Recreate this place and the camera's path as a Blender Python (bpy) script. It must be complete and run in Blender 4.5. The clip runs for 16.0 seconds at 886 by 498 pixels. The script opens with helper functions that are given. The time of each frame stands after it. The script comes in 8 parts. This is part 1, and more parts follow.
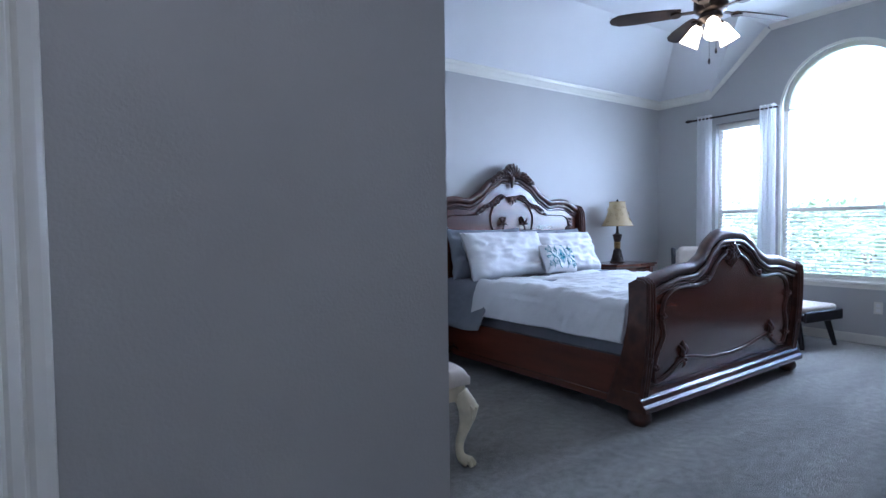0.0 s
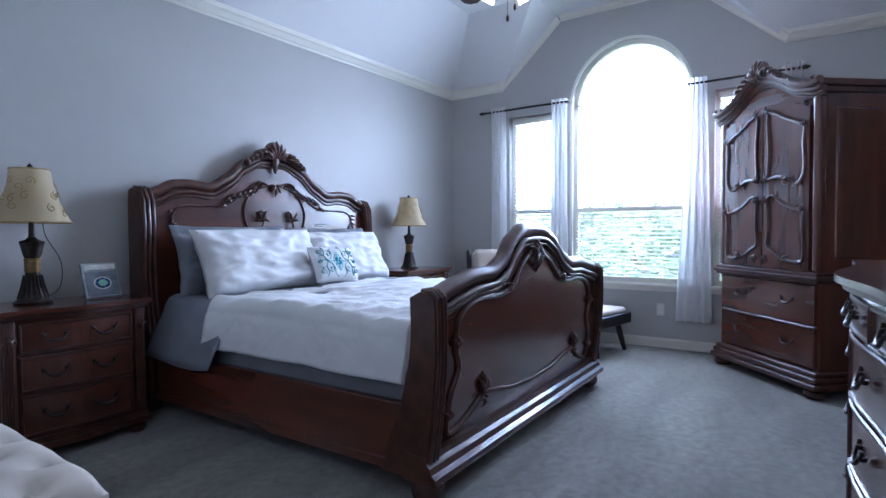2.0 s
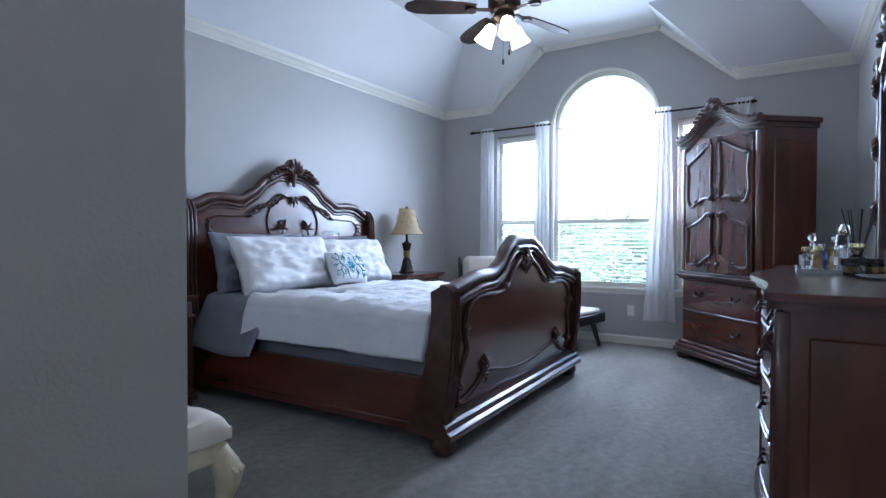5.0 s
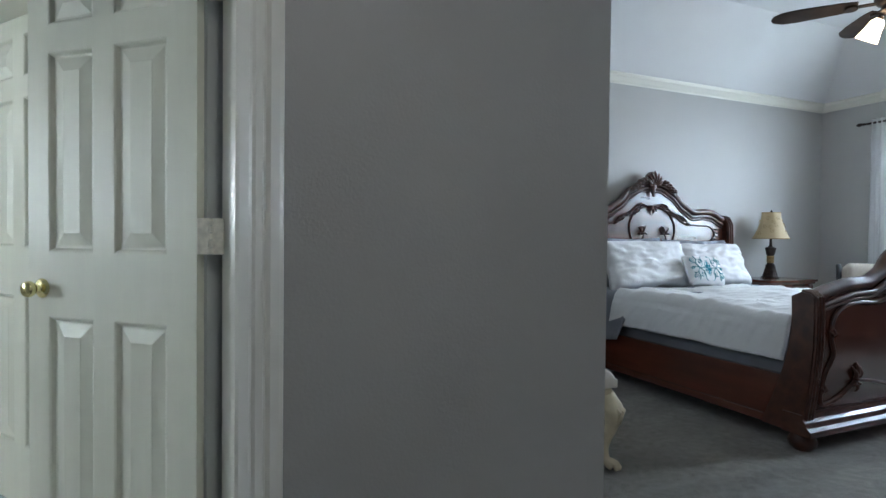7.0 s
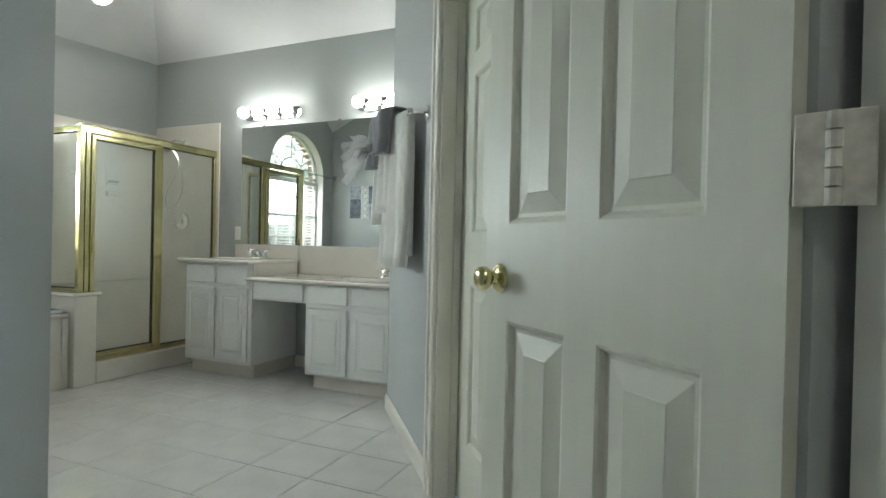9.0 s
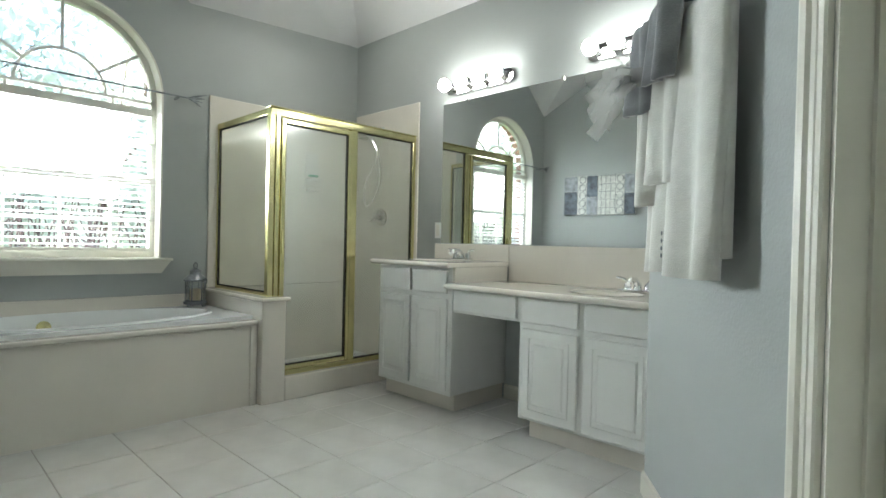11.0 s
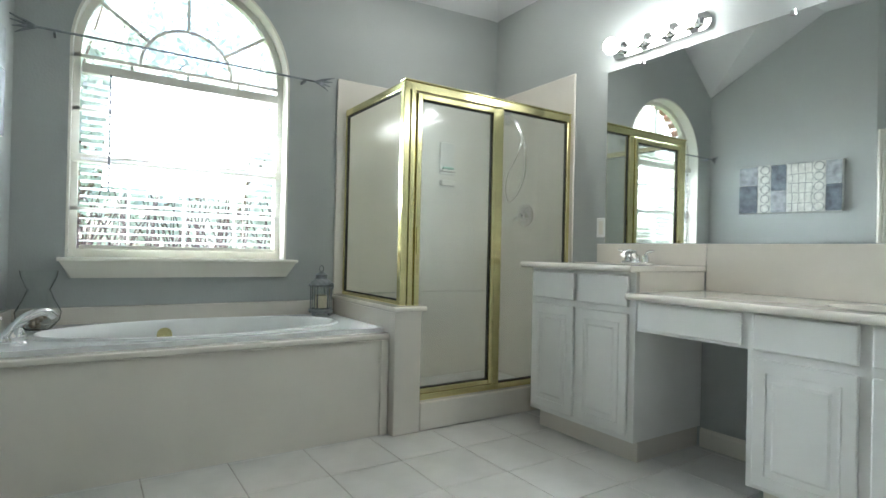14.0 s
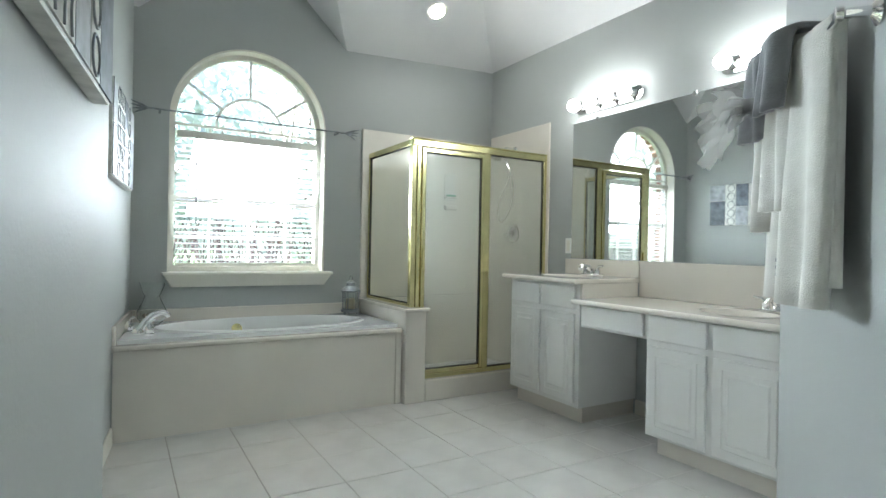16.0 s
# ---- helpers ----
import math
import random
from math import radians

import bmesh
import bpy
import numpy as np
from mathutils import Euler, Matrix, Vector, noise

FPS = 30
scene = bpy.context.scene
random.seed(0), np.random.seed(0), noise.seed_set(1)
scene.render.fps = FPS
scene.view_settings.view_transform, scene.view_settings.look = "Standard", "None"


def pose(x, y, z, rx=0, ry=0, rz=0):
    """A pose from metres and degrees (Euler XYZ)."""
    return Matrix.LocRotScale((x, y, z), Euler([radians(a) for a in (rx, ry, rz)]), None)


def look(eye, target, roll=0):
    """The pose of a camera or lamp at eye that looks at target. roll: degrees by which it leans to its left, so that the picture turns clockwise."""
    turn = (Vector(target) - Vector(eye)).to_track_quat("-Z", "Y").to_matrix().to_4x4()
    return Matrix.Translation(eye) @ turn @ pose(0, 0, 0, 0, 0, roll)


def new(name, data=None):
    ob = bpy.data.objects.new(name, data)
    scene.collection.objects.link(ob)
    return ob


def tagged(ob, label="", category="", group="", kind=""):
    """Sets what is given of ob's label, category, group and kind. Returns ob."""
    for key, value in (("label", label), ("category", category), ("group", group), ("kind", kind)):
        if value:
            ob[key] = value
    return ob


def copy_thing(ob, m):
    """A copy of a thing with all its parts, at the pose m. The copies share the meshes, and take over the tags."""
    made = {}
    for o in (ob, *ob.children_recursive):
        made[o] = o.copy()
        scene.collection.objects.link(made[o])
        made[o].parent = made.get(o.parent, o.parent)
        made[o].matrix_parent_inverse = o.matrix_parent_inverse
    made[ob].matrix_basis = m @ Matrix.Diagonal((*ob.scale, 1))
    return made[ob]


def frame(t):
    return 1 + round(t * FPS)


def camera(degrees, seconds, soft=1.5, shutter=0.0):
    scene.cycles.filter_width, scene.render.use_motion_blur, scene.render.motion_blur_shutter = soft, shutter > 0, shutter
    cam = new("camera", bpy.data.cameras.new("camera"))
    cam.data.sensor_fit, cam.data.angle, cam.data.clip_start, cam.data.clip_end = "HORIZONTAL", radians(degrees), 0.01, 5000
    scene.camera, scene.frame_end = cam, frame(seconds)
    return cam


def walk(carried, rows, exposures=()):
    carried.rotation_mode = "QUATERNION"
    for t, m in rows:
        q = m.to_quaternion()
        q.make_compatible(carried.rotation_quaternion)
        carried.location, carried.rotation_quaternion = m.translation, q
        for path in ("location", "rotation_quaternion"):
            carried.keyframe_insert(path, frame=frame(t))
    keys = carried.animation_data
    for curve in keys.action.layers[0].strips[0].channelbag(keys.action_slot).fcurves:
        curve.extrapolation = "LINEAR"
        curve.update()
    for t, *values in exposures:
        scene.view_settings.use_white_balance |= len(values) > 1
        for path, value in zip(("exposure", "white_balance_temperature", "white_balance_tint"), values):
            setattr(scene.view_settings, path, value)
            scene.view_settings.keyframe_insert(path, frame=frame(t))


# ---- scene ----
cam = camera(78.4, 16.0)
PATH = [
    (0, (-0.364, 0.751, 1.193), (0.777, 2.391, 1.11), -0.7),
    (0.5, (-0.073, 0.882, 1.103), (1.295, 2.34, 1.043), -0.3),
    (1, (0.172, 1.089, 1.118), (1.715, 2.36, 1.056), -0.5),
    (1.5, (0.422, 1.264, 1.121), (2.046, 2.43, 1.058), -0.4),
    (2, (0.624, 1.379, 1.111), (2.264, 2.521, 1.048), -0.4),
    (2.5, (0.745, 1.462, 1.094), (2.397, 2.588, 1.036), -0.3),
    (3, (0.79, 1.5, 1.098), (2.46, 2.599, 1.039), -0.2),
    (5.5, (-0.206, 1.081, 1.119), (1.481, 2.155, 1.087), 0.1),
    (6, (-0.401, 0.943, 1.13), (1.124, 2.236, 1.098), -0.0),
    (6.5, (-0.516, 0.771, 1.144), (0.685, 2.37, 1.114), 0.0),
    (7, (-0.566, 0.711, 1.143), (0.193, 2.561, 1.103), 0.6),
    (7.3, (-0.592, 0.775, 1.135), (-0.089, 2.711, 1.095), 0.4),
    (7.5, (-0.612, 0.854, 1.136), (-0.28, 2.826, 1.094), 0.4),
    (8, (-0.685, 1.106, 1.124), (-0.738, 3.105, 1.082), 0.6),
    (8.5, (-0.682, 1.403, 1.095), (-1.145, 3.349, 1.075), 1.0),
    (9, (-0.736, 1.656, 1.042), (-1.533, 3.491, 1.025), 1.3),
    (9.5, (-0.864, 1.863, 1.031), (-1.849, 3.603, 1.008), 1.3),
    (10, (-1.023, 2.12, 1.037), (-2.205, 3.732, 1.008), 1.4),
    (12.5, (-2.018, 2.695, 0.925), (-3.497, 4.042, 0.932), 1.2),
    (13, (-2.096, 2.74, 0.914), (-3.604, 4.054, 0.927), 1.2),
    (13.5, (-2.117, 2.758, 0.919), (-3.707, 3.971, 0.931), 1.2),
    (14, (-2.088, 2.754, 0.935), (-3.763, 3.846, 0.945), 1.3),
    (14.5, (-1.98, 2.739, 0.954), (-3.707, 3.747, 0.965), 1.4),
    (15, (-1.765, 2.677, 0.973), (-3.508, 3.657, 0.985), 1.5),
    (15.5, (-1.533, 2.557, 1.0), (-3.274, 3.541, 1.012), 1.5),
    (16, (-1.224, 2.386, 1.068), (-2.944, 3.406, 1.063), 1.1),
]
EXPOSURES = [(0, 3.4, 5050, 18), (3, 3.4, 5200, 20), (5.5, 3.4, 5350, 15), (7.2, 3.25, 5900, 8), (9, 3.05, 6150, 5), (10.2, 3.2, 6150, 5), (13, 3.42, 6000, 7), (16, 3.45, 5900, 7)]
walk(cam, [(t, look(eye, target, roll)) for t, eye, target, roll in PATH], EXPOSURES)

# ---- world and large lights ----
world = bpy.data.worlds.new("sky")
scene.world = world
world.use_nodes = True
wn = world.node_tree
bg = wn.nodes["Background"]
sky = wn.nodes.new("ShaderNodeTexSky")
sky.sky_type, sky.sun_disc = "NISHITA", False
sky.sun_elevation, sky.sun_rotation = radians(48), radians(200)
sky.dust_density, sky.air_density = 3.0, 1.0
wn.links.new(sky.outputs[0], bg.inputs[0])
bg.inputs[1].default_value = 0.15
sun = new("sun", bpy.data.lights.new("sun", "SUN"))
sun.data.energy, sun.data.angle, sun.data.color = 4.5, radians(0.6), (1.0, 0.95, 0.86)
sun.matrix_world = look((0, 0, 20), (1.2, 8.0, 11.0))


def sky_lamp(name, eye, target, w, h, watts, color):
    """Stands in for the sky's light at a window."""
    ob = new(name, bpy.data.lights.new(name, "AREA"))
    ob.data.shape, ob.data.size, ob.data.size_y, ob.data.energy, ob.data.color = "RECTANGLE", w, h, watts, color
    ob.matrix_world = look(eye, target)
    return ob


sky_lamp("skylight_arch", (6.30, 2.93, 2.10), (3.2, 2.60, 0.4), 1.02, 1.45, 9.5, (0.82, 0.91, 1.0))
sky_lamp("skylight_side", (6.30, 3.96, 1.88), (3.5, 3.3, 0.5), 0.42, 0.85, 2.2, (0.82, 0.91, 1.0))
sky_lamp("skylight_south", (6.30, 1.92, 1.88), (0.0, 1.9, 0.7), 0.42, 0.85, 3.0, (0.82, 0.91, 1.0)).data.spread = radians(60)
sky_lamp("skylight_bath", (-5.70, 3.22, 1.55), (-2.0, 3.6, 0.1), 0.80, 0.60, 4.5, (0.95, 0.99, 1.0)).data.spread = radians(115)


# ---- materials ----
def mat(name, color, rough=0.5, metal=0.0, var=0.06, scale=6.0, bump=0.0, bump_scale=200.0, coat=0.0, trans=0.0, sheen=0.0, grain=None, ior=1.45, spec=0.5, alt=None):
    """A node material: base colour with two scales of variation, optional stretched grain and fine relief."""
    m = bpy.data.materials.new(name)
    m.use_nodes = True
    nt = m.node_tree
    p = nt.nodes["Principled BSDF"]
    p.inputs["Roughness"].default_value = rough
    p.inputs["Metallic"].default_value = metal
    p.inputs["IOR"].default_value = ior
    p.inputs["Specular IOR Level"].default_value = spec
    p.inputs["Coat Weight"].default_value = coat
    p.inputs["Coat Roughness"].default_value = 0.12
    p.inputs["Transmission Weight"].default_value = trans
    p.inputs["Sheen Weight"].default_value = sheen
    tc = nt.nodes.new("ShaderNodeTexCoord")
    src = tc.outputs["Object"]
    mp = nt.nodes.new("ShaderNodeMapping")
    nt.links.new(src, mp.inputs[0])
    if grain:
        mp.inputs["Scale"].default_value = grain
    n1 = nt.nodes.new("ShaderNodeTexNoise")
    n1.inputs["Scale"].default_value, n1.inputs["Detail"].default_value = scale, 5
    nt.links.new(mp.outputs[0], n1.inputs["Vector"])
    ramp = nt.nodes.new("ShaderNodeValToRGB")
    c = Vector(color[:3])
    lo, hi = c * (1 - var * 1.6), c * (1 + var)
    if alt:
        lo = Vector(alt)
    ramp.color_ramp.elements[0].position, ramp.color_ramp.elements[1].position = 0.3, 0.7
    ramp.color_ramp.elements[0].color, ramp.color_ramp.elements[1].color = (*lo, 1), (*[min(1, v) for v in hi], 1)
    nt.links.new(n1.outputs[0], ramp.inputs[0])
    nt.links.new(ramp.outputs[0], p.inputs["Base Color"])
    n3 = nt.nodes.new("ShaderNodeTexNoise")
    n3.inputs["Scale"].default_value = scale * 0.35
    nt.links.new(src, n3.inputs["Vector"])
    mr = nt.nodes.new("ShaderNodeMapRange")
    mr.inputs["To Min"].default_value, mr.inputs["To Max"].default_value = max(0.02, rough * 0.85), min(1, rough * 1.15)
    nt.links.new(n3.outputs[0], mr.inputs["Value"])
    nt.links.new(mr.outputs[0], p.inputs["Roughness"])
    if bump:
        n2 = nt.nodes.new("ShaderNodeTexNoise")
        n2.inputs["Scale"].default_value, n2.inputs["Detail"].default_value = bump_scale, 3
        nt.links.new(mp.outputs[0] if grain else src, n2.inputs["Vector"])
        b = nt.nodes.new("ShaderNodeBump")
        b.inputs["Strength"].default_value, b.inputs["Distance"].default_value = bump, 0.03 if bump_scale < 15 else 0.004
        nt.links.new(n2.outputs[0], b.inputs["Height"])
        nt.links.new(b.outputs[0], p.inputs["Normal"])
    return m


def glow(name, color, strength):
    m = bpy.data.materials.new(name)
    m.use_nodes = True
    p = m.node_tree.nodes["Principled BSDF"]
    p.inputs["Base Color"].default_value = (0.8, 0.8, 0.8, 1)
    p.inputs["Emission Color"].default_value = (*color, 1)
    p.inputs["Emission Strength"].default_value = strength
    return m


def see_through(name, color, amount, rough=0.6):
    """Thin cloth: part diffuse, part translucent, part clear."""
    m = bpy.data.materials.new(name)
    m.use_nodes = True
    nt = m.node_tree
    p = nt.nodes["Principled BSDF"]
    p.inputs["Base Color"].default_value, p.inputs["Roughness"].default_value = (*color, 1), rough
    tr = nt.nodes.new("ShaderNodeBsdfTranslucent")
    tr.inputs[0].default_value = (*color, 1)
    mix = nt.nodes.new("ShaderNodeMixShader")
    wv = nt.nodes.new("ShaderNodeTexNoise")
    wv.inputs["Scale"].default_value = 40
    mr = nt.nodes.new("ShaderNodeMapRange")
    mr.inputs["To Min"].default_value, mr.inputs["To Max"].default_value = amount * 0.8, amount * 1.2
    nt.links.new(wv.outputs[0], mr.inputs["Value"])
    nt.links.new(mr.outputs[0], mix.inputs[0])
    nt.links.new(p.outputs[0], mix.inputs[1])
    nt.links.new(tr.outputs[0], mix.inputs[2])
    nt.links.new(mix.outputs[0], nt.nodes["Material Output"].inputs[0])
    return m


M_WALL = mat("grey_wall_paint", (0.46, 0.455, 0.44), 0.5, var=0.02, scale=1.5, bump=0.25, bump_scale=90)
M_BATHWALL = mat("grey_green_wall_paint", (0.43, 0.45, 0.44), 0.6, spec=0.18, var=0.02, scale=1.5, bump=0.25, bump_scale=90)
M_CEIL = mat("white_ceiling_paint", (0.72, 0.72, 0.72), 0.85, var=0.015, scale=2, bump=0.2, bump_scale=120)
M_TRIM = mat("cream_white_trim_paint", (0.78, 0.76, 0.68), 0.30, var=0.02, scale=3)
M_DOOR = mat("cream_white_door_paint", (0.70, 0.70, 0.60), 0.40, spec=0.35, var=0.02, scale=3, bump=0.06, bump_scale=18, grain=(9, 9, 0.8))


def carpet():
    """Cut pile: fine tufts, mottled clumps and broad brushed swathes."""
    m = mat("grey_beige_carpet", (0.20, 0.19, 0.165), 0.95, var=0.20, scale=22, sheen=0.3)
    nt = m.node_tree
    p = nt.nodes["Principled BSDF"]
    col = p.inputs["Base Color"].links[0].from_socket
    tc = nt.nodes.new("ShaderNodeTexCoord")
    mp = nt.nodes.new("ShaderNodeMapping")
    mp.inputs["Rotation"].default_value, mp.inputs["Scale"].default_value = (0, 0, 0.5), (0.8, 2.6, 1)
    nt.links.new(tc.outputs["Object"], mp.inputs[0])
    swath = nt.nodes.new("ShaderNodeTexNoise")
    swath.inputs["Scale"].default_value, swath.inputs["Detail"].default_value, swath.inputs["Distortion"].default_value = 1.3, 4, 0.6
    nt.links.new(mp.outputs[0], swath.inputs["Vector"])
    fine = nt.nodes.new("ShaderNodeTexNoise")
    fine.inputs["Scale"].default_value, fine.inputs["Detail"].default_value = 150, 2
    nt.links.new(tc.outputs["Object"], fine.inputs["Vector"])
    add = nt.nodes.new("ShaderNodeMath")
    add.operation = "ADD"
    nt.links.new(swath.outputs[0], add.inputs[0])
    nt.links.new(fine.outputs[0], add.inputs[1])
    mr = nt.nodes.new("ShaderNodeMapRange")
    for k, v in (("From Min", 0.7), ("From Max", 1.3), ("To Min", 0.58), ("To Max", 1.42)):
        mr.inputs[k].default_value = v
    nt.links.new(add.outputs[0], mr.inputs["Value"])
    mix = nt.nodes.new("ShaderNodeVectorMath")
    mix.operation = "SCALE"
    nt.links.new(col, mix.inputs[0])
    nt.links.new(mr.outputs[0], mix.inputs["Scale"])
    nt.links.new(mix.outputs[0], p.inputs["Base Color"])
    b = nt.nodes.new("ShaderNodeBump")
    b.inputs["Strength"].default_value, b.inputs["Distance"].default_value = 0.9, 0.008
    nt.links.new(fine.outputs[0], b.inputs["Height"])
    nt.links.new(b.outputs[0], p.inputs["Normal"])
    return m


M_CARPET = carpet()
M_WOOD = mat("red_mahogany_wood", (0.100, 0.027, 0.015), 0.24, var=0.30, scale=7, grain=(1.0, 1.0, 0.16), coat=0.35, alt=(0.055, 0.017, 0.010))
M_WOODX = mat("red_mahogany_long_grain", (0.100, 0.027, 0.015), 0.24, var=0.30, scale=7, grain=(0.16, 1.0, 1.0), coat=0.35, alt=(0.055, 0.017, 0.010))
M_WOODY = mat("red_mahogany_rail_grain", (0.100, 0.027, 0.015), 0.24, var=0.30, scale=7, grain=(1.0, 0.16, 1.0), coat=0.35, alt=(0.055, 0.017, 0.010))
M_CARVE = mat("dark_carved_wood", (0.070, 0.026, 0.016), 0.33, var=0.35, scale=14, coat=0.25, alt=(0.036, 0.013, 0.008))
M_BLADE = mat("brown_fan_blade", (0.06, 0.042, 0.032), 0.4, var=0.25, scale=9)
M_BLACKWOOD = mat("black_stained_wood", (0.018, 0.018, 0.022), 0.35, var=0.3, scale=8)
M_LINEN = mat("white_cotton", (0.72, 0.72, 0.72), 0.85, var=0.03, scale=5, bump=0.5, bump_scale=6, sheen=0.2)
M_SHEET = mat("grey_cotton_sheet", (0.21, 0.22, 0.25), 0.85, var=0.06, scale=5, bump=0.3, bump_scale=12)
M_CREAMFAB = mat("cream_fabric", (0.60, 0.54, 0.46), 0.8, var=0.05, scale=8, bump=0.2, bump_scale=400)
M_CREAMPAINT = mat("cream_painted_wood", (0.66, 0.58, 0.40), 0.45, var=0.12, scale=12)
M_SHADE = see_through("parchment_shade", (0.62, 0.50, 0.30), 0.35)
M_SHADEDARK = mat("brown_shade_pattern", (0.42, 0.30, 0.14), 0.8, var=0.2, scale=30)
for _m in (M_WOOD, M_WOODX, M_WOODY):
    _p = _m.node_tree.nodes["Principled BSDF"]
    _p.inputs["Coat Weight"].default_value, _p.inputs["Coat Roughness"].default_value = 0.8, 0.24
M_BRONZE = mat("dark_bronze", (0.045, 0.035, 0.03), 0.38, 0.7, var=0.3, scale=20)
M_GOLDPAT = mat("antique_gold", (0.30, 0.20, 0.08), 0.4, 0.6, var=0.3, scale=40)
M_BRASS = mat("polished_brass", (0.74, 0.68, 0.36), 0.17, 1.0, var=0.05, scale=6)
M_CHROME = mat("chrome", (0.80, 0.80, 0.80), 0.07, 1.0, var=0.02, scale=6)
M_HINGE = mat("painted_hinge", (0.72, 0.69, 0.60), 0.5, 0.0, var=0.15, scale=40)
M_MIRROR = mat("mirror_silver", (0.86, 0.88, 0.87), 0.02, 1.0, var=0.0, scale=1)
M_GLASS = mat("clear_glass", (0.95, 0.97, 0.96), 0.02, trans=1.0, var=0.0, scale=1)
M_SHOWER = mat("hazy_shower_glass", (0.975, 0.995, 0.975), 0.03, trans=1.0, var=0.01, scale=3)
_nt = M_SHOWER.node_tree
_mx, _tl = _nt.nodes.new("ShaderNodeMixShader"), _nt.nodes.new("ShaderNodeBsdfTranslucent")
_tl.inputs[0].default_value = (0.58, 0.63, 0.58, 1)
_sc = _nt.nodes.new("ShaderNodeTexNoise")      # soap film, thicker in patches
_sc.inputs["Scale"].default_value, _sc.inputs["Detail"].default_value = 2.2, 4
_mr = _nt.nodes.new("ShaderNodeMapRange")
_mr.inputs["To Min"].default_value, _mr.inputs["To Max"].default_value = 0.10, 0.26
_nt.links.new(_sc.outputs[0], _mr.inputs["Value"])
_nt.links.new(_mr.outputs[0], _mx.inputs[0])
_nt.links.new(_nt.nodes["Principled BSDF"].outputs[0], _mx.inputs[1])
_nt.links.new(_tl.outputs[0], _mx.inputs[2])
_nt.links.new(_mx.outputs[0], _nt.nodes["Material Output"].inputs[0])
M_OBSCURE = mat("obscure_glass", (0.90, 0.94, 0.90), 0.08, trans=1.0, var=0.02, scale=4, spec=0.1, ior=1.06)
M_GASKET = mat("dark_rubber_gasket", (0.03, 0.03, 0.028), 0.6, var=0.1, scale=20)
M_TULLE = see_through("white_tulle", (0.85, 0.85, 0.85), 0.6)
_nt = M_TULLE.node_tree
_mx, _tp = _nt.nodes.new("ShaderNodeMixShader"), _nt.nodes.new("ShaderNodeBsdfTransparent")
_old = _nt.nodes["Material Output"].inputs[0].links[0].from_socket
_mx.inputs[0].default_value = 0.7
_nt.links.new(_old, _mx.inputs[1])
_nt.links.new(_tp.outputs[0], _mx.inputs[2])
_nt.links.new(_mx.outputs[0], _nt.nodes["Material Output"].inputs[0])
M_CURTAIN = see_through("white_sheer_curtain", (0.88, 0.88, 0.88), 0.62)
M_BLIND = see_through("white_blind_slat", (0.80, 0.80, 0.80), 0.12)
M_BLINDPALE = see_through("pale_blind_slat", (0.86, 0.86, 0.86), 0.5)
M_CERAMIC = mat("white_glazed_ceramic", (0.80, 0.80, 0.78), 0.12, var=0.02, scale=3, coat=0.3)
M_CULT = mat("cream_cultured_marble", (0.74, 0.70, 0.63), 0.16, var=0.03, scale=3, coat=0.4)
M_ACRYL = mat("white_acrylic", (0.80, 0.81, 0.80), 0.12, var=0.01, scale=3, coat=0.4)
M_CAB = mat("white_cabinet_paint", (0.83, 0.83, 0.80), 0.32, var=0.02, scale=3)
M_TILE = mat("white_floor_tile", (0.71, 0.70, 0.67), 0.12, var=0.05, scale=5, coat=0.2)
M_GROUT = mat("grey_grout", (0.42, 0.40, 0.36), 0.9, var=0.15, scale=20)
M_TOWEL = mat("white_terry", (0.76, 0.75, 0.70), 0.95, var=0.04, scale=20, bump=0.35, bump_scale=220, sheen=0.3)
M_TOWELGREY = mat("grey_terry", (0.27, 0.275, 0.29), 0.95, var=0.1, scale=20, bump=0.35, bump_scale=220, sheen=0.3)
M_CANVAS_D = mat("slate_canvas", (0.13, 0.15, 0.18), 0.5, var=0.35, scale=14)
M_CANVAS_M = mat("silver_grey_canvas", (0.34, 0.36, 0.38), 0.4, var=0.25, scale=18)
M_CANVAS_L = mat("pale_silver_canvas", (0.62, 0.62, 0.58), 0.35, var=0.15, scale=22)
M_BULB = glow("lit_bulb", (1.0, 0.97, 0.90), 3.1)
M_FANBULB = glow("lit_fan_shade", (1.0, 0.74, 0.44), 0.9)
M_SPOT = glow("recessed_lamp", (1.0, 0.94, 0.85), 26.0)
M_HALLSPOT = glow("warm_hall_lamp", (1.0, 0.92, 0.83), 21.0)
M_CLOSETLAMP = glow("closet_lamp", (1.0, 0.60, 0.28), 12.0)
M_LEAF = see_through("green_leaf", (0.22, 0.30, 0.17), 0.45)
M_LEAF2 = see_through("pale_green_leaf", (0.30, 0.36, 0.26), 0.45)
# green paled towards white, imitating outdoor haze and glare in the leaf colour
M_LEAF3 = see_through("hazed_green_leaf", (0.44, 0.48, 0.43), 0.45)
M_BARK = mat("brown_bark", (0.16, 0.11, 0.08), 0.9, var=0.4, scale=18)
M_TWIG = mat("reddish_twig", (0.085, 0.060, 0.064), 0.85, var=0.3, scale=30)
M_GRASS = mat("lawn", (0.10, 0.16, 0.05), 0.95, var=0.4, scale=3, bump=1, bump_scale=60)
M_BRICK = mat("red_brown_brick", (0.30, 0.16, 0.12), 0.9, var=0.3, scale=9, bump=0.6, bump_scale=60)
M_SHELL = mat("sea_shell", (0.55, 0.46, 0.36), 0.5, var=0.3, scale=60)
M_PEWTER = mat("pewter_metal", (0.26, 0.28, 0.29), 0.4, 0.8, var=0.25, scale=30)
M_WAX = mat("cream_wax", (0.78, 0.70, 0.52), 0.5, var=0.03)
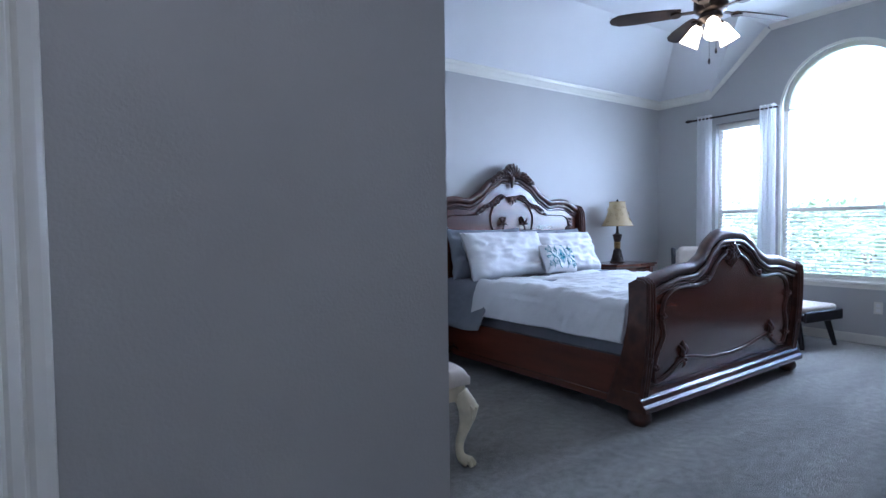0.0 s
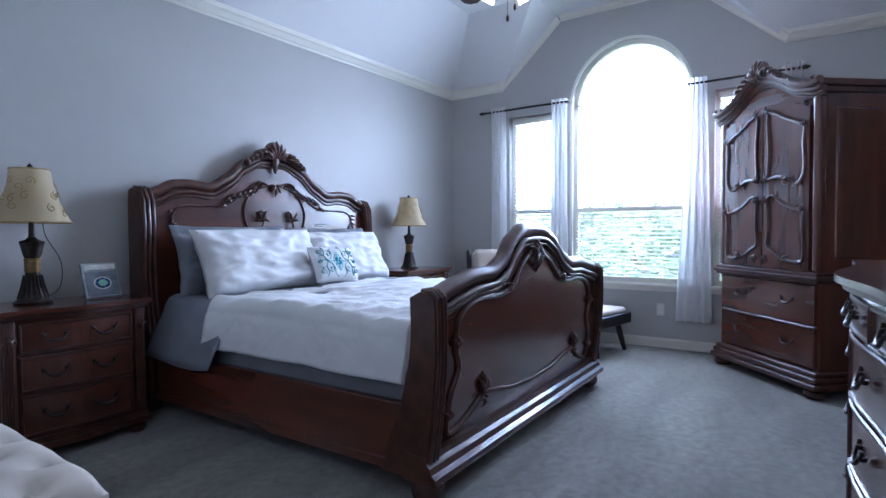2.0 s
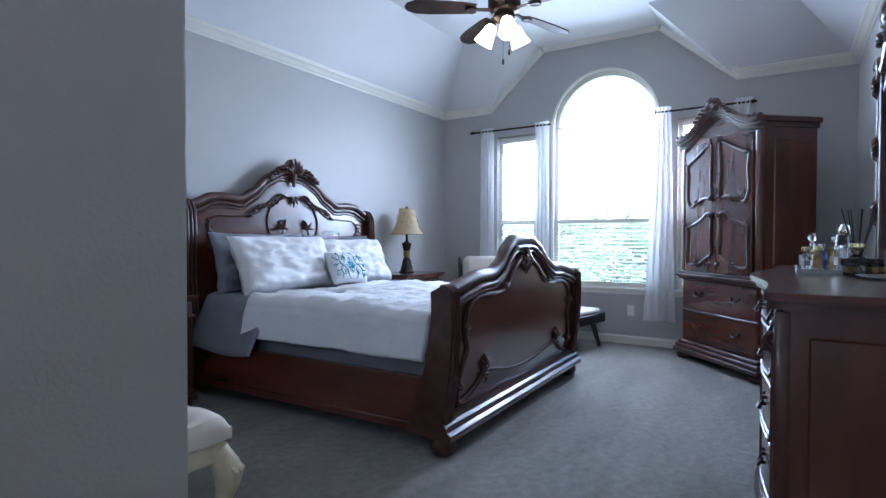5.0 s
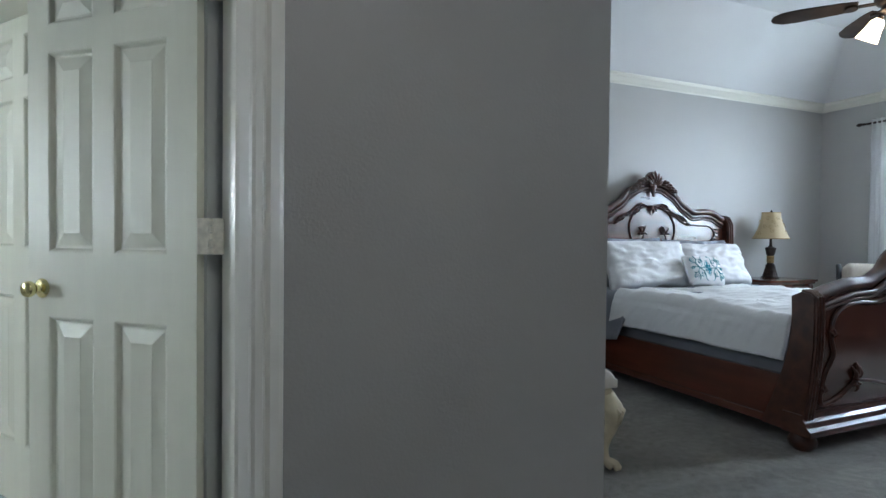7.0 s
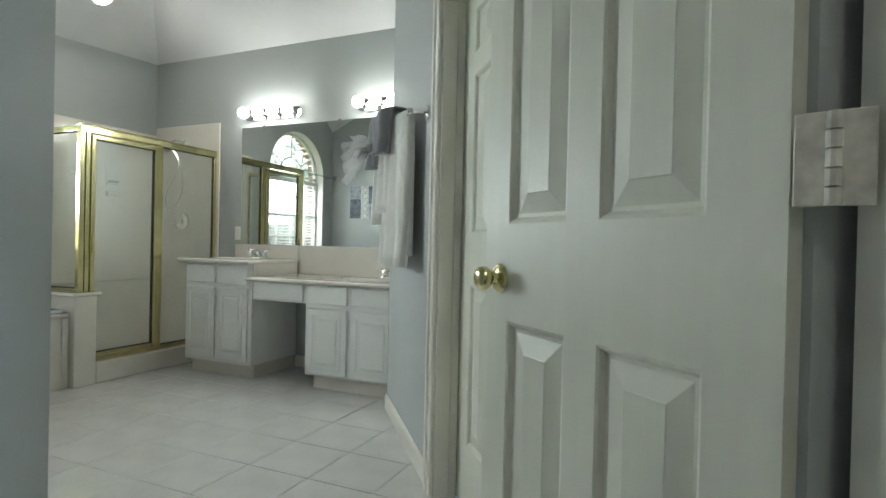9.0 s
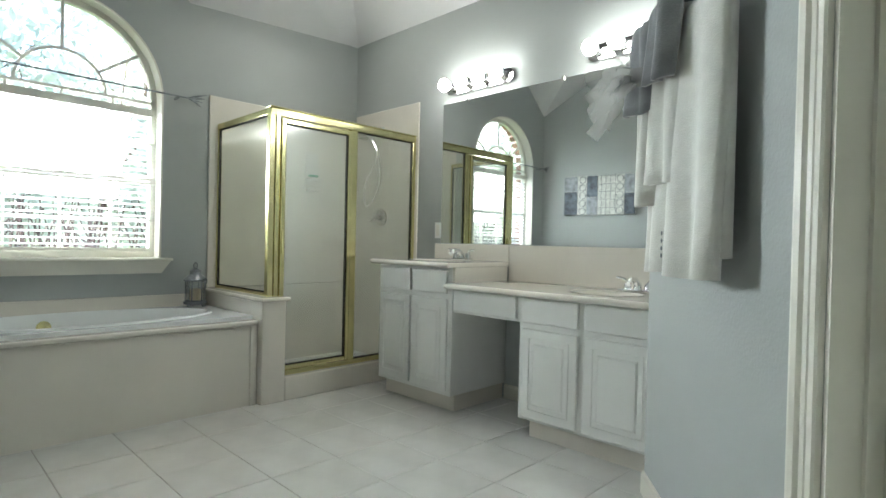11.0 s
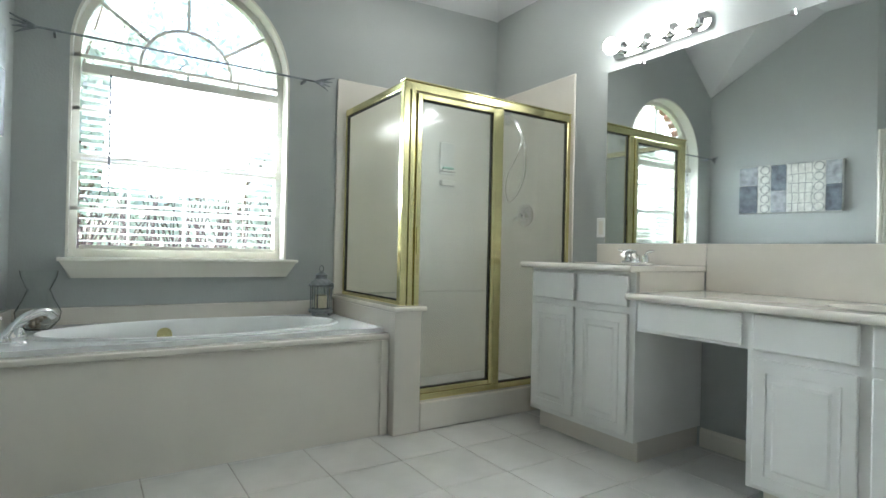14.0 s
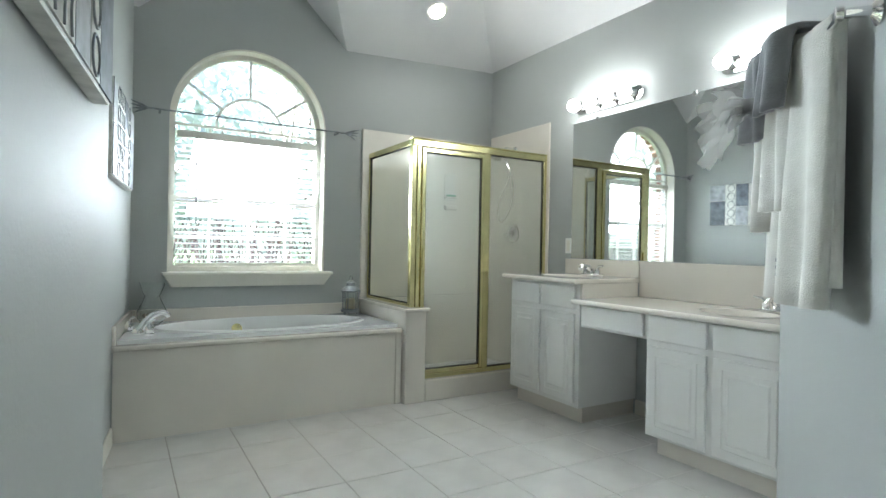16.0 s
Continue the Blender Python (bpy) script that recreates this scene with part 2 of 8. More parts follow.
M_AQUA = mat("aqua_print", (0.08, 0.50, 0.62), 0.8, var=0.1, scale=30)
M_TEAL = mat("teal_print", (0.10, 0.38, 0.42), 0.8, var=0.1, scale=30)
M_BLUE = mat("blue_glass", (0.05, 0.12, 0.55), 0.05, trans=0.8, var=0.0)
M_AMBER = mat("amber_perfume", (0.75, 0.55, 0.20), 0.05, trans=0.85, var=0.0)
M_DARKJAR = mat("dark_jar", (0.02, 0.018, 0.018), 0.2, var=0.1)
M_GREEN = mat("green_soap", (0.18, 0.42, 0.30), 0.5, var=0.1)


# ---- mesh helpers ----
def part(name, bm, material, parent=None, label="", smooth=False):
    me = bpy.data.meshes.new(name)
    bmesh.ops.recalc_face_normals(bm, faces=bm.faces)
    bm.to_mesh(me)
    bm.free()
    me.materials.append(material)
    if smooth:
        me.shade_smooth()
        me.set_sharp_from_angle(angle=radians(40))
    ob = new(name, me)
    if parent is not None:
        ob.parent = parent
    if label:
        ob["label"] = label
    return ob


def pieces(names, bm, material, parent, label=""):
    """Links each loose piece of a bmesh as a part of its own, the largest under the first name."""
    bm.verts.ensure_lookup_table()
    left, found = set(bm.verts), []
    while left:
        todo, isle = [next(iter(left))], set()
        while todo:
            v = todo.pop()
            if v in isle:
                continue
            isle.add(v)
            todo += [e.other_vert(v) for e in v.link_edges]
        left -= isle
        found.append(sorted(isle, key=lambda v: v.index))
    found.sort(key=lambda i: (-len(i), i[0].index))
    obs = []
    for k, isle in enumerate(found):
        sub, to = bmesh.new(), {}
        for v in isle:
            to[v] = sub.verts.new(v.co)
        for f in sorted({f for v in isle for f in v.link_faces}, key=lambda f: f.index):
            sub.faces.new([to[v] for v in f.verts])
        obs.append(part(names[min(k, len(names) - 1)], sub, material, parent, label if k == 0 else "", True))
    bm.free()
    return obs


def thing(name, x, y, z, rz, label, category, group=""):
    ob = new(name)
    ob.empty_display_size = 0.1
    ob.matrix_world = pose(x, y, z, 0, 0, rz)
    return tagged(ob, label, category, group)


def setting(name, bm, material, label="", smooth=False):
    ob = part(name, bm, material, None, label, smooth)
    return tagged(ob, kind="structure")


def box(bm, x0, x1, y0, y1, z0, z1, bevel=0.0, seg=1):
    r = bmesh.ops.create_cube(bm, size=1)
    vs = r["verts"]
    bmesh.ops.transform(bm, verts=vs, matrix=Matrix.Translation(((x0 + x1) / 2, (y0 + y1) / 2, (z0 + z1) / 2)) @ Matrix.Diagonal((x1 - x0, y1 - y0, z1 - z0, 1)))
    if bevel:
        es = list({e for v in vs for e in v.link_edges})
        bmesh.ops.bevel(bm, geom=es, offset=bevel, segments=seg, affect="EDGES", profile=0.5)
    return bm


def boxes(*rows, bevel=0.0, seg=1):
    bm = bmesh.new()
    for r in rows:
        box(bm, *r, bevel=bevel, seg=seg)
    return bm


def slab(bm, loops, a, b, place):
    """A flat outline with holes (2D loops), extruded from a to b; place(u, v, w) gives the 3D point."""
    from mathutils.geometry import tessellate_polygon
    flat = [p for lp in loops for p in lp]
    tris = tessellate_polygon([[Vector((u, v, 0)) for u, v in lp] for lp in loops])
    va = [bm.verts.new(place(u, v, a)) for u, v in flat]
    vb = [bm.verts.new(place(u, v, b)) for u, v in flat]
    for t in tris:
        bm.faces.new([va[i] for i in t])
        bm.faces.new([vb[i] for i in reversed(t)])
    k = 0
    for lp in loops:
        n = len(lp)
        for i in range(n):
            j = (i + 1) % n
            bm.faces.new((va[k + i], va[k + j], vb[k + j], vb[k + i]))
        k += n
    return bm


def lathe(bm, profile, seg=20, at=(0, 0, 0), squash=1.0):
    """A turned shape round z from (radius, height) pairs."""
    rings = []
    for r, z in profile:
        if r < 1e-5:
            rings.append([bm.verts.new((at[0], at[1], at[2] + z))])
        else:
            rings.append([bm.verts.new((at[0] + r * math.cos(2 * math.pi * i / seg), at[1] + squash * r * math.sin(2 * math.pi * i / seg), at[2] + z)) for i in range(seg)])
    for a, b in zip(rings, rings[1:]):
        for i in range(seg):
            j = (i + 1) % seg
            if len(a) == 1 and len(b) == 1:
                continue
            if len(a) == 1:
                bm.faces.new((a[0], b[i], b[j]))
            elif len(b) == 1:
                bm.faces.new((a[i], a[j], b[0]))
            else:
                bm.faces.new((a[i], a[j], b[j], b[i]))
    for ring in (rings[0], rings[-1]):
        if len(ring) > 2:
            bm.faces.new(ring)
    return bm


def tube(bm, pts, r, seg=8, flat=1.0, closed=False):
    """A rod along points; r is one radius or one for each point."""
    pts = [Vector(p) for p in pts]
    n = len(pts)
    rs = r if isinstance(r, (list, tuple)) else [r] * n
    rings, up = [], None
    for i, p in enumerate(pts):
        d = (pts[(i + 1) % n] - pts[i - 1]) if closed else (pts[min(i + 1, n - 1)] - pts[max(i - 1, 0)])
        d = d.normalized() if d.length > 1e-9 else Vector((0, 0, 1))
        if up is None:
            up = Vector((0, 0, 1)) if abs(d.z) < 0.9 else Vector((0, 1, 0))
        u = (up - d * up.dot(d)).normalized()
        up = u
        v = d.cross(u)
        rings.append([bm.verts.new(p + rs[i] * (math.cos(2 * math.pi * k / seg) * u * flat + math.sin(2 * math.pi * k / seg) * v)) for k in range(seg)])
    pairs = list(zip(rings, rings[1:])) + ([(rings[-1], rings[0])] if closed else [])
    for a, b in pairs:
        for k in range(seg):
            bm.faces.new((a[k], a[(k + 1) % seg], b[(k + 1) % seg], b[k]))
    if not closed:
        bm.faces.new(rings[0]), bm.faces.new(rings[-1])
    return bm


def spline(pts, n=6):
    """Points of a smooth line through the given ones."""
    p = [Vector(q) for q in pts]
    out = []
    for i in range(len(p) - 1):
        a, b, c, d = p[max(i - 1, 0)], p[i], p[i + 1], p[min(i + 2, len(p) - 1)]
        for k in range(n):
            t = k / n
            out.append(0.5 * ((2 * b) + (c - a) * t + (2 * a - 5 * b + 4 * c - d) * t * t + (3 * b - a - 3 * c + d) * t ** 3))
    out.append(p[-1])
    return out


def swirl(cx, cy, r0, turns, a0, n=22, grow=0.15):
    """Flat spiral points in 2D."""
    return [(cx + r0 * (1 - (1 - grow) * i / n) * math.cos(a0 + turns * 2 * math.pi * i / n), cy + r0 * (1 - (1 - grow) * i / n) * math.sin(a0 + turns * 2 * math.pi * i / n)) for i in range(n + 1)]


def pillow_mesh(w, h, d, n=44, crumple=0.012, seed=0):
    """A stuffed cushion lying in x and z, thick in y."""
    bm = bmesh.new()
    grid = {}
    for side in (1, -1):
        for i in range(n + 1):
            for j in range(n + 1):
                u, v = 2 * i / n - 1, 2 * j / n - 1
                edge = (1 - u ** 4) * (1 - v ** 4)
                k = max(0, edge) ** 0.45
                pinch = 1 - 0.07 * (1 - abs(v) ** 2) * abs(u) ** 3
                pinch2 = 1 - 0.07 * (1 - abs(u) ** 2) * abs(v) ** 3
                wob = noise.noise(Vector((u * 2 + seed, v * 2, side * 3.0))) * crumple * 2 + noise.noise(Vector((u * 5 + seed, v * 5, side))) * crumple
                wob += max(0, 0.22 - abs(noise.noise(Vector((u * 3.2 + v * 2.6 + seed, v * 1.5 - u * 1.8, side * 7.0))))) * crumple * 1.1 + max(0, 0.14 - abs(noise.noise(Vector((u * 7 - v * 4 + seed, v * 3 + u * 2, side * 5.0))))) * crumple * 0.7
                key = (i, j, 0 if i in (0, n) or j in (0, n) else side)
                if key not in grid:
                    grid[key] = bm.verts.new((u * w / 2 * pinch, side * (k * d / 2 + wob * k), v * h / 2 * pinch2))
    for side in (1, -1):
        g = lambda i, j: grid[(i, j, 0 if i in (0, n) or j in (0, n) else side)]
        for i in range(n):
            for j in range(n):
                bm.faces.new((g(i, j), g(i + 1, j), g(i + 1, j + 1), g(i, j + 1)))
    return bm


def arch(y0, y1, z0, spring, n=20):
    """Outline of an opening with a half-round head, as (y, z) pairs."""
    c, r = (y0 + y1) / 2, (y1 - y0) / 2
    return [(y0, z0), (y1, z0)] + [(c + r * math.cos(math.pi * i / n), spring + r * math.sin(math.pi * i / n)) for i in range(n + 1)]


def rect(y0, y1, z0, z1):
    return [(y0, z0), (y1, z0), (y1, z1), (y0, z1)]


def wall_between(name, p, q, thick, z0, z1, material, openings=(), label="", top=None):
    """A wall from p to q whose face is the line p-q and whose thickness lies to the left of it; openings are (start, end, bottom, top) along it."""
    d = Vector((q[0] - p[0], q[1] - p[1]))
    L = d.length
    d /= L
    nrm = Vector((-d.y, d.x))
    out = [(0, z0), (L, z0)] + (top or [(L, z1), (0, z1)])
    for a, b, o0, o1 in sorted(openings, reverse=True):
        if o0 <= z0 + 0.001:
            k = 1
            out = out[:k] + [(a, z0), (a, o1), (b, o1), (b, z0)] + out[k:]
    holes = [rect(a, b, o0, o1) for a, b, o0, o1 in openings if o0 > z0 + 0.001]
    bm = bmesh.new()
    slab(bm, [out] + holes, 0, thick, lambda u, v, w: (p[0] + d.x * u + nrm.x * w, p[1] + d.y * u + nrm.y * w, v))
    return setting(name, bm, material, label)


def strip(name, p, q, profile, material, label="", miter=0.0):
    """A moulding along p-q (on the wall line, room to the right of p-q): profile is (out, z) pairs."""
    d = Vector((q[0] - p[0], q[1] - p[1]))
    L = d.length
    d /= L
    nrm = Vector((d.y, -d.x))
    bm = bmesh.new()
    ends = []
    for s, m in ((0, 1), (L, -1)):
        ends.append([bm.verts.new((p[0] + d.x * (s + m * miter * o) + nrm.x * o, p[1] + d.y * (s + m * miter * o) + nrm.y * o, z)) for o, z in profile])
    n = len(profile)
    for i in range(n):
        j = (i + 1) % n
        bm.faces.new((ends[0][i], ends[0][j], ends[1][j], ends[1][i]))
    bm.faces.new(ends[0]), bm.faces.new(ends[1])
    return setting(name, bm, material, label)


# ---- the setting ----
XE, YN, YS, XW = 6.01, 4.98, 0.70, 0.765      # bedroom walls
BX, BN, BS = -5.335, 5.32, 2.43               # bathroom window wall, mirror wall, canvas wall
HINGE, LJAMB = (-0.588, 2.352), (-1.215, 1.848)   # bathroom door, bathroom face
HALL_R, HALL_L = (-0.518, 2.259), (-1.145, 1.757)  # the same opening, hall face
CORNER_E, CORNER_F, CORNER_G = (-2.98, 2.352), (-3.33, 1.875), (-3.95, 2.285)
CORNER_D = (-1.65, 2.20)
TOWEL_END = (-2.40, 4.655)
Z0, ZF = 2.70, 3.33

# floors
setting("floor_carpet", slab(bmesh.new(), [[(-2.4, -0.9), (6.2, -0.9), (6.2, 5.1), (XW, 5.1), (XW, 2.47), (-0.50, 2.40), HINGE, LJAMB, (-2.4, 0.90)]], -0.12, 0.0, lambda u, v, w: (u, v, w)), M_CARPET, "grey-beige cut-pile carpet with vacuum marks")
setting("floor_bath_bed", slab(bmesh.new(), [[(-5.5, 1.6), (-1.9, 1.6), (-1.65, 2.1), (-1.205, 1.864), (-0.593, 2.356), (-0.60, 5.5), (-5.5, 5.5)]], -0.12, -0.004, lambda u, v, w: (u, v, w)), M_GROUT, "grey grout bed under the bathroom tiles")

# bedroom window wall with gable top and three openings
WIN_C = (2.36, 3.505, 0.60, 2.40)
gable = [(YS - 0.15, -0.05), (YN + 0.15, -0.05), (YN + 0.15, Z0 + 0.08), (4.30, Z0 + 0.08), (3.62, ZF + 0.06), (2.37, ZF + 0.06), (1.645, Z0 + 0.08), (YS - 0.15, Z0 + 0.08)]
bm = slab(bmesh.new(), [gable, arch(*WIN_C), rect(3.70, 4.22, 0.60, 2.36), rect(1.66, 2.17, 0.60, 2.36)], 0, 0.16, lambda u, v, w: (XE + w, u, v))
setting("wall_east", bm, M_WALL, "grey painted gable wall with an arched window")
wall_between("wall_north", (XE, YN), (XW, YN), -0.14, -0.05, Z0 + 0.08, M_WALL, label="grey painted wall behind the bed")
wall_between("wall_south", (1.70, YS), (XE, YS), -0.14, -0.05, Z0 + 0.08, M_WALL, label="grey painted wall behind the dresser")
wall_between("wall_west", (XW, YN), (XW, 2.46), -0.05, -0.05, ZF + 0.1, M_WALL)
wall_between("wall_hall_return", (1.70, -0.75), (1.70, YS), -0.12, -0.05, 2.74, M_WALL)
# these two closing walls stay unseen; white only to bounce light into the hall
wall_between("wall_hall_south", (-1.75, -0.75), (1.70, -0.75), -0.12, -0.05, 2.74, M_CEIL)
wall_between("wall_hall_west", (-1.75, 1.285), (-1.75, -0.75), -0.12, -0.05, 2.74, M_CEIL)
wall_between("wall_hall_corner", (-1.157, 1.746), (-1.75, 1.272), -0.10, -0.05, 2.74, M_WALL)
# long grey wall beside the bathroom door
bm = slab(bmesh.new(), [[(-0.487, 2.284), (-0.42, 2.336), (XW, 2.335), (XW, 2.455), (-0.50, 2.45), (-0.557, 2.377)]], -0.05, ZF + 0.1, lambda u, v, w: (u, v, w))
bmesh.ops.bevel(bm, geom=[e for e in bm.edges if abs(e.verts[0].co.x - XW) < 0.01 and abs(e.verts[1].co.x - XW) < 0.01 and abs(e.verts[0].co.z - e.verts[1].co.z) > 1], offset=0.012, segments=3, affect="EDGES")
setting("wall_hall_north", bm, M_WALL, "plain grey painted wall with a rounded corner")
bm = slab(bmesh.new(), [[HINGE, LJAMB, HALL_L, HALL_R]], 2.05, 3.2, lambda u, v, w: (u, v, w))
setting("wall_over_bath_door", bm, M_WALL)

# unseen slab, added to stop sun and sky leaking in over the wall tops
setting("roof", boxes((-5.55, 6.2, -1.1, 5.5, 3.5, 3.58)), M_CEIL)

# bedroom ceiling: sloped sides, flat top and a vault towards the arched window
def sheet(rows, thick=0.08):
    bm = bmesh.new()
    for r in rows:
        lo = [bm.verts.new(p) for p in r]
        hi = [bm.verts.new((p[0], p[1], p[2] + thick)) for p in r]
        bm.faces.new(lo), bm.faces.new(hi)
        for i in range(len(r)):
            j = (i + 1) % len(r)
            bm.faces.new((lo[i], lo[j], hi[j], hi[i]))
    return bm


xa, ya, yb = XE - 0.63, YN - 0.63, YS + 0.63
gl, gr, fl, fr = 3.64, 2.34, 4.30, 1.645
setting("ceiling_bedroom", sheet([
    [(XW - 0.1, YN + 0.1, Z0 - 0.1), (XE + 0.1, YN + 0.1, Z0 - 0.1), (xa, ya, ZF), (XW - 0.1, ya, ZF)],
    [(XE + 0.1, YN + 0.1, Z0 - 0.1), (XE + 0.1, fl + 0.1, Z0 - 0.1), (xa, gl, ZF), (xa, ya, ZF)],
    [(XE + 0.1, fl + 0.1, Z0 - 0.1), (XE + 0.1, gl, ZF), (xa, gl, ZF)],
    [(XE + 0.1, gl, ZF), (XE + 0.1, gr, ZF), (xa, gr, ZF), (xa, gl, ZF)],
    [(XE + 0.1, fr - 0.1, Z0 - 0.1), (XE + 0.1, gr, ZF), (xa, gr, ZF)],
    [(XE + 0.1, fr - 0.1, Z0 - 0.1), (XE + 0.1, YS - 0.1, Z0 - 0.1), (xa, yb, ZF), (xa, gr, ZF)],
    [(XW - 0.1, YS - 0.1, Z0 - 0.1), (XE + 0.1, YS - 0.1, Z0 - 0.1), (xa, yb, ZF), (XW - 0.1, yb, ZF)],
    [(XW - 0.1, yb, ZF), (xa, yb, ZF), (xa, ya, ZF), (XW - 0.1, ya, ZF)]]), M_CEIL, "white vaulted ceiling with sloped sides")
setting("ceiling_hall", slab(bmesh.new(), [[(-2.2, -0.9), (XW, -0.9), (XW, 2.36), (-0.45, 2.345), HALL_R, HALL_L, (-2.2, 0.9)]], 2.74, 2.82, lambda u, v, w: (u, v, w)), M_CEIL)
setting("wall_header_hall", boxes((XW - 0.1, XW + 0.0, -0.9, 2.35, 2.74, ZF + 0.1), (XW + 0.02, 1.72, -0.9, YS, 2.66, 2.80)), M_WALL)

# crown moulding
CROWN = [(0, 2.66), (0.012, 2.66), (0.016, 2.672), (0.03, 2.68), (0.055, 2.71), (0.07, 2.72), (0.075, 2.745), (0.0, 2.80)]
strip("trim_crown_north", (XW, YN), (XE, YN), CROWN, M_TRIM, "white crown moulding", 1.0)
strip("trim_crown_south", (XE, YS), (1.70, YS), CROWN, M_TRIM, "white crown moulding", 1.0)
strip("trim_crown_east_a", (XE, YN), (XE, fl), CROWN, M_TRIM, "white crown moulding", 0.5)
strip("trim_crown_east_b", (XE, fr), (XE, YS), CROWN, M_TRIM, "white crown moulding", 0.5)


def rake(name, p, q):
    """A crown moulding that climbs along the gable from p to q, as (y, z) pairs."""
    d = Vector((q[0] - p[0], q[1] - p[1])).normalized()
    up = Vector((-d.y, d.x)) if d.x > 0 else Vector((d.y, -d.x))
    bm = bmesh.new()
    prof = [(o, z - 2.66) for o, z in CROWN]
    ends = [[bm.verts.new((XE - o, e[0] + up.x * h, e[1] + up.y * h)) for o, h in prof] for e in (p, q)]
    for i in range(len(prof)):
        j = (i + 1) % len(prof)
        bm.faces.new((ends[0][i], ends[0][j], ends[1][j], ends[1][i]))
    bm.faces.new(ends[0]), bm.faces.new(ends[1])
    return setting(name, bm, M_TRIM, "white crown moulding")


rake("trim_crown_gable_a", (gl - 0.02, ZF - 0.05), (fl, 2.66))
rake("trim_crown_gable_b", (gr + 0.02, ZF - 0.05), (gl - 0.02, ZF - 0.05))
rake("trim_crown_gable_c", (fr, 2.66), (gr + 0.02, ZF - 0.05))

BASE = [(0, 0.002), (0.014, 0.002), (0.014, 0.075), (0.008, 0.092), (0, 0.092)]
for nm, p, q in (("baseboard_north", (XW, YN), (XE, YN)), ("baseboard_east", (XE, YN), (XE, YS)), ("baseboard_south", (XE, YS), (1.70, YS)), ("baseboard_west", (XW, 2.48), (XW, YN)), ("baseboard_hall", (-0.40, 2.337), (XW, 2.335))):
    strip(nm, p, q, BASE, M_TRIM, "white painted baseboard")

# bathroom walls
WIN_B = (2.655, 3.745, 0.865, 1.925)
ZB, ZBF = 2.615, 3.187
topb = [(BN + 0.15, 2.70), (3.955, 2.635), (3.32, 3.25), (3.095, 3.25), (2.41, 2.595), (BS - 0.15, 2.595)]
bm = slab(bmesh.new(), [[(BS - 0.15, -0.05), (BN + 0.15, -0.05)] + topb, arch(*WIN_B)], 0, 0.16, lambda u, v, w: (BX - w, u, v))
setting("wall_bath_window", bm, M_BATHWALL, "grey-green painted wall with an arched window")
wall_between("wall_bath_mirror", (TOWEL_END[0] + 0.12, BN), (BX, BN), -0.14, -0.05, 3.3, M_BATHWALL, label="grey-green painted wall over the vanity")
wall_between("wall_bath_canvas", (BX, 2.437), CORNER_G, -0.12, -0.05, 3.3, M_BATHWALL, label="grey-green painted wall beside the tub")
wall_between("wall_bath_closet", CORNER_G, CORNER_F, -0.10, -0.05, 3.3, M_BATHWALL, [(0.07, 0.62, -0.05, 2.00)])
wall_between("wall_bath_side", CORNER_F, CORNER_E, -0.10, -0.05, 3.3, M_BATHWALL)
bm = slab(bmesh.new(), [[CORNER_E, CORNER_D, (-1.230, 1.856), (-1.275, 1.768), (-1.72, 2.08), (-2.98, 2.235)]], -0.05, 3.3, lambda u, v, w: (u, v, w))
setting("wall_bath_entry", bm, M_BATHWALL, "grey painted wall end beside the bathroom door")
# diagonal wall with the towel bar and a second door
TD = (Vector(TOWEL_END) - Vector(HINGE)).normalized()
TL = (Vector(TOWEL_END) - Vector(HINGE)).length
T2 = (0.99, 1.71)   # second door's opening along the diagonal
wall_between("wall_bath_towel", TOWEL_END, (HINGE[0] - 0.012, HINGE[1] + 0.016), 0.12, -0.05, 3.3, M_BATHWALL, [(TL - T2[1], TL - T2[0], -0.05, 2.05)], "pale grey wall with the towel bar")
wall_between("wall_bath_vanity_end", (TOWEL_END[0], BN), TOWEL_END, 0.10, -0.05, 3.3, M_BATHWALL)
# bathroom ceiling: rises from the window wall, with a small vault over the window
x1, y1c = BX + 1.0, BN - 0.90
setting("ceiling_bathroom", sheet([
    [(BX - 0.1, BN + 0.1, 2.635), (BX - 0.1, 3.9645, ZB - 0.06), (x1, 3.308, ZBF), (x1, y1c, ZBF)],
    [(BX - 0.1, BN + 0.1, 2.635), (x1, y1c, ZBF), (-0.5, y1c, ZBF), (-0.5, BN + 0.1, 2.635)],
    [(BX - 0.1, 3.9645, ZB - 0.06), (BX - 0.1, 3.308, ZBF), (x1, 3.308, ZBF)],
    [(BX - 0.1, 3.308, ZBF), (BX - 0.1, 3.107, ZBF), (x1, 3.107, ZBF), (x1, 3.308, ZBF)],
    [(BX - 0.1, 2.398, ZB - 0.06), (BX - 0.1, 3.107, ZBF), (x1, 3.107, ZBF)],
    [(BX - 0.1, 2.398, ZB - 0.06), (BX - 0.1, 1.6, ZB - 0.06), (x1, 1.6, ZBF), (x1, 3.107, ZBF)],
    [(x1, 1.6, ZBF), (-0.5, 1.6, ZBF), (-0.5, y1c, ZBF), (x1, y1c, ZBF)]]), M_CEIL, "white vaulted bathroom ceiling")
setting("wall_behind_closet", boxes((-4.6, -2.2, 0.95, 1.0, -0.05, 2.5), (-4.6, -4.55, 1.0, 2.26, -0.05, 2.5), (-2.25, -2.2, 1.0, 2.2, -0.05, 2.5)), M_CEIL)
setting("ceiling_closet", slab(bmesh.new(), [[(-4.6, 0.95), (-2.2, 0.95), (-2.2, 2.1), (-2.85, 2.2), (-3.33, 1.77), (-3.97, 2.14), (-4.6, 2.20)]], 2.4, 2.45, lambda u, v, w: (u, v, w)), M_CEIL)
tq = Vector(HINGE) + TD * (T2[1] + 0.09)
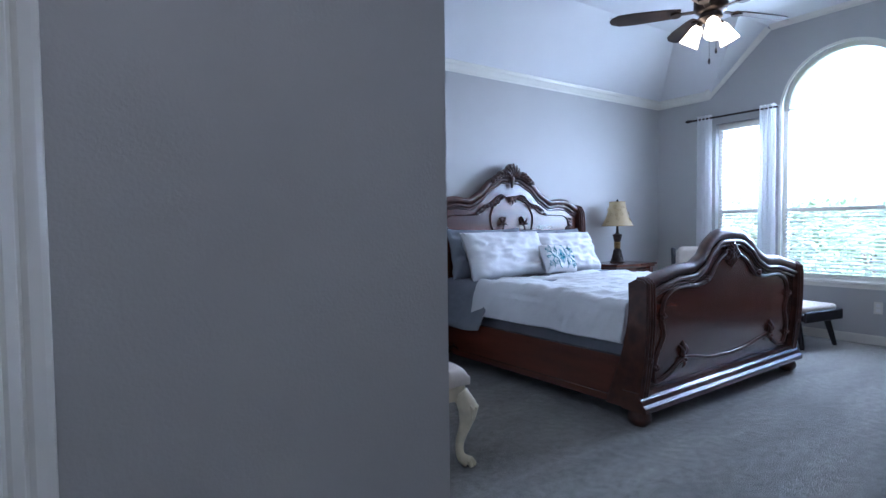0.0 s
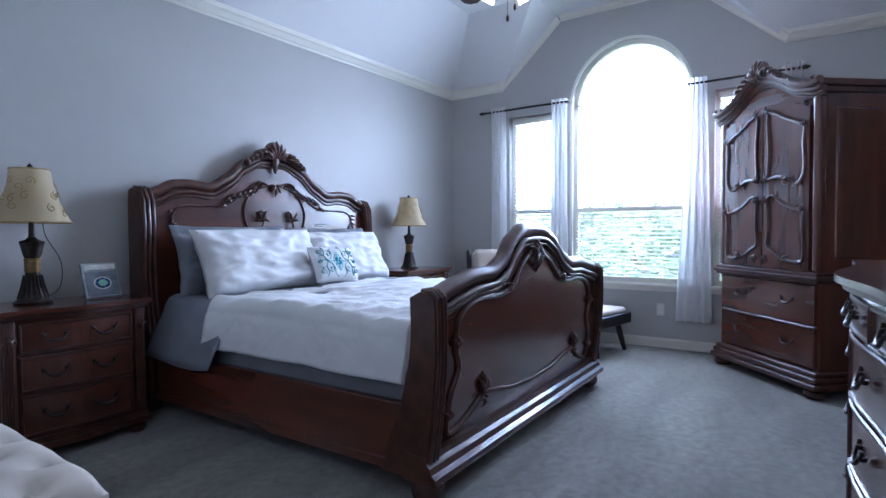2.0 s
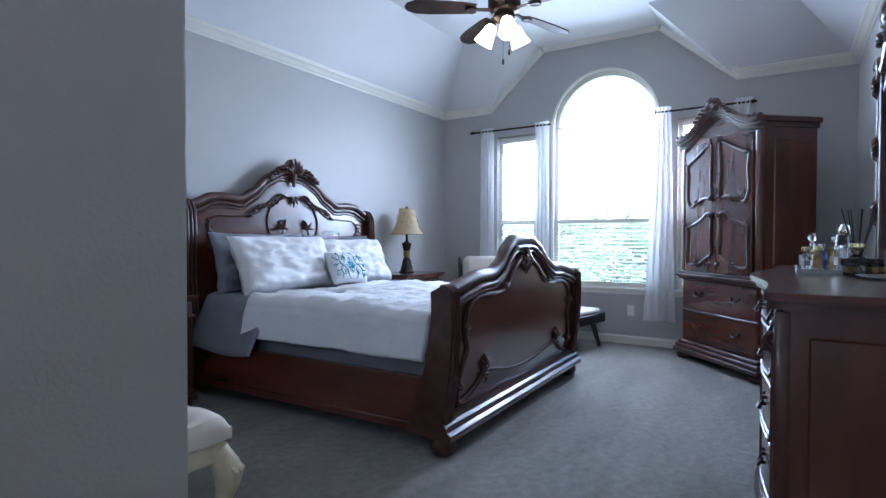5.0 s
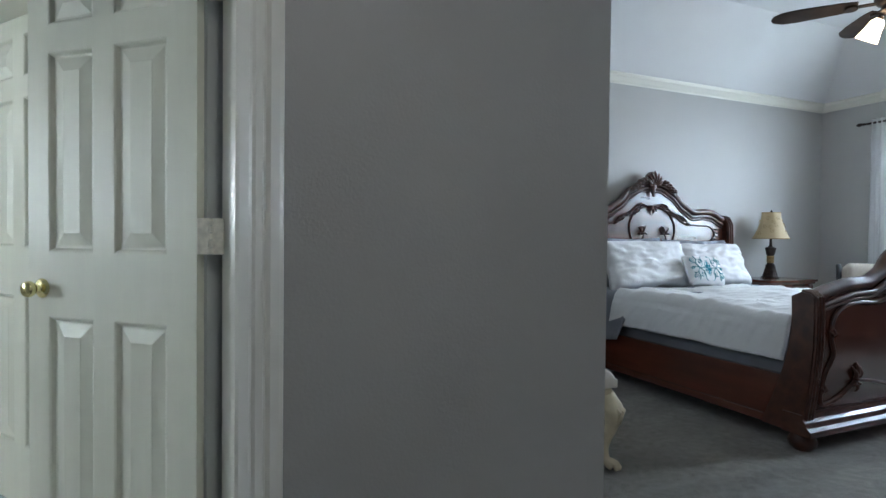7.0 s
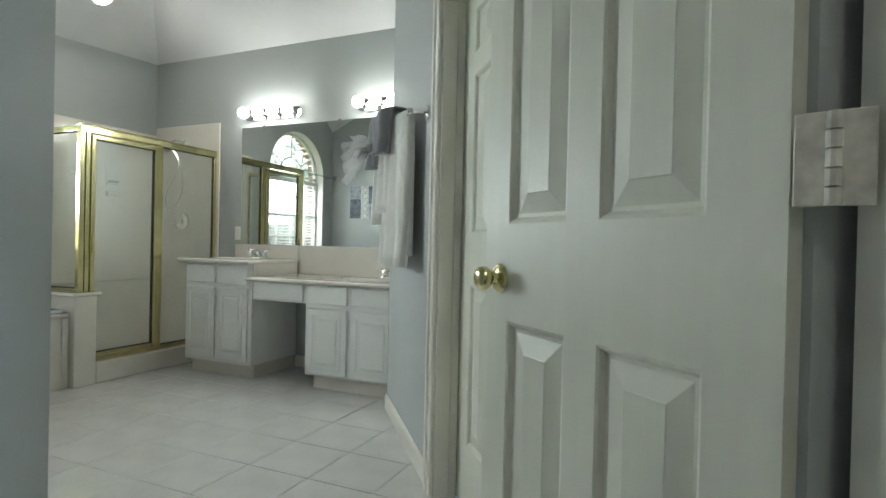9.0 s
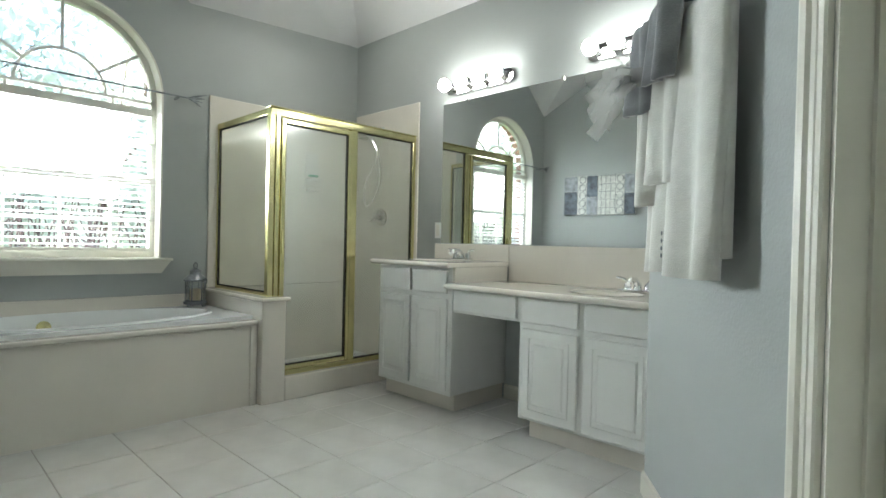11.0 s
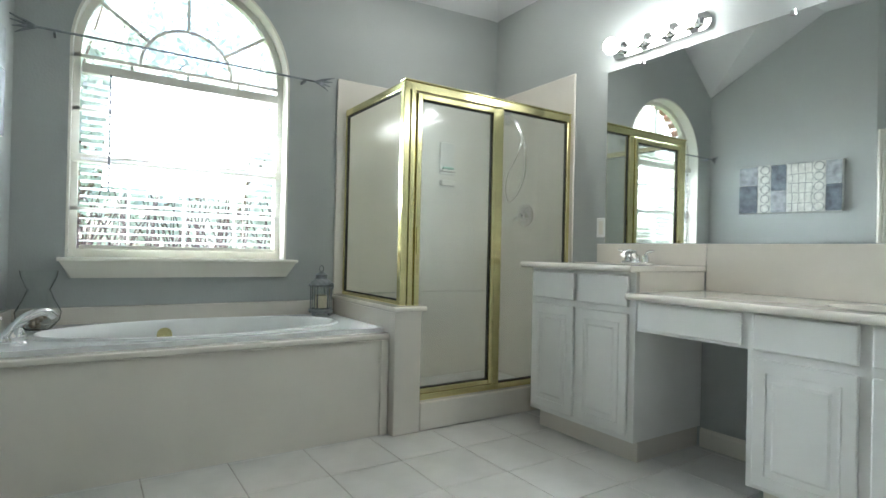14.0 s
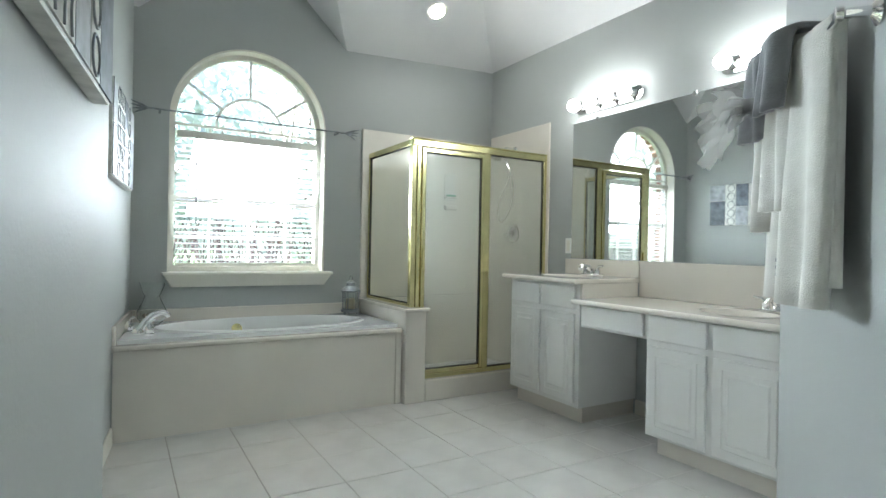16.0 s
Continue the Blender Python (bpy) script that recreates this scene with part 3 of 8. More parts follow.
strip("baseboard_towel", (tq.x, tq.y), TOWEL_END, [(-o, z) for o, z in BASE], M_TRIM, "white painted baseboard")
strip("baseboard_canvas", (-4.54, 2.350), CORNER_G, [(-o, z) for o, z in BASE], M_TRIM, "white painted baseboard")
strip("baseboard_knee", (-3.64, BN), (-3.15, BN), BASE, M_TRIM, "white painted baseboard")

# outdoors
setting("ground", slab(bmesh.new(), [[(-150, -150), (150, -150), (150, 150), (-150, 150)]], -0.6, -0.35, lambda u, v, w: (u, v, w)), M_GRASS, "green lawn round the house")


# ---- windows ----
def window_frame(parent, X, side, hole, z_bar, bars_z=(), fan=False, mull=0, w=0.045, deep=0.07):
    """White frame inside an opening on an x wall; side is +1 when outdoors lies at larger x."""
    y0, y1, z0, z1 = hole
    c, r = (y0 + y1) / 2, (y1 - y0) / 2
    o = deep * side
    loop = arch(y0, y1, z0, z1) if fan else rect(y0, y1, z0, z1)
    inner = arch(y0 + w, y1 - w, z0 + w, z1) if fan else rect(y0 + w, y1 - w, z0 + w, z1 - w)
    part("window_frame", slab(bmesh.new(), [loop, inner], 0, 0.05, lambda u, v, q: (X + o + q * side, u, v)), M_TRIM, parent)
    part("sash_rail", boxes((min(X + o - 0.012 * side, X + o + 0.055 * side), max(X + o - 0.012 * side, X + o + 0.055 * side), y0 + 0.01, y1 - 0.01, z_bar - 0.022, z_bar + 0.022), bevel=0.004), M_TRIM, parent)
    for z in bars_z:
        part("glazing_bar", boxes((X + o + 0.012 * side - 0.012, X + o + 0.012 * side + 0.012, y0 + 0.01, y1 - 0.01, z - 0.008, z + 0.008)), M_TRIM, parent)
    for k in range(mull):
        y = y0 + (y1 - y0) * (k + 1) / (mull + 1)
        part("glazing_bar", boxes((X + o + 0.012 * side - 0.009, X + o + 0.012 * side + 0.009, y - 0.009, y + 0.009, z0 + 0.03, z1 - 0.01)), M_TRIM, parent)
    g = part("pane", slab(bmesh.new(), [arch(y0 + w, y1 - w, z0 + w, z1) if fan else rect(y0 + w, y1 - w, z0 + w, z1 - w)], 0.024, 0.028, lambda u, v, q: (X + o + q * side, u, v)), M_GLASS, parent)
    g.visible_shadow = False


def blinds(parent, X, y0, y1, z0, z1, step, tilt=14, top=True, material=M_BLIND):
    """Horizontal slats, one object each, on one mesh."""
    bm = bmesh.new()
    h, L = 0.021, (y1 - y0)
    prof = [(-h, -0.0), (-h * 0.4, 0.0025), (h * 0.4, 0.0025), (h, 0.0)]
    lo = [[bm.verts.new((a, -L / 2 if e == 0 else L / 2, b)) for a, b in prof] for e in (0, 1)]
    hi = [[bm.verts.new((a, -L / 2 if e == 0 else L / 2, b + 0.0022)) for a, b in prof] for e in (0, 1)]
    for i in range(3):
        bm.faces.new((lo[0][i], lo[0][i + 1], lo[1][i + 1], lo[1][i]))
        bm.faces.new((hi[0][i], hi[0][i + 1], hi[1][i + 1], hi[1][i]))
    first = part("slat", bm, material, parent)
    n = int((z1 - z0) / step)
    for k in range(n):
        ob = first if k == 0 else new("slat", first.data)
        ob.parent = parent
        ob.matrix_basis = pose(X, (y0 + y1) / 2, z0 + step * (k + 0.5), 0, tilt, 0)
    part("bottom_rail", boxes((X - 0.02, X + 0.02, y0, y1, z0 - 0.022, z0 - 0.002), bevel=0.004), M_TRIM, parent)
    if top:
        part("head_rail", boxes((X - 0.025, X + 0.025, y0 - 0.005, y1 + 0.005, z1, z1 + 0.05), bevel=0.004), M_TRIM, parent)
    for f in (0.18, 0.82):
        y = y0 + (y1 - y0) * f
        part("cord", boxes((X - 0.026, X - 0.024, y - 0.0015, y + 0.0015, z0, z1)), M_TRIM, parent)


w1 = tagged(thing("window_1", 0, 0, 0, 0, "tall arched white window with half-open blinds", "window"), kind="structure")
window_frame(w1, XE, 1, WIN_C, 1.325, (2.40,), True)
blinds(w1, XE + 0.045, 2.40, 3.465, 0.66, 1.30, 0.040, -20, False)
w2 = tagged(thing("window_2", 0, 0, 0, 0, "narrow white side window with blinds", "window"), kind="structure")
window_frame(w2, XE, 1, (3.70, 4.22, 0.60, 2.36), 1.325)
blinds(w2, XE + 0.045, 3.74, 4.18, 0.66, 2.28, 0.040, -14)
w3 = tagged(thing("window_3", 0, 0, 0, 0, "narrow white side window with blinds", "window"), kind="structure")
window_frame(w3, XE, 1, (1.66, 2.17, 0.60, 2.36), 1.325)
blinds(w3, XE + 0.045, 1.70, 2.13, 0.66, 2.28, 0.040, -14)
SILLPROF = [(0, 0.535), (0.02, 0.535), (0.026, 0.575), (0.055, 0.585), (0.055, 0.602), (-0.10, 0.602), (-0.10, 0.590), (0, 0.590)]
strip("window_sill_bedroom", (XE, 4.30), (XE, 1.58), SILLPROF, M_TRIM, "white window sill and apron")
# white casing line round the arch
bm = slab(bmesh.new(), [arch(2.345, 3.52, 0.602, 2.40, 28), arch(2.372, 3.493, 0.61, 2.40, 28)], 0, 0.02, lambda u, v, q: (XE - 0.006 + q, u, v))
setting("trim_arch_bedroom", bm, M_TRIM)
w4 = tagged(thing("window_4", 0, 0, 0, 0, "arched bathroom window with sunburst bars and blinds", "window"), kind="structure")
window_frame(w4, BX, -1, WIN_B, 1.375, (1.115, 1.625, 1.900), True, 0, deep=0.10)
for y in (2.9275, 3.20, 3.4725):
    part("glazing_bar", boxes((BX - 0.124, BX - 0.101, y - 0.007, y + 0.007, 0.90, 1.89)), M_TRIM, w4)
part("tilt_wand", tube(bmesh.new(), [(BX - 0.022, 2.83, 1.80), (BX - 0.020, 2.832, 1.20)], 0.005, 6), M_PEWTER, w4, "grey tilt wand")
bm = slab(bmesh.new(), [arch(*WIN_B, 28), arch(WIN_B[0] + 0.012, WIN_B[1] - 0.012, WIN_B[2] + 0.002, WIN_B[3], 28)], 0.0, 0.10, lambda u, v, q: (BX + 0.003 - q, u, v))
setting("trim_arch_bath", bm, M_TRIM, "white painted window return")
blinds(w4, BX - 0.070, 2.71, 3.69, 0.93, 1.80, 0.038, -8, material=M_BLINDPALE)
c4, s4 = 3.20, 1.905
part("sunburst_arc", tube(bmesh.new(), [(BX - 0.115, c4 + 0.235 * math.cos(math.pi * i / 18), s4 + 0.235 * math.sin(math.pi * i / 18)) for i in range(19)], 0.010, 6), M_TRIM, w4)
for a in (35, 90, 145):
    ca, sa = math.cos(radians(a)), math.sin(radians(a))
    part("glazing_bar", tube(bmesh.new(), [(BX - 0.115, c4 + 0.235 * ca, s4 + 0.235 * sa), (BX - 0.115, c4 + 0.522 * ca, s4 + 0.522 * sa)], 0.010, 6), M_TRIM, w4)
# angled sill box under it
bm = bmesh.new()
lo = [(BX + 0.0, 2.675), (BX + 0.0, 3.75), (BX + 0.035, 3.74), (BX + 0.035, 2.685)]
va = [bm.verts.new((*p, 0.765)) for p in lo]
vb = [bm.verts.new((*p, 0.848)) for p in ((BX, 2.635), (BX, 3.785), (BX + 0.075, 3.785), (BX + 0.075, 2.635))]
bm.faces.new(va), bm.faces.new(vb)
for i in range(4):
    bm.faces.new((va[i], va[(i + 1) % 4], vb[(i + 1) % 4], vb[i]))
box(bm, BX - 0.12, BX + 0.085, 2.625, 3.795, 0.848, 0.866, 0.003)
setting("window_sill_bath", bm, M_TRIM, "white angled window sill")
# brick reveal outside the bathroom window
reveal = thing("brick_surround", 0, 0, 0, 0, "red-brown brick surround outside the window", "brickwork")
tagged(reveal, kind="structure")
bmk = boxes((-0.05, 0.05, -0.05, 0.05, -0.032, 0.032), bevel=0.004)
bfirst = None
for k in range(15):
    for s in (0, 1):
        y = (WIN_B[0] - 0.055) if s == 0 else (WIN_B[1] + 0.055)
        ob = part("brick", bmk, M_BRICK, reveal) if bfirst is None else new("brick", bfirst.data)
        bfirst = bfirst or ob
        ob.parent = reveal
        ob.matrix_basis = pose(BX - 0.215, y, 0.86 + k * 0.074)
for k in range(19):
    a = math.pi * (k + 0.5) / 19
    ob = new("brick", bfirst.data)
    ob.parent = reveal
    ob.matrix_basis = Matrix.Translation((BX - 0.215, c4 + 0.600 * math.cos(a), s4 + 0.020 + 0.600 * math.sin(a))) @ pose(0, 0, 0, math.degrees(a) + 0, 0, 0)


# ---- doors ----
def six_panel(parent, W, H, T, material, xs, zs):
    """A moulded panel door in local x (from the hinge) and z, thickness T about y = 0; panels sunk on both faces."""
    loops = [rect(0, W, 0, H)]
    bm = bmesh.new()
    for a, b in xs:
        for c, d in zs:
            loops.append(rect(a, b, c, d))
    slab(bm, loops, -T / 2, T / 2, lambda u, v, w: (u, w, v))
    for a, b in xs:
        for c, d in zs:
            for s in (-1, 1):
                steps = [(0.0, T / 2), (0.006, T / 2 - 0.003), (0.013, T / 2 - 0.012), (0.020, T / 2 - 0.0125), (0.058, T / 2 - 0.004), (0.060, T / 2 - 0.003)]
                prev = None
                for ins, dep in steps:
                    ring = [bm.verts.new((x, s * dep, z)) for x, z in rect(a + ins, b - ins, c + ins, d - ins)]
                    if prev:
                        for i in range(4):
                            bm.faces.new((prev[i], prev[(i + 1) % 4], ring[(i + 1) % 4], ring[i]))
                    prev = ring
                bm.faces.new(prev)
    return part("door_leaf", bm, material, parent)


def knob(parent, x, y, z, s, name="knob"):
    bm = bmesh.new()
    lathe(bm, [(0, 0), (0.030, 0), (0.031, 0.003), (0.028, 0.006), (0.020, 0.009), (0.011, 0.011), (0.009, 0.015), (0.009, 0.022), (0.012, 0.025), (0.017, 0.028), (0.021, 0.032), (0.0245, 0.038), (0.025, 0.044), (0.0235, 0.050), (0.020, 0.0545), (0.014, 0.057), (0.007, 0.058), (0, 0.058)], 36)
    bmesh.ops.transform(bm, verts=bm.verts, matrix=Matrix.Translation((x, y, z)) @ pose(0, 0, 0, 90 * (1 if s < 0 else -1), 0, 0))
    return part(name, bm, M_BRASS, parent, "polished brass knob", True)


def hinge_plate(parent, x, y, z, rz=0):
    bm = boxes((-0.036, -0.004, -0.002, 0.002, -0.05, 0.05), (0.004, 0.036, -0.002, 0.002, -0.05, 0.05), bevel=0.0015)
    for k in range(5):
        lathe(bm, [(0, -0.05 + 0.02 * k + 0.001), (0.0085, -0.05 + 0.02 * k + 0.001), (0.0085, -0.05 + 0.02 * k + 0.019), (0, -0.05 + 0.02 * k + 0.019)], 10, (0, 0, 0))
    for sx in (-0.024, 0.024):
        for sz in (-0.034, 0.0, 0.034):
            lathe(bm, [(0.0035, 0), (0.003, 0.0012), (0, 0.0015)], 8, (sx + (0.007 if sz else -0.007) * (1 if sx > 0 else -1), 0, sz))
    ob = part("hinge", bm, M_HINGE, parent, "painted steel hinge")
    ob.matrix_basis = pose(x, y, z, 0, 0, rz)
    return ob


ZS = [(0.25, 0.875), (1.075, 1.69), (1.775, 1.945)]
leaf_dir = math.degrees(math.atan2(0.448, -0.513))
d1 = tagged(thing("door_1", HINGE[0] - 0.026, HINGE[1] + 0.020, 0.012, leaf_dir, "white six-panel door standing open, brass knob", "door"), kind="structure")
six_panel(d1, 0.664, 2.03, 0.036, M_DOOR, [(0.105, 0.305), (0.387, 0.575)], ZS)
knob(d1, 0.602, 0.018, 0.962, 1)
knob(d1, 0.602, -0.018, 0.962, -1)
part("latch_plate", boxes((0.663, 0.6655, -0.012, 0.012, 0.92, 0.98)), M_BRASS, d1)
hp = Matrix.Rotation(-radians(leaf_dir), 3, "Z") @ (Vector((-0.590, 2.338, 0)) - Vector((HINGE[0] - 0.026, HINGE[1] + 0.020, 0)))
HINGE_AT = (hp.x, hp.y)
for z in (0.26, 1.135, 1.83):
    hinge_plate(d1, *HINGE_AT, z - 0.006, -15 - leaf_dir)
d2 = tagged(thing("door_2", *(Vector(HINGE) + TD * (T2[0] + 0.017) + Vector((TD.y, -TD.x)) * 0.112), 0.012, math.degrees(math.atan2(TD.y, TD.x)), "white six-panel door, closed", "door"), kind="structure")
six_panel(d2, T2[1] - T2[0] - 0.034, 2.018, 0.036, M_DOOR, [(0.10, 0.28), (0.37, 0.55)], ZS)
knob(d2, 0.075, 0.018, 0.962, 1)


def casing(name, p, q, h, side, w=0.085, gap=0.0, depth=0.12, jamb=True, stop=0.02):
    """White fluted casing round an opening from p to q; side +1 puts it to the left of p-q. Jamb lining on request."""
    p, q = Vector(p), Vector(q)
    d = (q - p).normalized()
    n = Vector((-d.y, d.x)) * side
    L = (q - p).length
    bm = bmesh.new()
    prof = [(0, 0.0), (0, 0.011), (0.004, 0.016), (0.020, 0.017), (0.024, 0.009), (0.029, 0.008), (0.033, 0.014), (0.045, 0.016), (0.049, 0.010), (0.053, 0.010), (0.057, 0.021), (0.072, 0.024), (0.080, 0.023), (0.085, 0.016), (0.085, 0.0)]
    path = [(-0.0, 0.0, -1, 0), (0.0, h, -1, 1), (L, h, 1, 1), (L, 0.0, 1, 0)]
    rings = []
    for s, z, ks, kz in path:
        rings.append([bm.verts.new((*(p + d * (s + ks * o * w / 0.085) + n * t), z + kz * o * w / 0.085)) for o, t in prof])
    for a, b in zip(rings, rings[1:]):
        for i in range(len(prof) - 1):
            bm.faces.new((a[i], a[i + 1], b[i + 1], b[i]))
        bm.faces.new((a[0], a[-1], b[-1], b[0]))
    bm.faces.new(rings[0]), bm.faces.new(rings[-1])
    ob = setting(name, bm, M_TRIM, "white fluted door casing")
    if jamb:
        bm = bmesh.new()
        for s0, s1, z0, z1 in ((-0.002, 0.014, 0, h + 0.002), (L - 0.014, L + 0.002, 0, h + 0.002), (0.014, L - 0.014, h - 0.014, h + 0.002)):
            slab(bm, [[tuple(p + d * s0 - n * 0.001), tuple(p + d * s1 - n * 0.001), tuple(p + d * s1 - n * depth), tuple(p + d * s0 - n * depth)]], z0, z1, lambda u, v, w_: (u, v, w_))
        for s0, s1 in ((0.013, 0.026), (L - 0.026, L - 0.013)):
            slab(bm, [[tuple(p + d * s0 - n * stop), tuple(p + d * s1 - n * stop), tuple(p + d * s1 - n * (stop + 0.03)), tuple(p + d * s0 - n * (stop + 0.03))]], 0, h - 0.015, lambda u, v, w_: (u, v, w_))
        setting(name.replace("trim", "trim_jamb"), bm, M_TRIM)
    return ob


jd = (Vector(HALL_L) - Vector(HALL_R)).normalized()
casing("trim_bath_door", Vector(HALL_R) + jd * 0.024, HALL_L, 2.045, 1, 0.168, jamb=False)
jn = Vector((-jd.y, jd.x))
jl = (Vector(HALL_L) - Vector(HALL_R)).length
bm = bmesh.new()
for s0, s1, z0, z1 in ((-0.041, -0.036, 0, 2.047), (jl - 0.014, jl + 0.002, 0, 2.047), (-0.036, jl - 0.014, 2.031, 2.047)):
    a, b = Vector(HALL_R) + jd * s0, Vector(HALL_R) + jd * s1
    slab(bm, [[tuple(a - jn * 0.001), tuple(b - jn * 0.001), tuple(b - jn * 0.113), tuple(a - jn * 0.113)]], z0, z1, lambda u, v, w: (u, v, w))
setting("trim_jamb_bath_door", bm, M_TRIM)
pa, pb = Vector(HINGE) + TD * T2[0], Vector(HINGE) + TD * T2[1]
casing("trim_second_door", pa, pb, 2.05, 1, stop=0.062)
g, f = Vector(CORNER_G), Vector(CORNER_F)
gd = (f - g).normalized()
casing("trim_closet_door", g + gd * 0.085, g + gd * 0.605, 1.98, 1, 0.075)
d3 = tagged(thing("door_3", *(g + gd * 0.585 + Vector((gd.y, -gd.x)) * 0.125), 0.012, -140, "white six-panel closet door standing open", "door"), kind="structure")
six_panel(d3, 0.52, 1.96, 0.036, M_DOOR, [(0.08, 0.225), (0.295, 0.44)], ZS)


# ---- bedroom: the bed ----
def head_top(u):
    """Height of the headboard's top at u from -1 to 1."""
    a = abs(u)
    pts = [(0, 1.70), (0.12, 1.695), (0.26, 1.63), (0.42, 1.50), (0.56, 1.425), (0.72, 1.44), (0.84, 1.43), (0.95, 1.375), (1.0, 1.36)]
    for (x0, y0), (x1_, y1) in zip(pts, pts[1:]):
        if a <= x1_:
            t = (a - x0) / (x1_ - x0)
            t = t * t * (3 - 2 * t) * 0.5 + t * 0.5
            return y0 + (y1 - y0) * t
    return pts[-1][1]


def foot_top(u):
    a = abs(u)
    pts = [(0, 1.115), (0.14, 1.11), (0.26, 1.06), (0.40, 0.95), (0.52, 0.905), (0.70, 0.90), (0.86, 0.872), (1.0, 0.84)]
    for (x0, y0), (x1_, y1) in zip(pts, pts[1:]):
        if a <= x1_:
            t = (a - x0) / (x1_ - x0)
            t = t * t * (3 - 2 * t) * 0.5 + t * 0.5
            return y0 + (y1 - y0) * t
    return pts[-1][1]


BEDX, HALF = 0.0, 1.018
BED_AT = pose(3.365, 4.86, 0, 0, 0, 1.2) @ pose(0, -4.86, 0)   # set a little askew
bed = thing("bed", BEDX, 0, 0, 0, "carved red mahogany sleigh bed with arched headboard and footboard", "bed")
bed.matrix_world = BED_AT
N = 48
us = [-1 + 2 * i / N for i in range(N + 1)]


def lean_head(z):
    return 4.86 + 0.05 * max(0, (z - 0.5) / 1.2) ** 2


def lean_foot(z):
    """The footboard's outer face curls out towards its top and foot."""
    t = (z - 0.12) / 1.0
    return 2.735 - 0.055 * math.sin(max(0, min(1, t)) * math.pi * 0.9) - 0.02 * max(0, t - 0.55)


def board(top, lean, zb, thick, rows=12, half=HALF - 0.03):
    bm = bmesh.new()
    g = []
    for s in (0, thick):
        g.append([[bm.verts.new((u * half, lean(z) + s, z)) for k in range(rows + 1) for z in [zb + (top(u) - zb) * k / rows]] for u in us])
    for s in (0, 1):
        for i in range(N):
            for k in range(rows):
                bm.faces.new((g[s][i][k], g[s][i + 1][k], g[s][i + 1][k + 1], g[s][i][k + 1]))
    for i in range(N):
        bm.faces.new((g[0][i][rows], g[0][i + 1][rows], g[1][i + 1][rows], g[1][i][rows]))
        bm.faces.new((g[0][i][0], g[0][i + 1][0], g[1][i + 1][0], g[1][i][0]))
    for k in range(rows):
        for i in (0, N):
            bm.faces.new((g[0][i][k], g[1][i][k], g[1][i][k + 1], g[0][i][k + 1]))
    return bm


headboard = part("headboard", board(head_top, lean_head, 0.16, 0.05), M_WOODX, bed, smooth=True)
footboard = part("footboard", board(foot_top, lean_foot, 0.16, 0.05), M_WOODX, bed, smooth=True)


def roll_profile(bm, top, lean, half, off, drop, r, flat=1.0):
    tube(bm, [(u * half, lean(top(u)) + off, top(u) - drop) for u in us], r, 10, flat)


bm = bmesh.new()
roll_profile(bm, head_top, lean_head, HALF - 0.03, 0.0, -0.005, 0.032)
roll_profile(bm, head_top, lean_head, HALF - 0.05, -0.012, 0.045, 0.014)
roll_profile(bm, head_top, lean_head, HALF - 0.06, -0.008, 0.075, 0.009)
part("top_moulding", bm, M_CARVE, headboard, "rolled dark moulding", True)
bm = bmesh.new()
roll_profile(bm, foot_top, lean_foot, HALF - 0.03, 0.015, -0.005, 0.040)
roll_profile(bm, foot_top, lean_foot, HALF - 0.05, -0.022, 0.045, 0.014)
roll_profile(bm, foot_top, lean_foot, HALF - 0.06, -0.016, 0.072, 0.008)
part("top_moulding", bm, M_CARVE, footboard, "rolled dark moulding", True)


def leaf_spray(bm, y, cx, cz, size, n=5, spread=150, rot=90, thick=0.35):
    """Acanthus-like carved lobes fanned from a point, lying in x and z."""
    for i in range(n):
        a = radians(rot + (i - (n - 1) / 2) * spread / max(1, n - 1))
        L = size * (1.0 - 0.30 * abs(i - (n - 1) / 2) / (n / 2))
        dx, dz = math.cos(a), math.sin(a)
        bend = 0.25 * (i - (n - 1) / 2) / (n / 2)
        pts = [(cx + dx * L * t - dz * L * bend * t * t * -1, y - 0.02 * math.sin(t * 3.0), cz + dz * L * t + dx * L * bend * t * t * -1) for t in [k / 7 for k in range(8)]]
        tube(bm, pts, [size * thick * (0.18 + 0.5 * math.sin(min(1, k / 7 + 0.12) * math.pi) ** 0.8) * 0.5 + 0.001 for k in range(8)], 7)
    lathe(bm, [(0, -size * 0.13), (size * 0.13, -size * 0.06), (size * 0.15, 0), (size * 0.12, size * 0.08), (0, size * 0.12)], 10, (cx, y - 0.012, cz))
    return bm


def flat_scroll(bm, y, pts2, r0, r1):
    n = len(pts2)
    tube(bm, [(a, y, b) for a, b in pts2], [r0 + (r1 - r0) * i / (n - 1) for i in range(n)], 7)


def curl_line(bm, lean, off, pts, r):
    sp = spline([(a, 0, b) for a, b in pts], 8)
    tube(bm, [(p.x, lean(p.z) + off, p.z) for p in sp], r, 8)


# carvings on the headboard
bm = bmesh.new()
yc = lean_head(1.7) - 0.02
def lobe(bm, y, x, z, ang, L, w, bend=0.0):
    """A fat carved leaf lobe with a tip that curls, lying in x and z."""
    a, pts, rs = radians(ang), [], []
    for k in range(9):
        t = k / 8
        q = a + bend * t
        x, z = x + L / 8 * math.cos(q), z + L / 8 * math.sin(q)
        pts.append((x, y - 0.030 * math.sin(t * 2.6), z))
        rs.append(w * (0.35 + 0.65 * math.sin(min(1, t * 0.9 + 0.18) * math.pi) ** 0.7) + 0.001)
    tube(bm, pts, rs, 8)


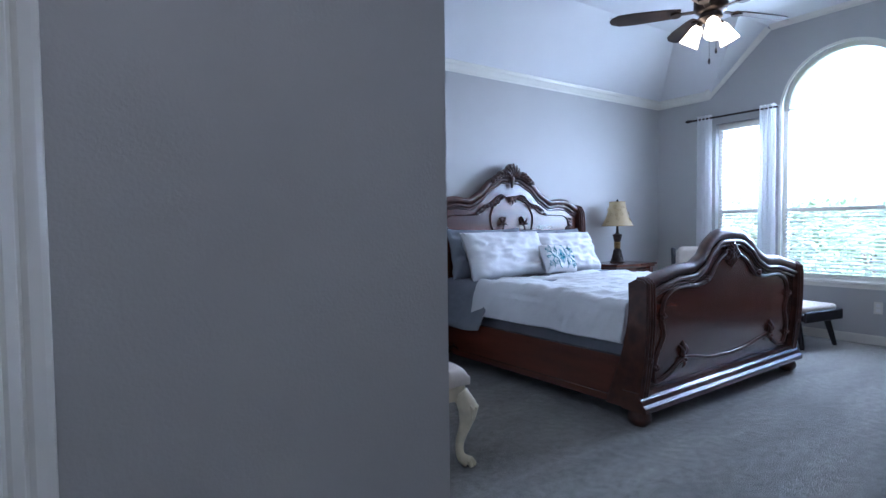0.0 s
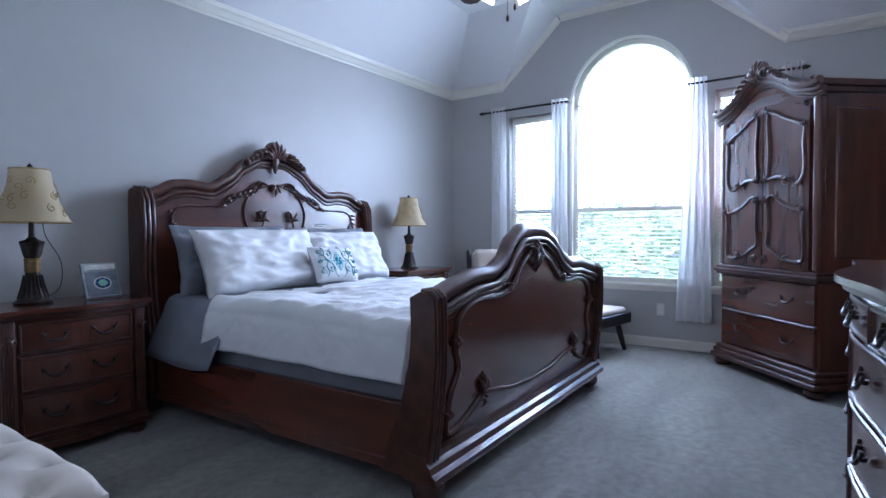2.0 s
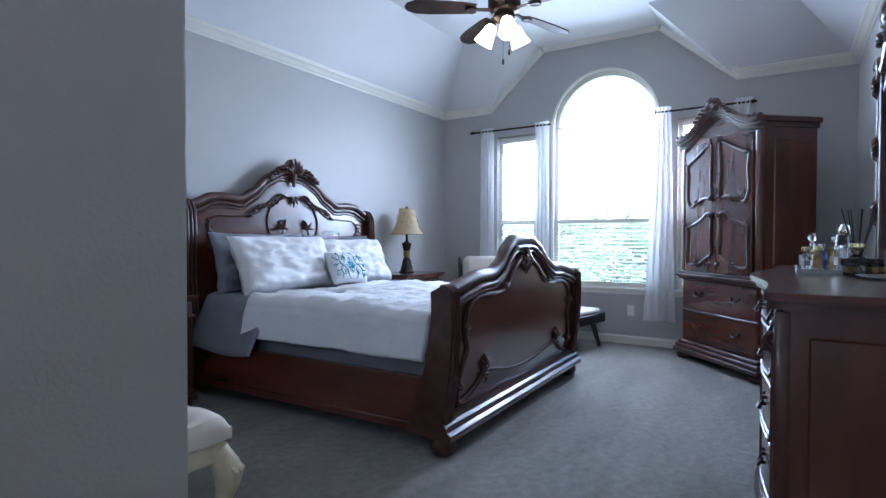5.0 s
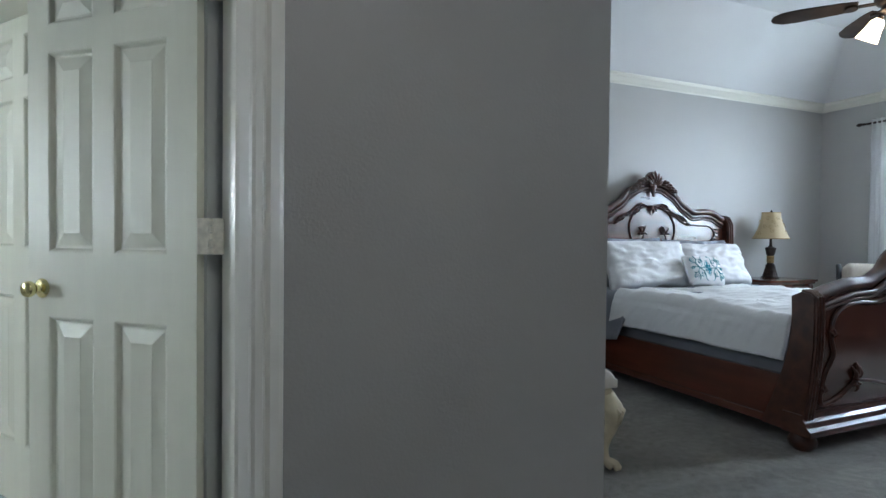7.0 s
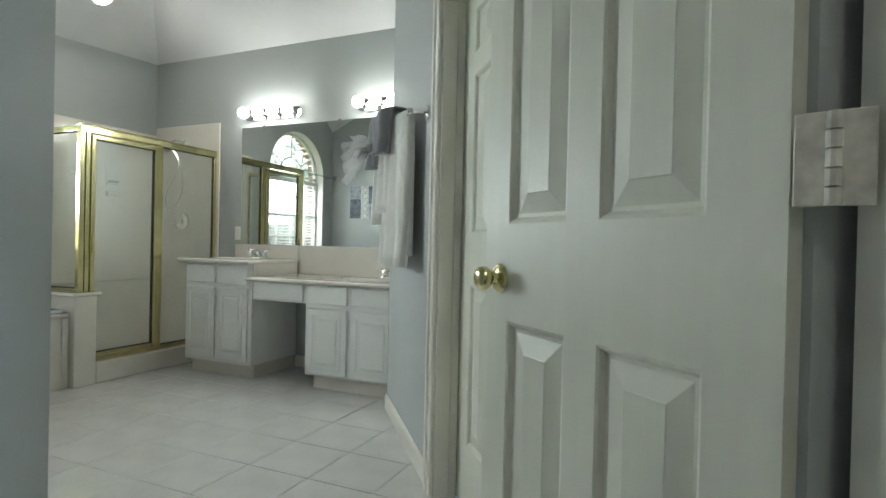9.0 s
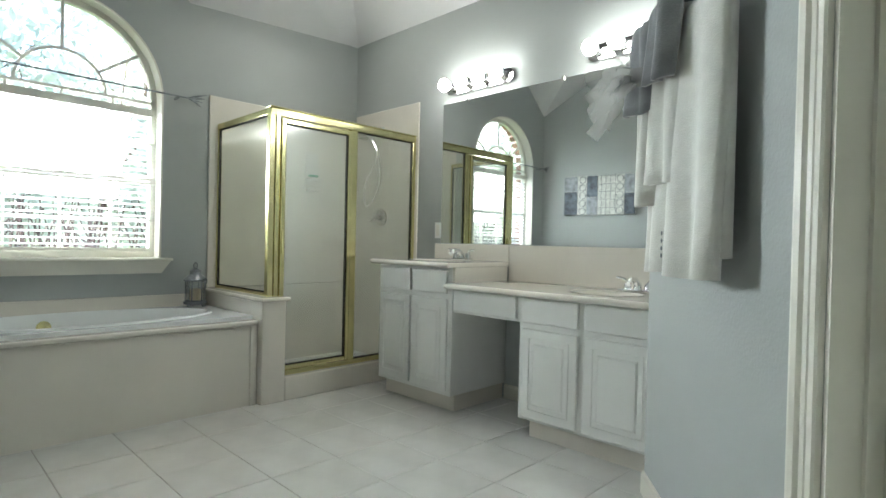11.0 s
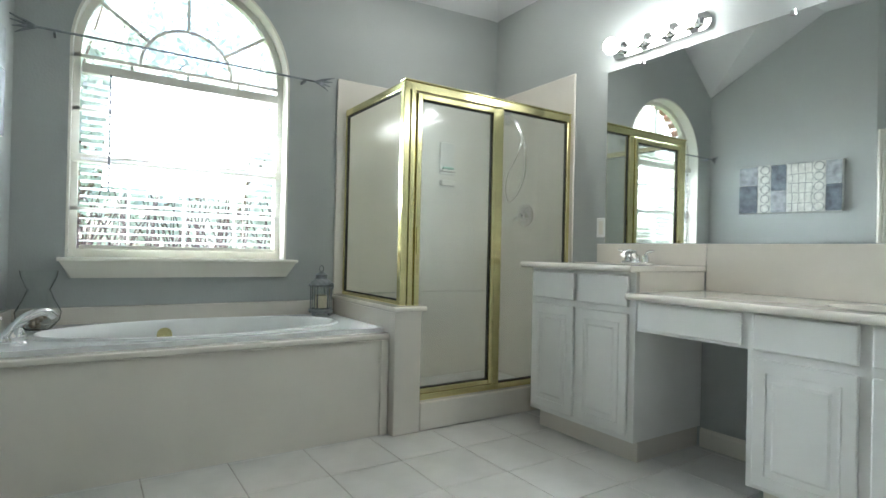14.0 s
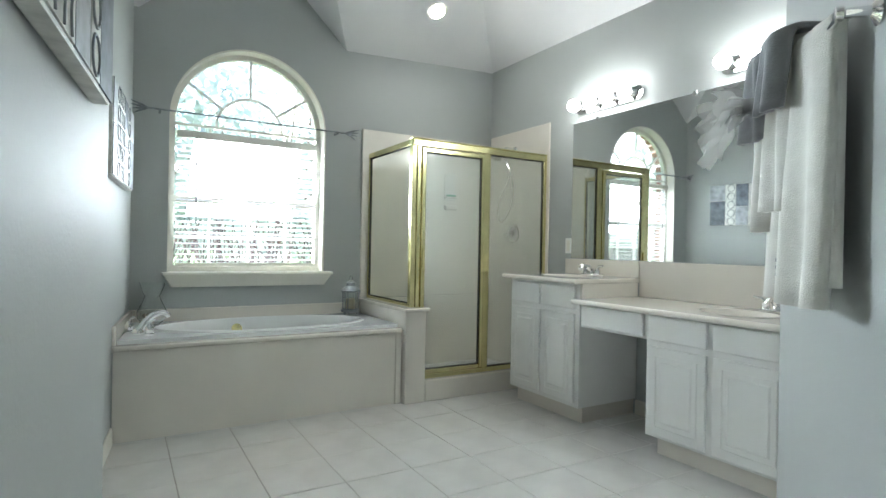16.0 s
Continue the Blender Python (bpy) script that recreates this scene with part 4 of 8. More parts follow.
def crest_edge(u):
    """Height of the carved crest over the rail: a rounded shell, then leaf tips falling to both sides."""
    a = abs(u)
    shell = 0.118 * math.sqrt(max(0, 1 - (a / 0.088) ** 2))
    leaves = 0.062 * max(0, 1 - a / 0.30) ** 0.6 + 0.016 * abs(math.sin(a * 52)) * (a < 0.285)
    return max(shell, leaves)


def crest_plate(bm, top, edge, reach, y0, y1, n=48):
    """A carved board with the crest's outline, standing on the rail."""
    cols = []
    for k in range(n + 1):
        u = reach * (2 * k / n - 1)
        zb, zt = top(u) - 0.02, top(u) + edge(u)
        cols.append([bm.verts.new(p) for p in ((u, y0, zb), (u, y0, zt - 0.006), (u, y0 + 0.010, zt), (u, y1, zt), (u, y1, zb))])
    for a, b in zip(cols, cols[1:]):
        for m in range(4):
            bm.faces.new((a[m], b[m], b[m + 1], a[m + 1]))
        bm.faces.new((a[4], b[4], b[0], a[0]))
    bm.faces.new(cols[0]), bm.faces.new(cols[-1][::-1])


rail_top = lambda u: head_top(u / (HALF - 0.03))
crest_plate(bm, rail_top, crest_edge, 0.295, yc - 0.022, yc + 0.020)
for k in range(7):
    lobe(bm, yc - 0.022, 0.006 * (k - 3), rail_top(0) - 0.025, 90 - 17 * (k - 3), 0.128 - 0.010 * abs(k - 3), 0.0150, -0.06 * (k - 3))
lathe(bm, [(0, -0.080), (0.016, -0.070), (0.024, -0.02), (0.034, 0.02), (0.028, 0.035), (0, 0.04)], 12, (0, yc - 0.02, rail_top(0) - 0.05), 0.7)
for s in (-1, 1):
    flat_scroll(bm, yc - 0.032, [(s * a, b) for a, b in swirl(0.070, rail_top(0.07) + 0.012, 0.026, 1.4, 3.4)], 0.013, 0.007)
    flat_scroll(bm, yc - 0.030, [(s * a, b) for a, b in swirl(0.262, rail_top(0.262) + 0.012, 0.024, 1.4, 3.4)], 0.012, 0.006)
    for k in range(5):
        u = 0.085 + 0.038 * k
        lobe(bm, yc - 0.020, s * u, rail_top(u) + 0.010, 90 - s * (44 + 12 * k), 0.064 - 0.004 * k, 0.0135, s * -0.95)
        lobe(bm, yc - 0.026, s * u, rail_top(u) - 0.002, 90 - s * (108 + 3 * k), 0.050, 0.009, s * 0.4)
bm.verts.index_update(), bm.faces.index_update()
pieces(["crest_scroll", "crest_scroll", "crest_scroll", "crest_scroll", "crest_leaf"], bm, M_CARVE, headboard, "carved shell crest with scrolling leaves")
for s in (-1, 1):
    bm = bmesh.new()
    curl_line(bm, lean_head, -0.005, [(s * 0.05, 1.475), (s * 0.14, 1.50), (s * 0.26, 1.43), (s * 0.40, 1.325), (s * 0.60, 1.30), (s * 0.76, 1.295), (s * 0.83, 1.25), (s * 0.845, 1.17), (s * 0.835, 1.12)], 0.0075)
    curl_line(bm, lean_head, -0.006, [(s * 0.09, 1.47), (s * 0.21, 1.42), (s * 0.285, 1.30), (s * 0.275, 1.18), (s * 0.20, 1.08), (s * 0.10, 1.04), (s * 0.03, 1.00)], 0.0085)
    curl_line(bm, lean_head, -0.012, [(s * 0.12, 1.045), (s * 0.17, 1.11), (s * 0.26, 1.135), (s * 0.34, 1.09), (s * 0.37, 1.0)], 0.0075)
    # acanthus feathers along the vine
    for k in range(8):
        t = k / 7
        u, z = 0.11 + 0.33 * t, 1.497 - 0.178 * t - 0.022 * math.sin(t * 2 * math.pi)
        lobe(bm, lean_head(z) - 0.002, s * u, z + 0.004, 90 - s * (88 + 14 * t), 0.078 - 0.022 * t, 0.0085, s * -0.75)
        lobe(bm, lean_head(z) - 0.002, s * u, z - 0.004, 90 - s * (152 - 18 * t), 0.060 - 0.020 * t, 0.0080, s * 0.75)
    # leaf sprigs inside the ring
    flat_scroll(bm, lean_head(1.24) - 0.010, [(s * a, b) for a, b in swirl(0.125, 1.245, 0.036, 1.3, 0.4)], 0.009, 0.005)
    lobe(bm, lean_head(1.16) - 0.002, s * 0.165, 1.10, 90 + s * 6, 0.115, 0.008, s * 0.55)
    for q, L in ((-55, 0.055), (-20, 0.075), (18, 0.085), (55, 0.062)):
        lobe(bm, lean_head(1.2) - 0.003, s * 0.150, 1.20, 90 + s * q, L, 0.0085, s * q / 45)
    # curled drop at the vine's outer end
    flat_scroll(bm, lean_head(1.16) - 0.008, [(s * a, b) for a, b in swirl(0.825, 1.145, 0.030, 1.3, 1.2)], 0.010, 0.005)
    flat_scroll(bm, lean_head(1.08) - 0.008, [(s * a, b) for a, b in swirl(0.845, 1.075, 0.026, 1.3, 3.0)], 0.009, 0.005)
    for k in range(5):
        lobe(bm, lean_head(1.2) - 0.002, s * (0.842 - 0.003 * k), 1.27 - 0.034 * k, 90 - s * 140, 0.034, 0.006, s * 0.9)
    part("scrollwork", bm, M_CARVE, headboard, "carved vine scrollwork", True)
bm = bmesh.new()
leaf_spray(bm, lean_head(1.5) - 0.012, 0, 1.475, 0.08, 5, 200, 270, 0.45)
part("centre_leaf", bm, M_CARVE, headboard, "carved leaf boss", True)
# carvings on the footboard
yf = lambda z: lean_foot(z) - 0.004
for s in (-1, 1):
    bm = bmesh.new()
    curl_line(bm, lean_foot, -0.006, [(s * 0.07, 0.995), (s * 0.20, 0.93), (s * 0.32, 0.83), (s * 0.46, 0.80), (s * 0.60, 0.805), (s * 0.74, 0.79), (s * 0.84, 0.73), (s * 0.86, 0.62), (s * 0.83, 0.52), (s * 0.88, 0.42), (s * 0.90, 0.30), (s * 0.86, 0.235), (s * 0.72, 0.27), (s * 0.60, 0.345)], 0.012)
    curl_line(bm, lean_foot, -0.006, [(s * 0.60, 0.355), (s * 0.45, 0.335), (s * 0.25, 0.30), (0, 0.285)], 0.010)
    leaf_spray(bm, yf(0.36), s * 0.60, 0.36, 0.10, 3, 70, 90, 0.35)
    leaf_spray(bm, yf(0.34), s * 0.60, 0.345, 0.06, 3, 140, 270, 0.4)
    leaf_spray(bm, yf(0.82), s * 0.33, 0.835, 0.07, 3, 60, 90 - s * 95, 0.4)
    leaf_spray(bm, yf(0.6), s * 0.86, 0.62, 0.055, 3, 90, 90, 0.5)
    leaf_spray(bm, yf(0.3), s * 0.89, 0.31, 0.055, 3, 90, 90, 0.5)
    part("scrollwork", bm, M_CARVE, footboard, "carved swag and vine scrollwork", True)
bm = bmesh.new()
leaf_spray(bm, yf(0.97), 0, 1.00, 0.075, 5, 150, 90, 0.45)
leaf_spray(bm, yf(0.97), 0, 0.99, 0.10, 5, 110, 270, 0.4)
for s in (-1, 1):
    flat_scroll(bm, yf(0.98) - 0.004, [(s * a, b) for a, b in swirl(0.075, 0.985, 0.04, 1.2, 2.4)], 0.014, 0.006)
bm.verts.index_update(), bm.faces.index_update()
pieces(["crest_scroll", "crest_scroll", "crest_leaf"], bm, M_CARVE, footboard, "carved shell crest")


def post(name, s, lean, zt, deep, width, parent):
    """A scrolled side post: an S-shaped outline in y and z with reeded front."""
    prof_z = [0.10, 0.22, 0.36, 0.50, 0.64, 0.76, 0.84, 0.90]
    bm = bmesh.new()
    n = 20
    x0 = s * HALF - width / 2
    front, back = [], []
    for k in range(n + 1):
        z = 0.10 + (zt - 0.10) * k / n
        t = k / n
        front.append((lean(z) - 0.035, z))
        back.append((lean(z) + deep * (1.0 - 0.62 * math.sin(min(1, t * 1.15) * math.pi / 2) ** 1.2) + 0.02, z))
    crown = [(lean(zt) - 0.035 + 0.02, zt + 0.02), (lean(zt) + 0.035, zt + 0.026)]
    loop = front + crown + back[::-1]
    slab(bm, [loop], x0, x0 + width, lambda u, v, w: (w, u, v))
    for q in (0.2, 0.5, 0.8):
        tube(bm, [(x0 + width * q, a - 0.004, b) for a, b in front[2:]] + [(x0 + width * q, crown[0][0] + 0.004, crown[0][1] + 0.004), (x0 + width * q, crown[1][0], crown[1][1] + 0.004)], 0.011, 8)
    leaf_spray(bm, front[6][0] + 0.0, x0 + width / 2, 0.42, 0.06, 3, 80, 270, 0.5)
    return part(name, bm, M_CARVE, parent, smooth=True)


for s in (-1, 1):
    post("foot_post", s, lean_foot, 0.845, 0.17, 0.085, bed)
    bm = bmesh.new()
    xs0 = s * HALF - 0.05
    loop = [(4.76, 0.10), (4.97, 0.10), (4.97, 1.30), (4.96, 1.385), (4.92, 1.40), (4.865, 1.38), (4.83, 1.32), (4.82, 1.15), (4.83, 0.95), (4.82, 0.75), (4.78, 0.5)]
    slab(bm, [loop], xs0, xs0 + 0.10, lambda u, v, w: (w, u, v))
    for q in (0.2, 0.5, 0.8):
        tube(bm, [(xs0 + 0.1 * q, a, b) for a, b in [(4.775, 0.5), (4.815, 0.75), (4.825, 0.95), (4.815, 1.15), (4.825, 1.32), (4.862, 1.385), (4.92, 1.404)]], 0.013, 8)
    part("head_post", bm, M_CARVE, bed, smooth=True)
    part("side_rail", boxes((s * HALF - 0.022, s * HALF + 0.022, 2.80, 4.80, 0.125, 0.395), (s * HALF - 0.03, s * HALF + 0.034, 2.78, 4.80, 0.10, 0.15), bevel=0.006, seg=2), M_WOODY, bed)
    for y in (2.73, 4.87):
        part("bun_foot", lathe(bmesh.new(), [(0, 0), (0.045, 0), (0.068, 0.025), (0.072, 0.05), (0.06, 0.08), (0.05, 0.10), (0, 0.10)], 18, (s * (HALF - 0.02), y, 0)), M_CARVE, bed, smooth=True)
bm = bmesh.new()
prof = [(2.64, 0.095), (2.64, 0.125), (2.66, 0.14), (2.668, 0.165), (2.685, 0.18), (2.69, 0.205), (2.80, 0.205), (2.80, 0.095)]
slab(bm, [prof], -HALF - 0.055, HALF + 0.055, lambda u, v, w: (w, u, v))
base_m = part("base_moulding", bm, M_CARVE, bed)
bm = bmesh.new()
for k in range(74):
    lathe(bm, [(0, -0.006), (0.009, 0), (0, 0.006)], 6, (-HALF - 0.04 + k * 0.0288, 2.643, 0.102))
part("beading", bm, M_CARVE, base_m, smooth=True)


def drape(w, l, h, sag, seed, nx=44, ny=40, flare=0.03, wrinkle=0.02, bottom=None):
    """A cloth that lies over a block w by l, hanging h at both sides; origin at the foot end's middle."""
    bm = bmesh.new()
    rows = []
    half = w / 2
    for j in range(ny + 1):
        y = l * j / ny
        row = []
        for i in range(nx + 1):
            s = (2 * i / nx - 1) * (half + h)
            a = abs(s)
            sg = 1 if s > 0 else -1
            wv = noise.noise(Vector((s * 1.6 + seed, y * 1.8, seed))) * wrinkle + noise.noise(Vector((s * 5 + seed, y * 4, 1.0))) * wrinkle * 0.4 + abs(noise.noise(Vector((s * 3 + y * 4 + seed, y * 2.2 - s * 2, 4.0)))) * wrinkle * 0.7 - abs(noise.noise(Vector((s * 7 - y * 3, y * 5 + s * 3, 9.0)))) * wrinkle * 0.35 + max(0, 0.25 - abs(noise.noise(Vector((s * 2.6 + y * 3.4 + seed, y * 1.3 - s * 0.8, 6.0))))) * wrinkle * 1.6 + max(0, 0.16 - abs(noise.noise(Vector((s * 4.5 + y * 8 + seed, y * 2.4 - s * 1.6, 11.0))))) * wrinkle * 1.5
            r = 0.07
            if a < half - r:
                p = (s, y, wv)
            elif a < half + r * 0.57:
                t = (a - (half - r)) / (r * 1.57)
                p = (sg * (half - r + r * math.sin(t * math.pi / 2)), y, -r + r * math.cos(t * math.pi / 2) + wv * (1 - t))
            else:
                d = a - (half + r * 0.57)
                p_out = 0.5 * wv
                hang = d * (1 + sag * noise.noise(Vector((y * 2.0, seed, sg))))
                p = (sg * (half + p_out + flare * d / h + 0.018 * d / h * math.sin(y * 11 + seed + sg)), y, -r - hang)
            row.append(bm.verts.new(p))
        rows.append(row)
    for a, b in zip(rows, rows[1:]):
        for i in range(nx):
            bm.faces.new((a[i], a[i + 1], b[i + 1], b[i]))
    return bm


def cloth(name, bm, material, x, y, z, label, category, thick=0.02):
    ob = part(name, bm, material, None, label, True)
    ob.matrix_world = BED_AT @ pose(x, y, z)
    md = ob.modifiers.new("thickness", "SOLIDIFY")
    md.thickness, md.offset = thick, -1
    return tagged(ob, label, category)


box_spring = tagged(part("box_spring", boxes((-0.96, 0.96, 2.84, 4.80, 0.16, 0.46), bevel=0.03, seg=3), M_SHEET, None, smooth=True), "grey fabric-covered box spring in the bed frame", "box spring")
box_spring.matrix_world = BED_AT
mattress = tagged(part("mattress", boxes((-0.95, 0.95, 2.86, 4.80, 0.462, 0.69), bevel=0.06, seg=4), M_SHEET, None, smooth=True), "thick mattress under a grey fitted sheet", "mattress")
mattress.matrix_world = BED_AT
cloth("flat_sheet", drape(1.93, 0.66, 0.31, 0.25, 3.0, 60, 24, 0.15, 0.02), M_SHEET, BEDX, 4.10, 0.715, "grey cotton sheet folded over the mattress edge", "sheet", 0.008)
cloth("comforter", drape(1.97, 1.44, 0.225, 0.22, 7.0, 150, 110, 0.05, 0.034), M_LINEN, BEDX, 2.84, 0.725, "white rumpled comforter spread over the bed", "comforter", 0.03)


def pillow(x, y, z, rx, rz, w, h, d, material, label, seed, category="pillow", group=""):
    ob = part("pillow", pillow_mesh(w, h, d, seed=seed, crumple=0.022), material, None, label, True)
    ob.matrix_world = BED_AT @ pose(x, y, z, rx, 0, rz)
    return tagged(ob, label, category, group)


pillow(BEDX - 0.46, 4.72, 0.94, -14, 0, 0.92, 0.47, 0.14, M_SHEET, "grey pillow standing against the headboard", 1, group="pillows on the bed")
pillow(BEDX + 0.45, 4.72, 0.94, -14, 0, 0.86, 0.44, 0.14, M_SHEET, "grey pillow standing against the headboard", 2, group="pillows on the bed")
pillow(BEDX - 0.40, 4.52, 0.925, -24, 2, 0.99, 0.46, 0.21, M_LINEN, "white crumpled pillow leaning on the grey one", 3, group="pillows on the bed")
pillow(BEDX + 0.43, 4.56, 0.915, -26, -3, 0.86, 0.44, 0.21, M_LINEN, "white crumpled pillow leaning on the grey one", 5, group="pillows on the bed")
cush = thing("throw_pillow", BEDX + 0.07, 4.30, 0.86, 0, "small white throw pillow with teal scroll print", "pillow")
cush.matrix_world = BED_AT @ pose(BEDX + 0.07, 4.33, 0.875, -28, 3, -4)
part("cover", pillow_mesh(0.40, 0.285, 0.12, 18, 0.003, 9), M_LINEN, cush, smooth=True)


def printed(bm, pts, r):
    """A printed line that follows the swell of the cushion's face."""
    out = []
    for a, b in pts:
        a, b = a * 0.95, b * 0.95
        k = max(0, (1 - (a / 0.20) ** 4) * (1 - (b / 0.1425) ** 4)) ** 0.45
        out.append((a, -0.0615 * k - 0.001, b))
    tube(bm, out, r, 5, 0.4)


def smooth_line(*pts):
    return [(p.x, p.z) for p in spline([(a, 0, b) for a, b in pts], 6)]


bm, bm_flower = bmesh.new(), bmesh.new()
for s in (-1, 1):
    printed(bm, smooth_line((s * 0.175, 0.0), (s * 0.13, 0.012), (s * 0.095, 0.0), (s * 0.05, 0.0)), 0.0045)
    printed(bm, smooth_line((s * 0.185, 0.0), (s * 0.168, 0.012), (s * 0.150, 0.0), (s * 0.168, -0.012), (s * 0.185, 0.0)), 0.006)
    for t in (-1, 1):
        printed(bm, smooth_line((s * 0.10, t * 0.002), (s * 0.125, t * 0.045), (s * 0.115, t * 0.085), (s * 0.13, t * 0.12)), 0.0050)
        printed(bm, [(s * a, t * b) for a, b in swirl(0.082, 0.062, 0.028, 1.2, 0.6)], 0.0042)
        printed(bm, [(s * a, t * b) for a, b in swirl(0.160, 0.085, 0.026, 1.2, 2.4)], 0.0042)
        printed(bm, smooth_line((s * 0.098, t * 0.006), (s * 0.07, t * 0.02), (s * 0.052, t * 0.055), (s * 0.055, t * 0.10), (s * 0.03, t * 0.125)), 0.0040)
        printed(bm, smooth_line((s * 0.135, t * 0.045), (s * 0.155, t * 0.055), (s * 0.165, t * 0.045)), 0.0065)
        printed(bm_flower, smooth_line((s * 0.006, t * 0.008), (s * 0.024, t * 0.012), (s * 0.018, t * 0.028), (s * 0.004, t * 0.014)), 0.0065)
        printed(bm, smooth_line((s * 0.046, 0.0), (s * 0.030, t * 0.034), (s * 0.012, t * 0.062), (0, t * 0.078)), 0.0030)
    printed(bm_flower, [(s * 0.004, 0.0), (s * 0.02, 0.0), (s * 0.038, 0.0)], 0.007)
    printed(bm_flower, [(0, s * 0.012), (0, s * 0.035), (0, s * 0.060)], 0.007)
part("print", bm, M_TEAL, cush, "dark teal scroll print")
part("flower_print", bm_flower, M_AQUA, cush, "bright aqua diamond flower")


# ---- nightstands, lamps ----
def pull(bm, x, y, z, w=0.10):
    """A curved drop handle on two rosettes, facing -y."""
    for s in (-1, 1):
        lathe(bm, [(0, -0.01), (0.011, -0.006), (0.012, 0.006), (0, 0.01)], 8, (x + s * w / 2, y - 0.004, z))
        tube(bm, [(x + s * (w / 2 + 0.012), y - 0.006, z + 0.018), (x + s * (w / 2 + 0.004), y - 0.008, z + 0.006), (x + s * w / 2, y - 0.008, z)], 0.005, 6)
    tube(bm, [(x - w / 2, y - 0.012, z), (x - w / 3, y - 0.02, z - 0.022), (x, y - 0.022, z - 0.030), (x + w / 3, y - 0.02, z - 0.022), (x + w / 2, y - 0.012, z)], [0.005, 0.006, 0.009, 0.006, 0.005], 8)


def bow(x, half, amount):
    t = abs(x) / half
    return amount * (0.5 + 0.5 * math.cos(min(1, t) * math.pi)) - amount * 0.35 * math.sin(min(1, t) * math.pi) ** 2


def bowed(half, y_back, z0, z1, front, amount, n=16, bevel=0.004, over=0.0):
    """A block whose front follows a serpentine line."""
    line = [(-half + 2 * half * i / n, front - bow(-half + 2 * half * i / n, half, amount)) for i in range(n + 1)]
    loop = line + [(half, y_back), (-half, y_back)]
    return slab(bmesh.new(), [loop], z0, z1, lambda u, v, w: (u, v, w))


def chest(name, x, y, z, rz, W, D, H, rows, label, category, group="", swell=1.0):
    """A serpentine chest with moulded top, corner posts, drawers and bun feet; front faces local -y, centre of the front at the origin."""
    c = thing(name, x, y, z, rz, label, category, group)
    h = W / 2
    part("carcass", bowed(h - 0.015, D - 0.01, 0.10, H - 0.045, 0.03, 0.022 * swell, 40), M_WOOD, c)
    top = part("top", bowed(h + 0.02, D + 0.005, H - 0.022, H, -0.015, 0.03 * swell, 40), M_WOODX, c)
    part("top_edge", bowed(h + 0.006, D, H - 0.045, H - 0.022, 0.002, 0.028 * swell, 40), M_CARVE, c)
    bm = bowed(h + 0.008, D, 0.055, 0.085, -0.005, 0.025 * swell, 40)
    g = bowed(h - 0.004, D, 0.085, 0.115, 0.012, 0.024 * swell, 40)
    part("base_moulding", bm, M_CARVE, c)
    part("base_step", g, M_CARVE, c)
    for s in (-1, 1):
        for yy in (0.05, D - 0.05):
            part("foot", lathe(bmesh.new(), [(0, 0), (0.038, 0), (0.05, 0.02), (0.05, 0.04), (0.036, 0.056), (0, 0.056)], 14, (s * (h - 0.05), yy, 0)), M_CARVE, c, smooth=True)
        bm = boxes((s * (h - 0.04) - 0.028, s * (h - 0.04) + 0.028, 0.008, 0.05, 0.115, H - 0.05), bevel=0.01, seg=2)
        for q in (-0.012, 0.0, 0.012):
            tube(bm, [(s * (h - 0.04) + q, 0.006, 0.20), (s * (h - 0.04) + q, 0.006, H - 0.16)], 0.004, 6)
        leaf_spray(bm, 0.008, s * (h - 0.04), H - 0.12, 0.055, 3, 90, 270, 0.5)
        part("corner_post", bm, M_CARVE, c, smooth=True)
        part("side_panel", boxes((s * (h - 0.012) - 0.008, s * (h - 0.012) + 0.008, 0.09, D - 0.06, 0.20, H - 0.12), bevel=0.006), M_WOOD, c)
    zs = 0.125
    space = H - 0.06 - 0.125
    tot = sum(r[0] for r in rows)
    for hh, cols in rows:
        dh = space * hh / tot
        wd = (W - 0.15) / cols
        for k in range(cols):
            xa_, xb_ = -h + 0.075 + wd * k + 0.006, -h + 0.075 + wd * (k + 1) - 0.006
            nn = 12
            line = [(xa_ + (xb_ - xa_) * i / nn, 0.018 - bow(xa_ + (xb_ - xa_) * i / nn, h, 0.024 * swell)) for i in range(nn + 1)]
            bm = slab(bmesh.new(), [line + [(xb_, 0.09), (xa_, 0.09)]], zs + 0.008, zs + dh - 0.008, lambda u, v, w: (u, v, w))
            dr = part("drawer", bm, M_WOODX, c)
            bm = bmesh.new()
            for zz in (zs + 0.014, zs + dh - 0.014):
                tube(bm, [(a, b - 0.002, zz) for a, b in line], 0.0065, 6)
            for e in (0, -1):
                tube(bm, [(line[e][0] + (0.006 if e == 0 else -0.006), line[e][1] - 0.002, zs + 0.014), (line[e][0] + (0.006 if e == 0 else -0.006), line[e][1] - 0.002, zs + dh - 0.014)], 0.0065, 6)
            part("drawer_moulding", bm, M_CARVE, dr, smooth=True)
            for px in ((xa_ * 0.72 + xb_ * 0.28, xa_ * 0.28 + xb_ * 0.72) if wd > 0.45 else ((xa_ + xb_) / 2,)):
                bm = bmesh.new()
                pull(bm, px, 0.014 - bow(px, h, 0.024 * swell), zs + dh * 0.55)
                part("handle", bm, M_BRONZE, dr, "dark bronze drop handle", True)
        zs += dh
    return c


ns1 = chest("nightstand", 1.84, 4.50, 0, 0, 0.68, 0.46, 0.75, [(1.25, 1), (1.1, 1), (0.95, 1)], "dark red mahogany nightstand with three curved drawers", "nightstand", "nightstands by the bed")
ns2 = copy_thing(ns1, pose(4.88, 4.50, 0))


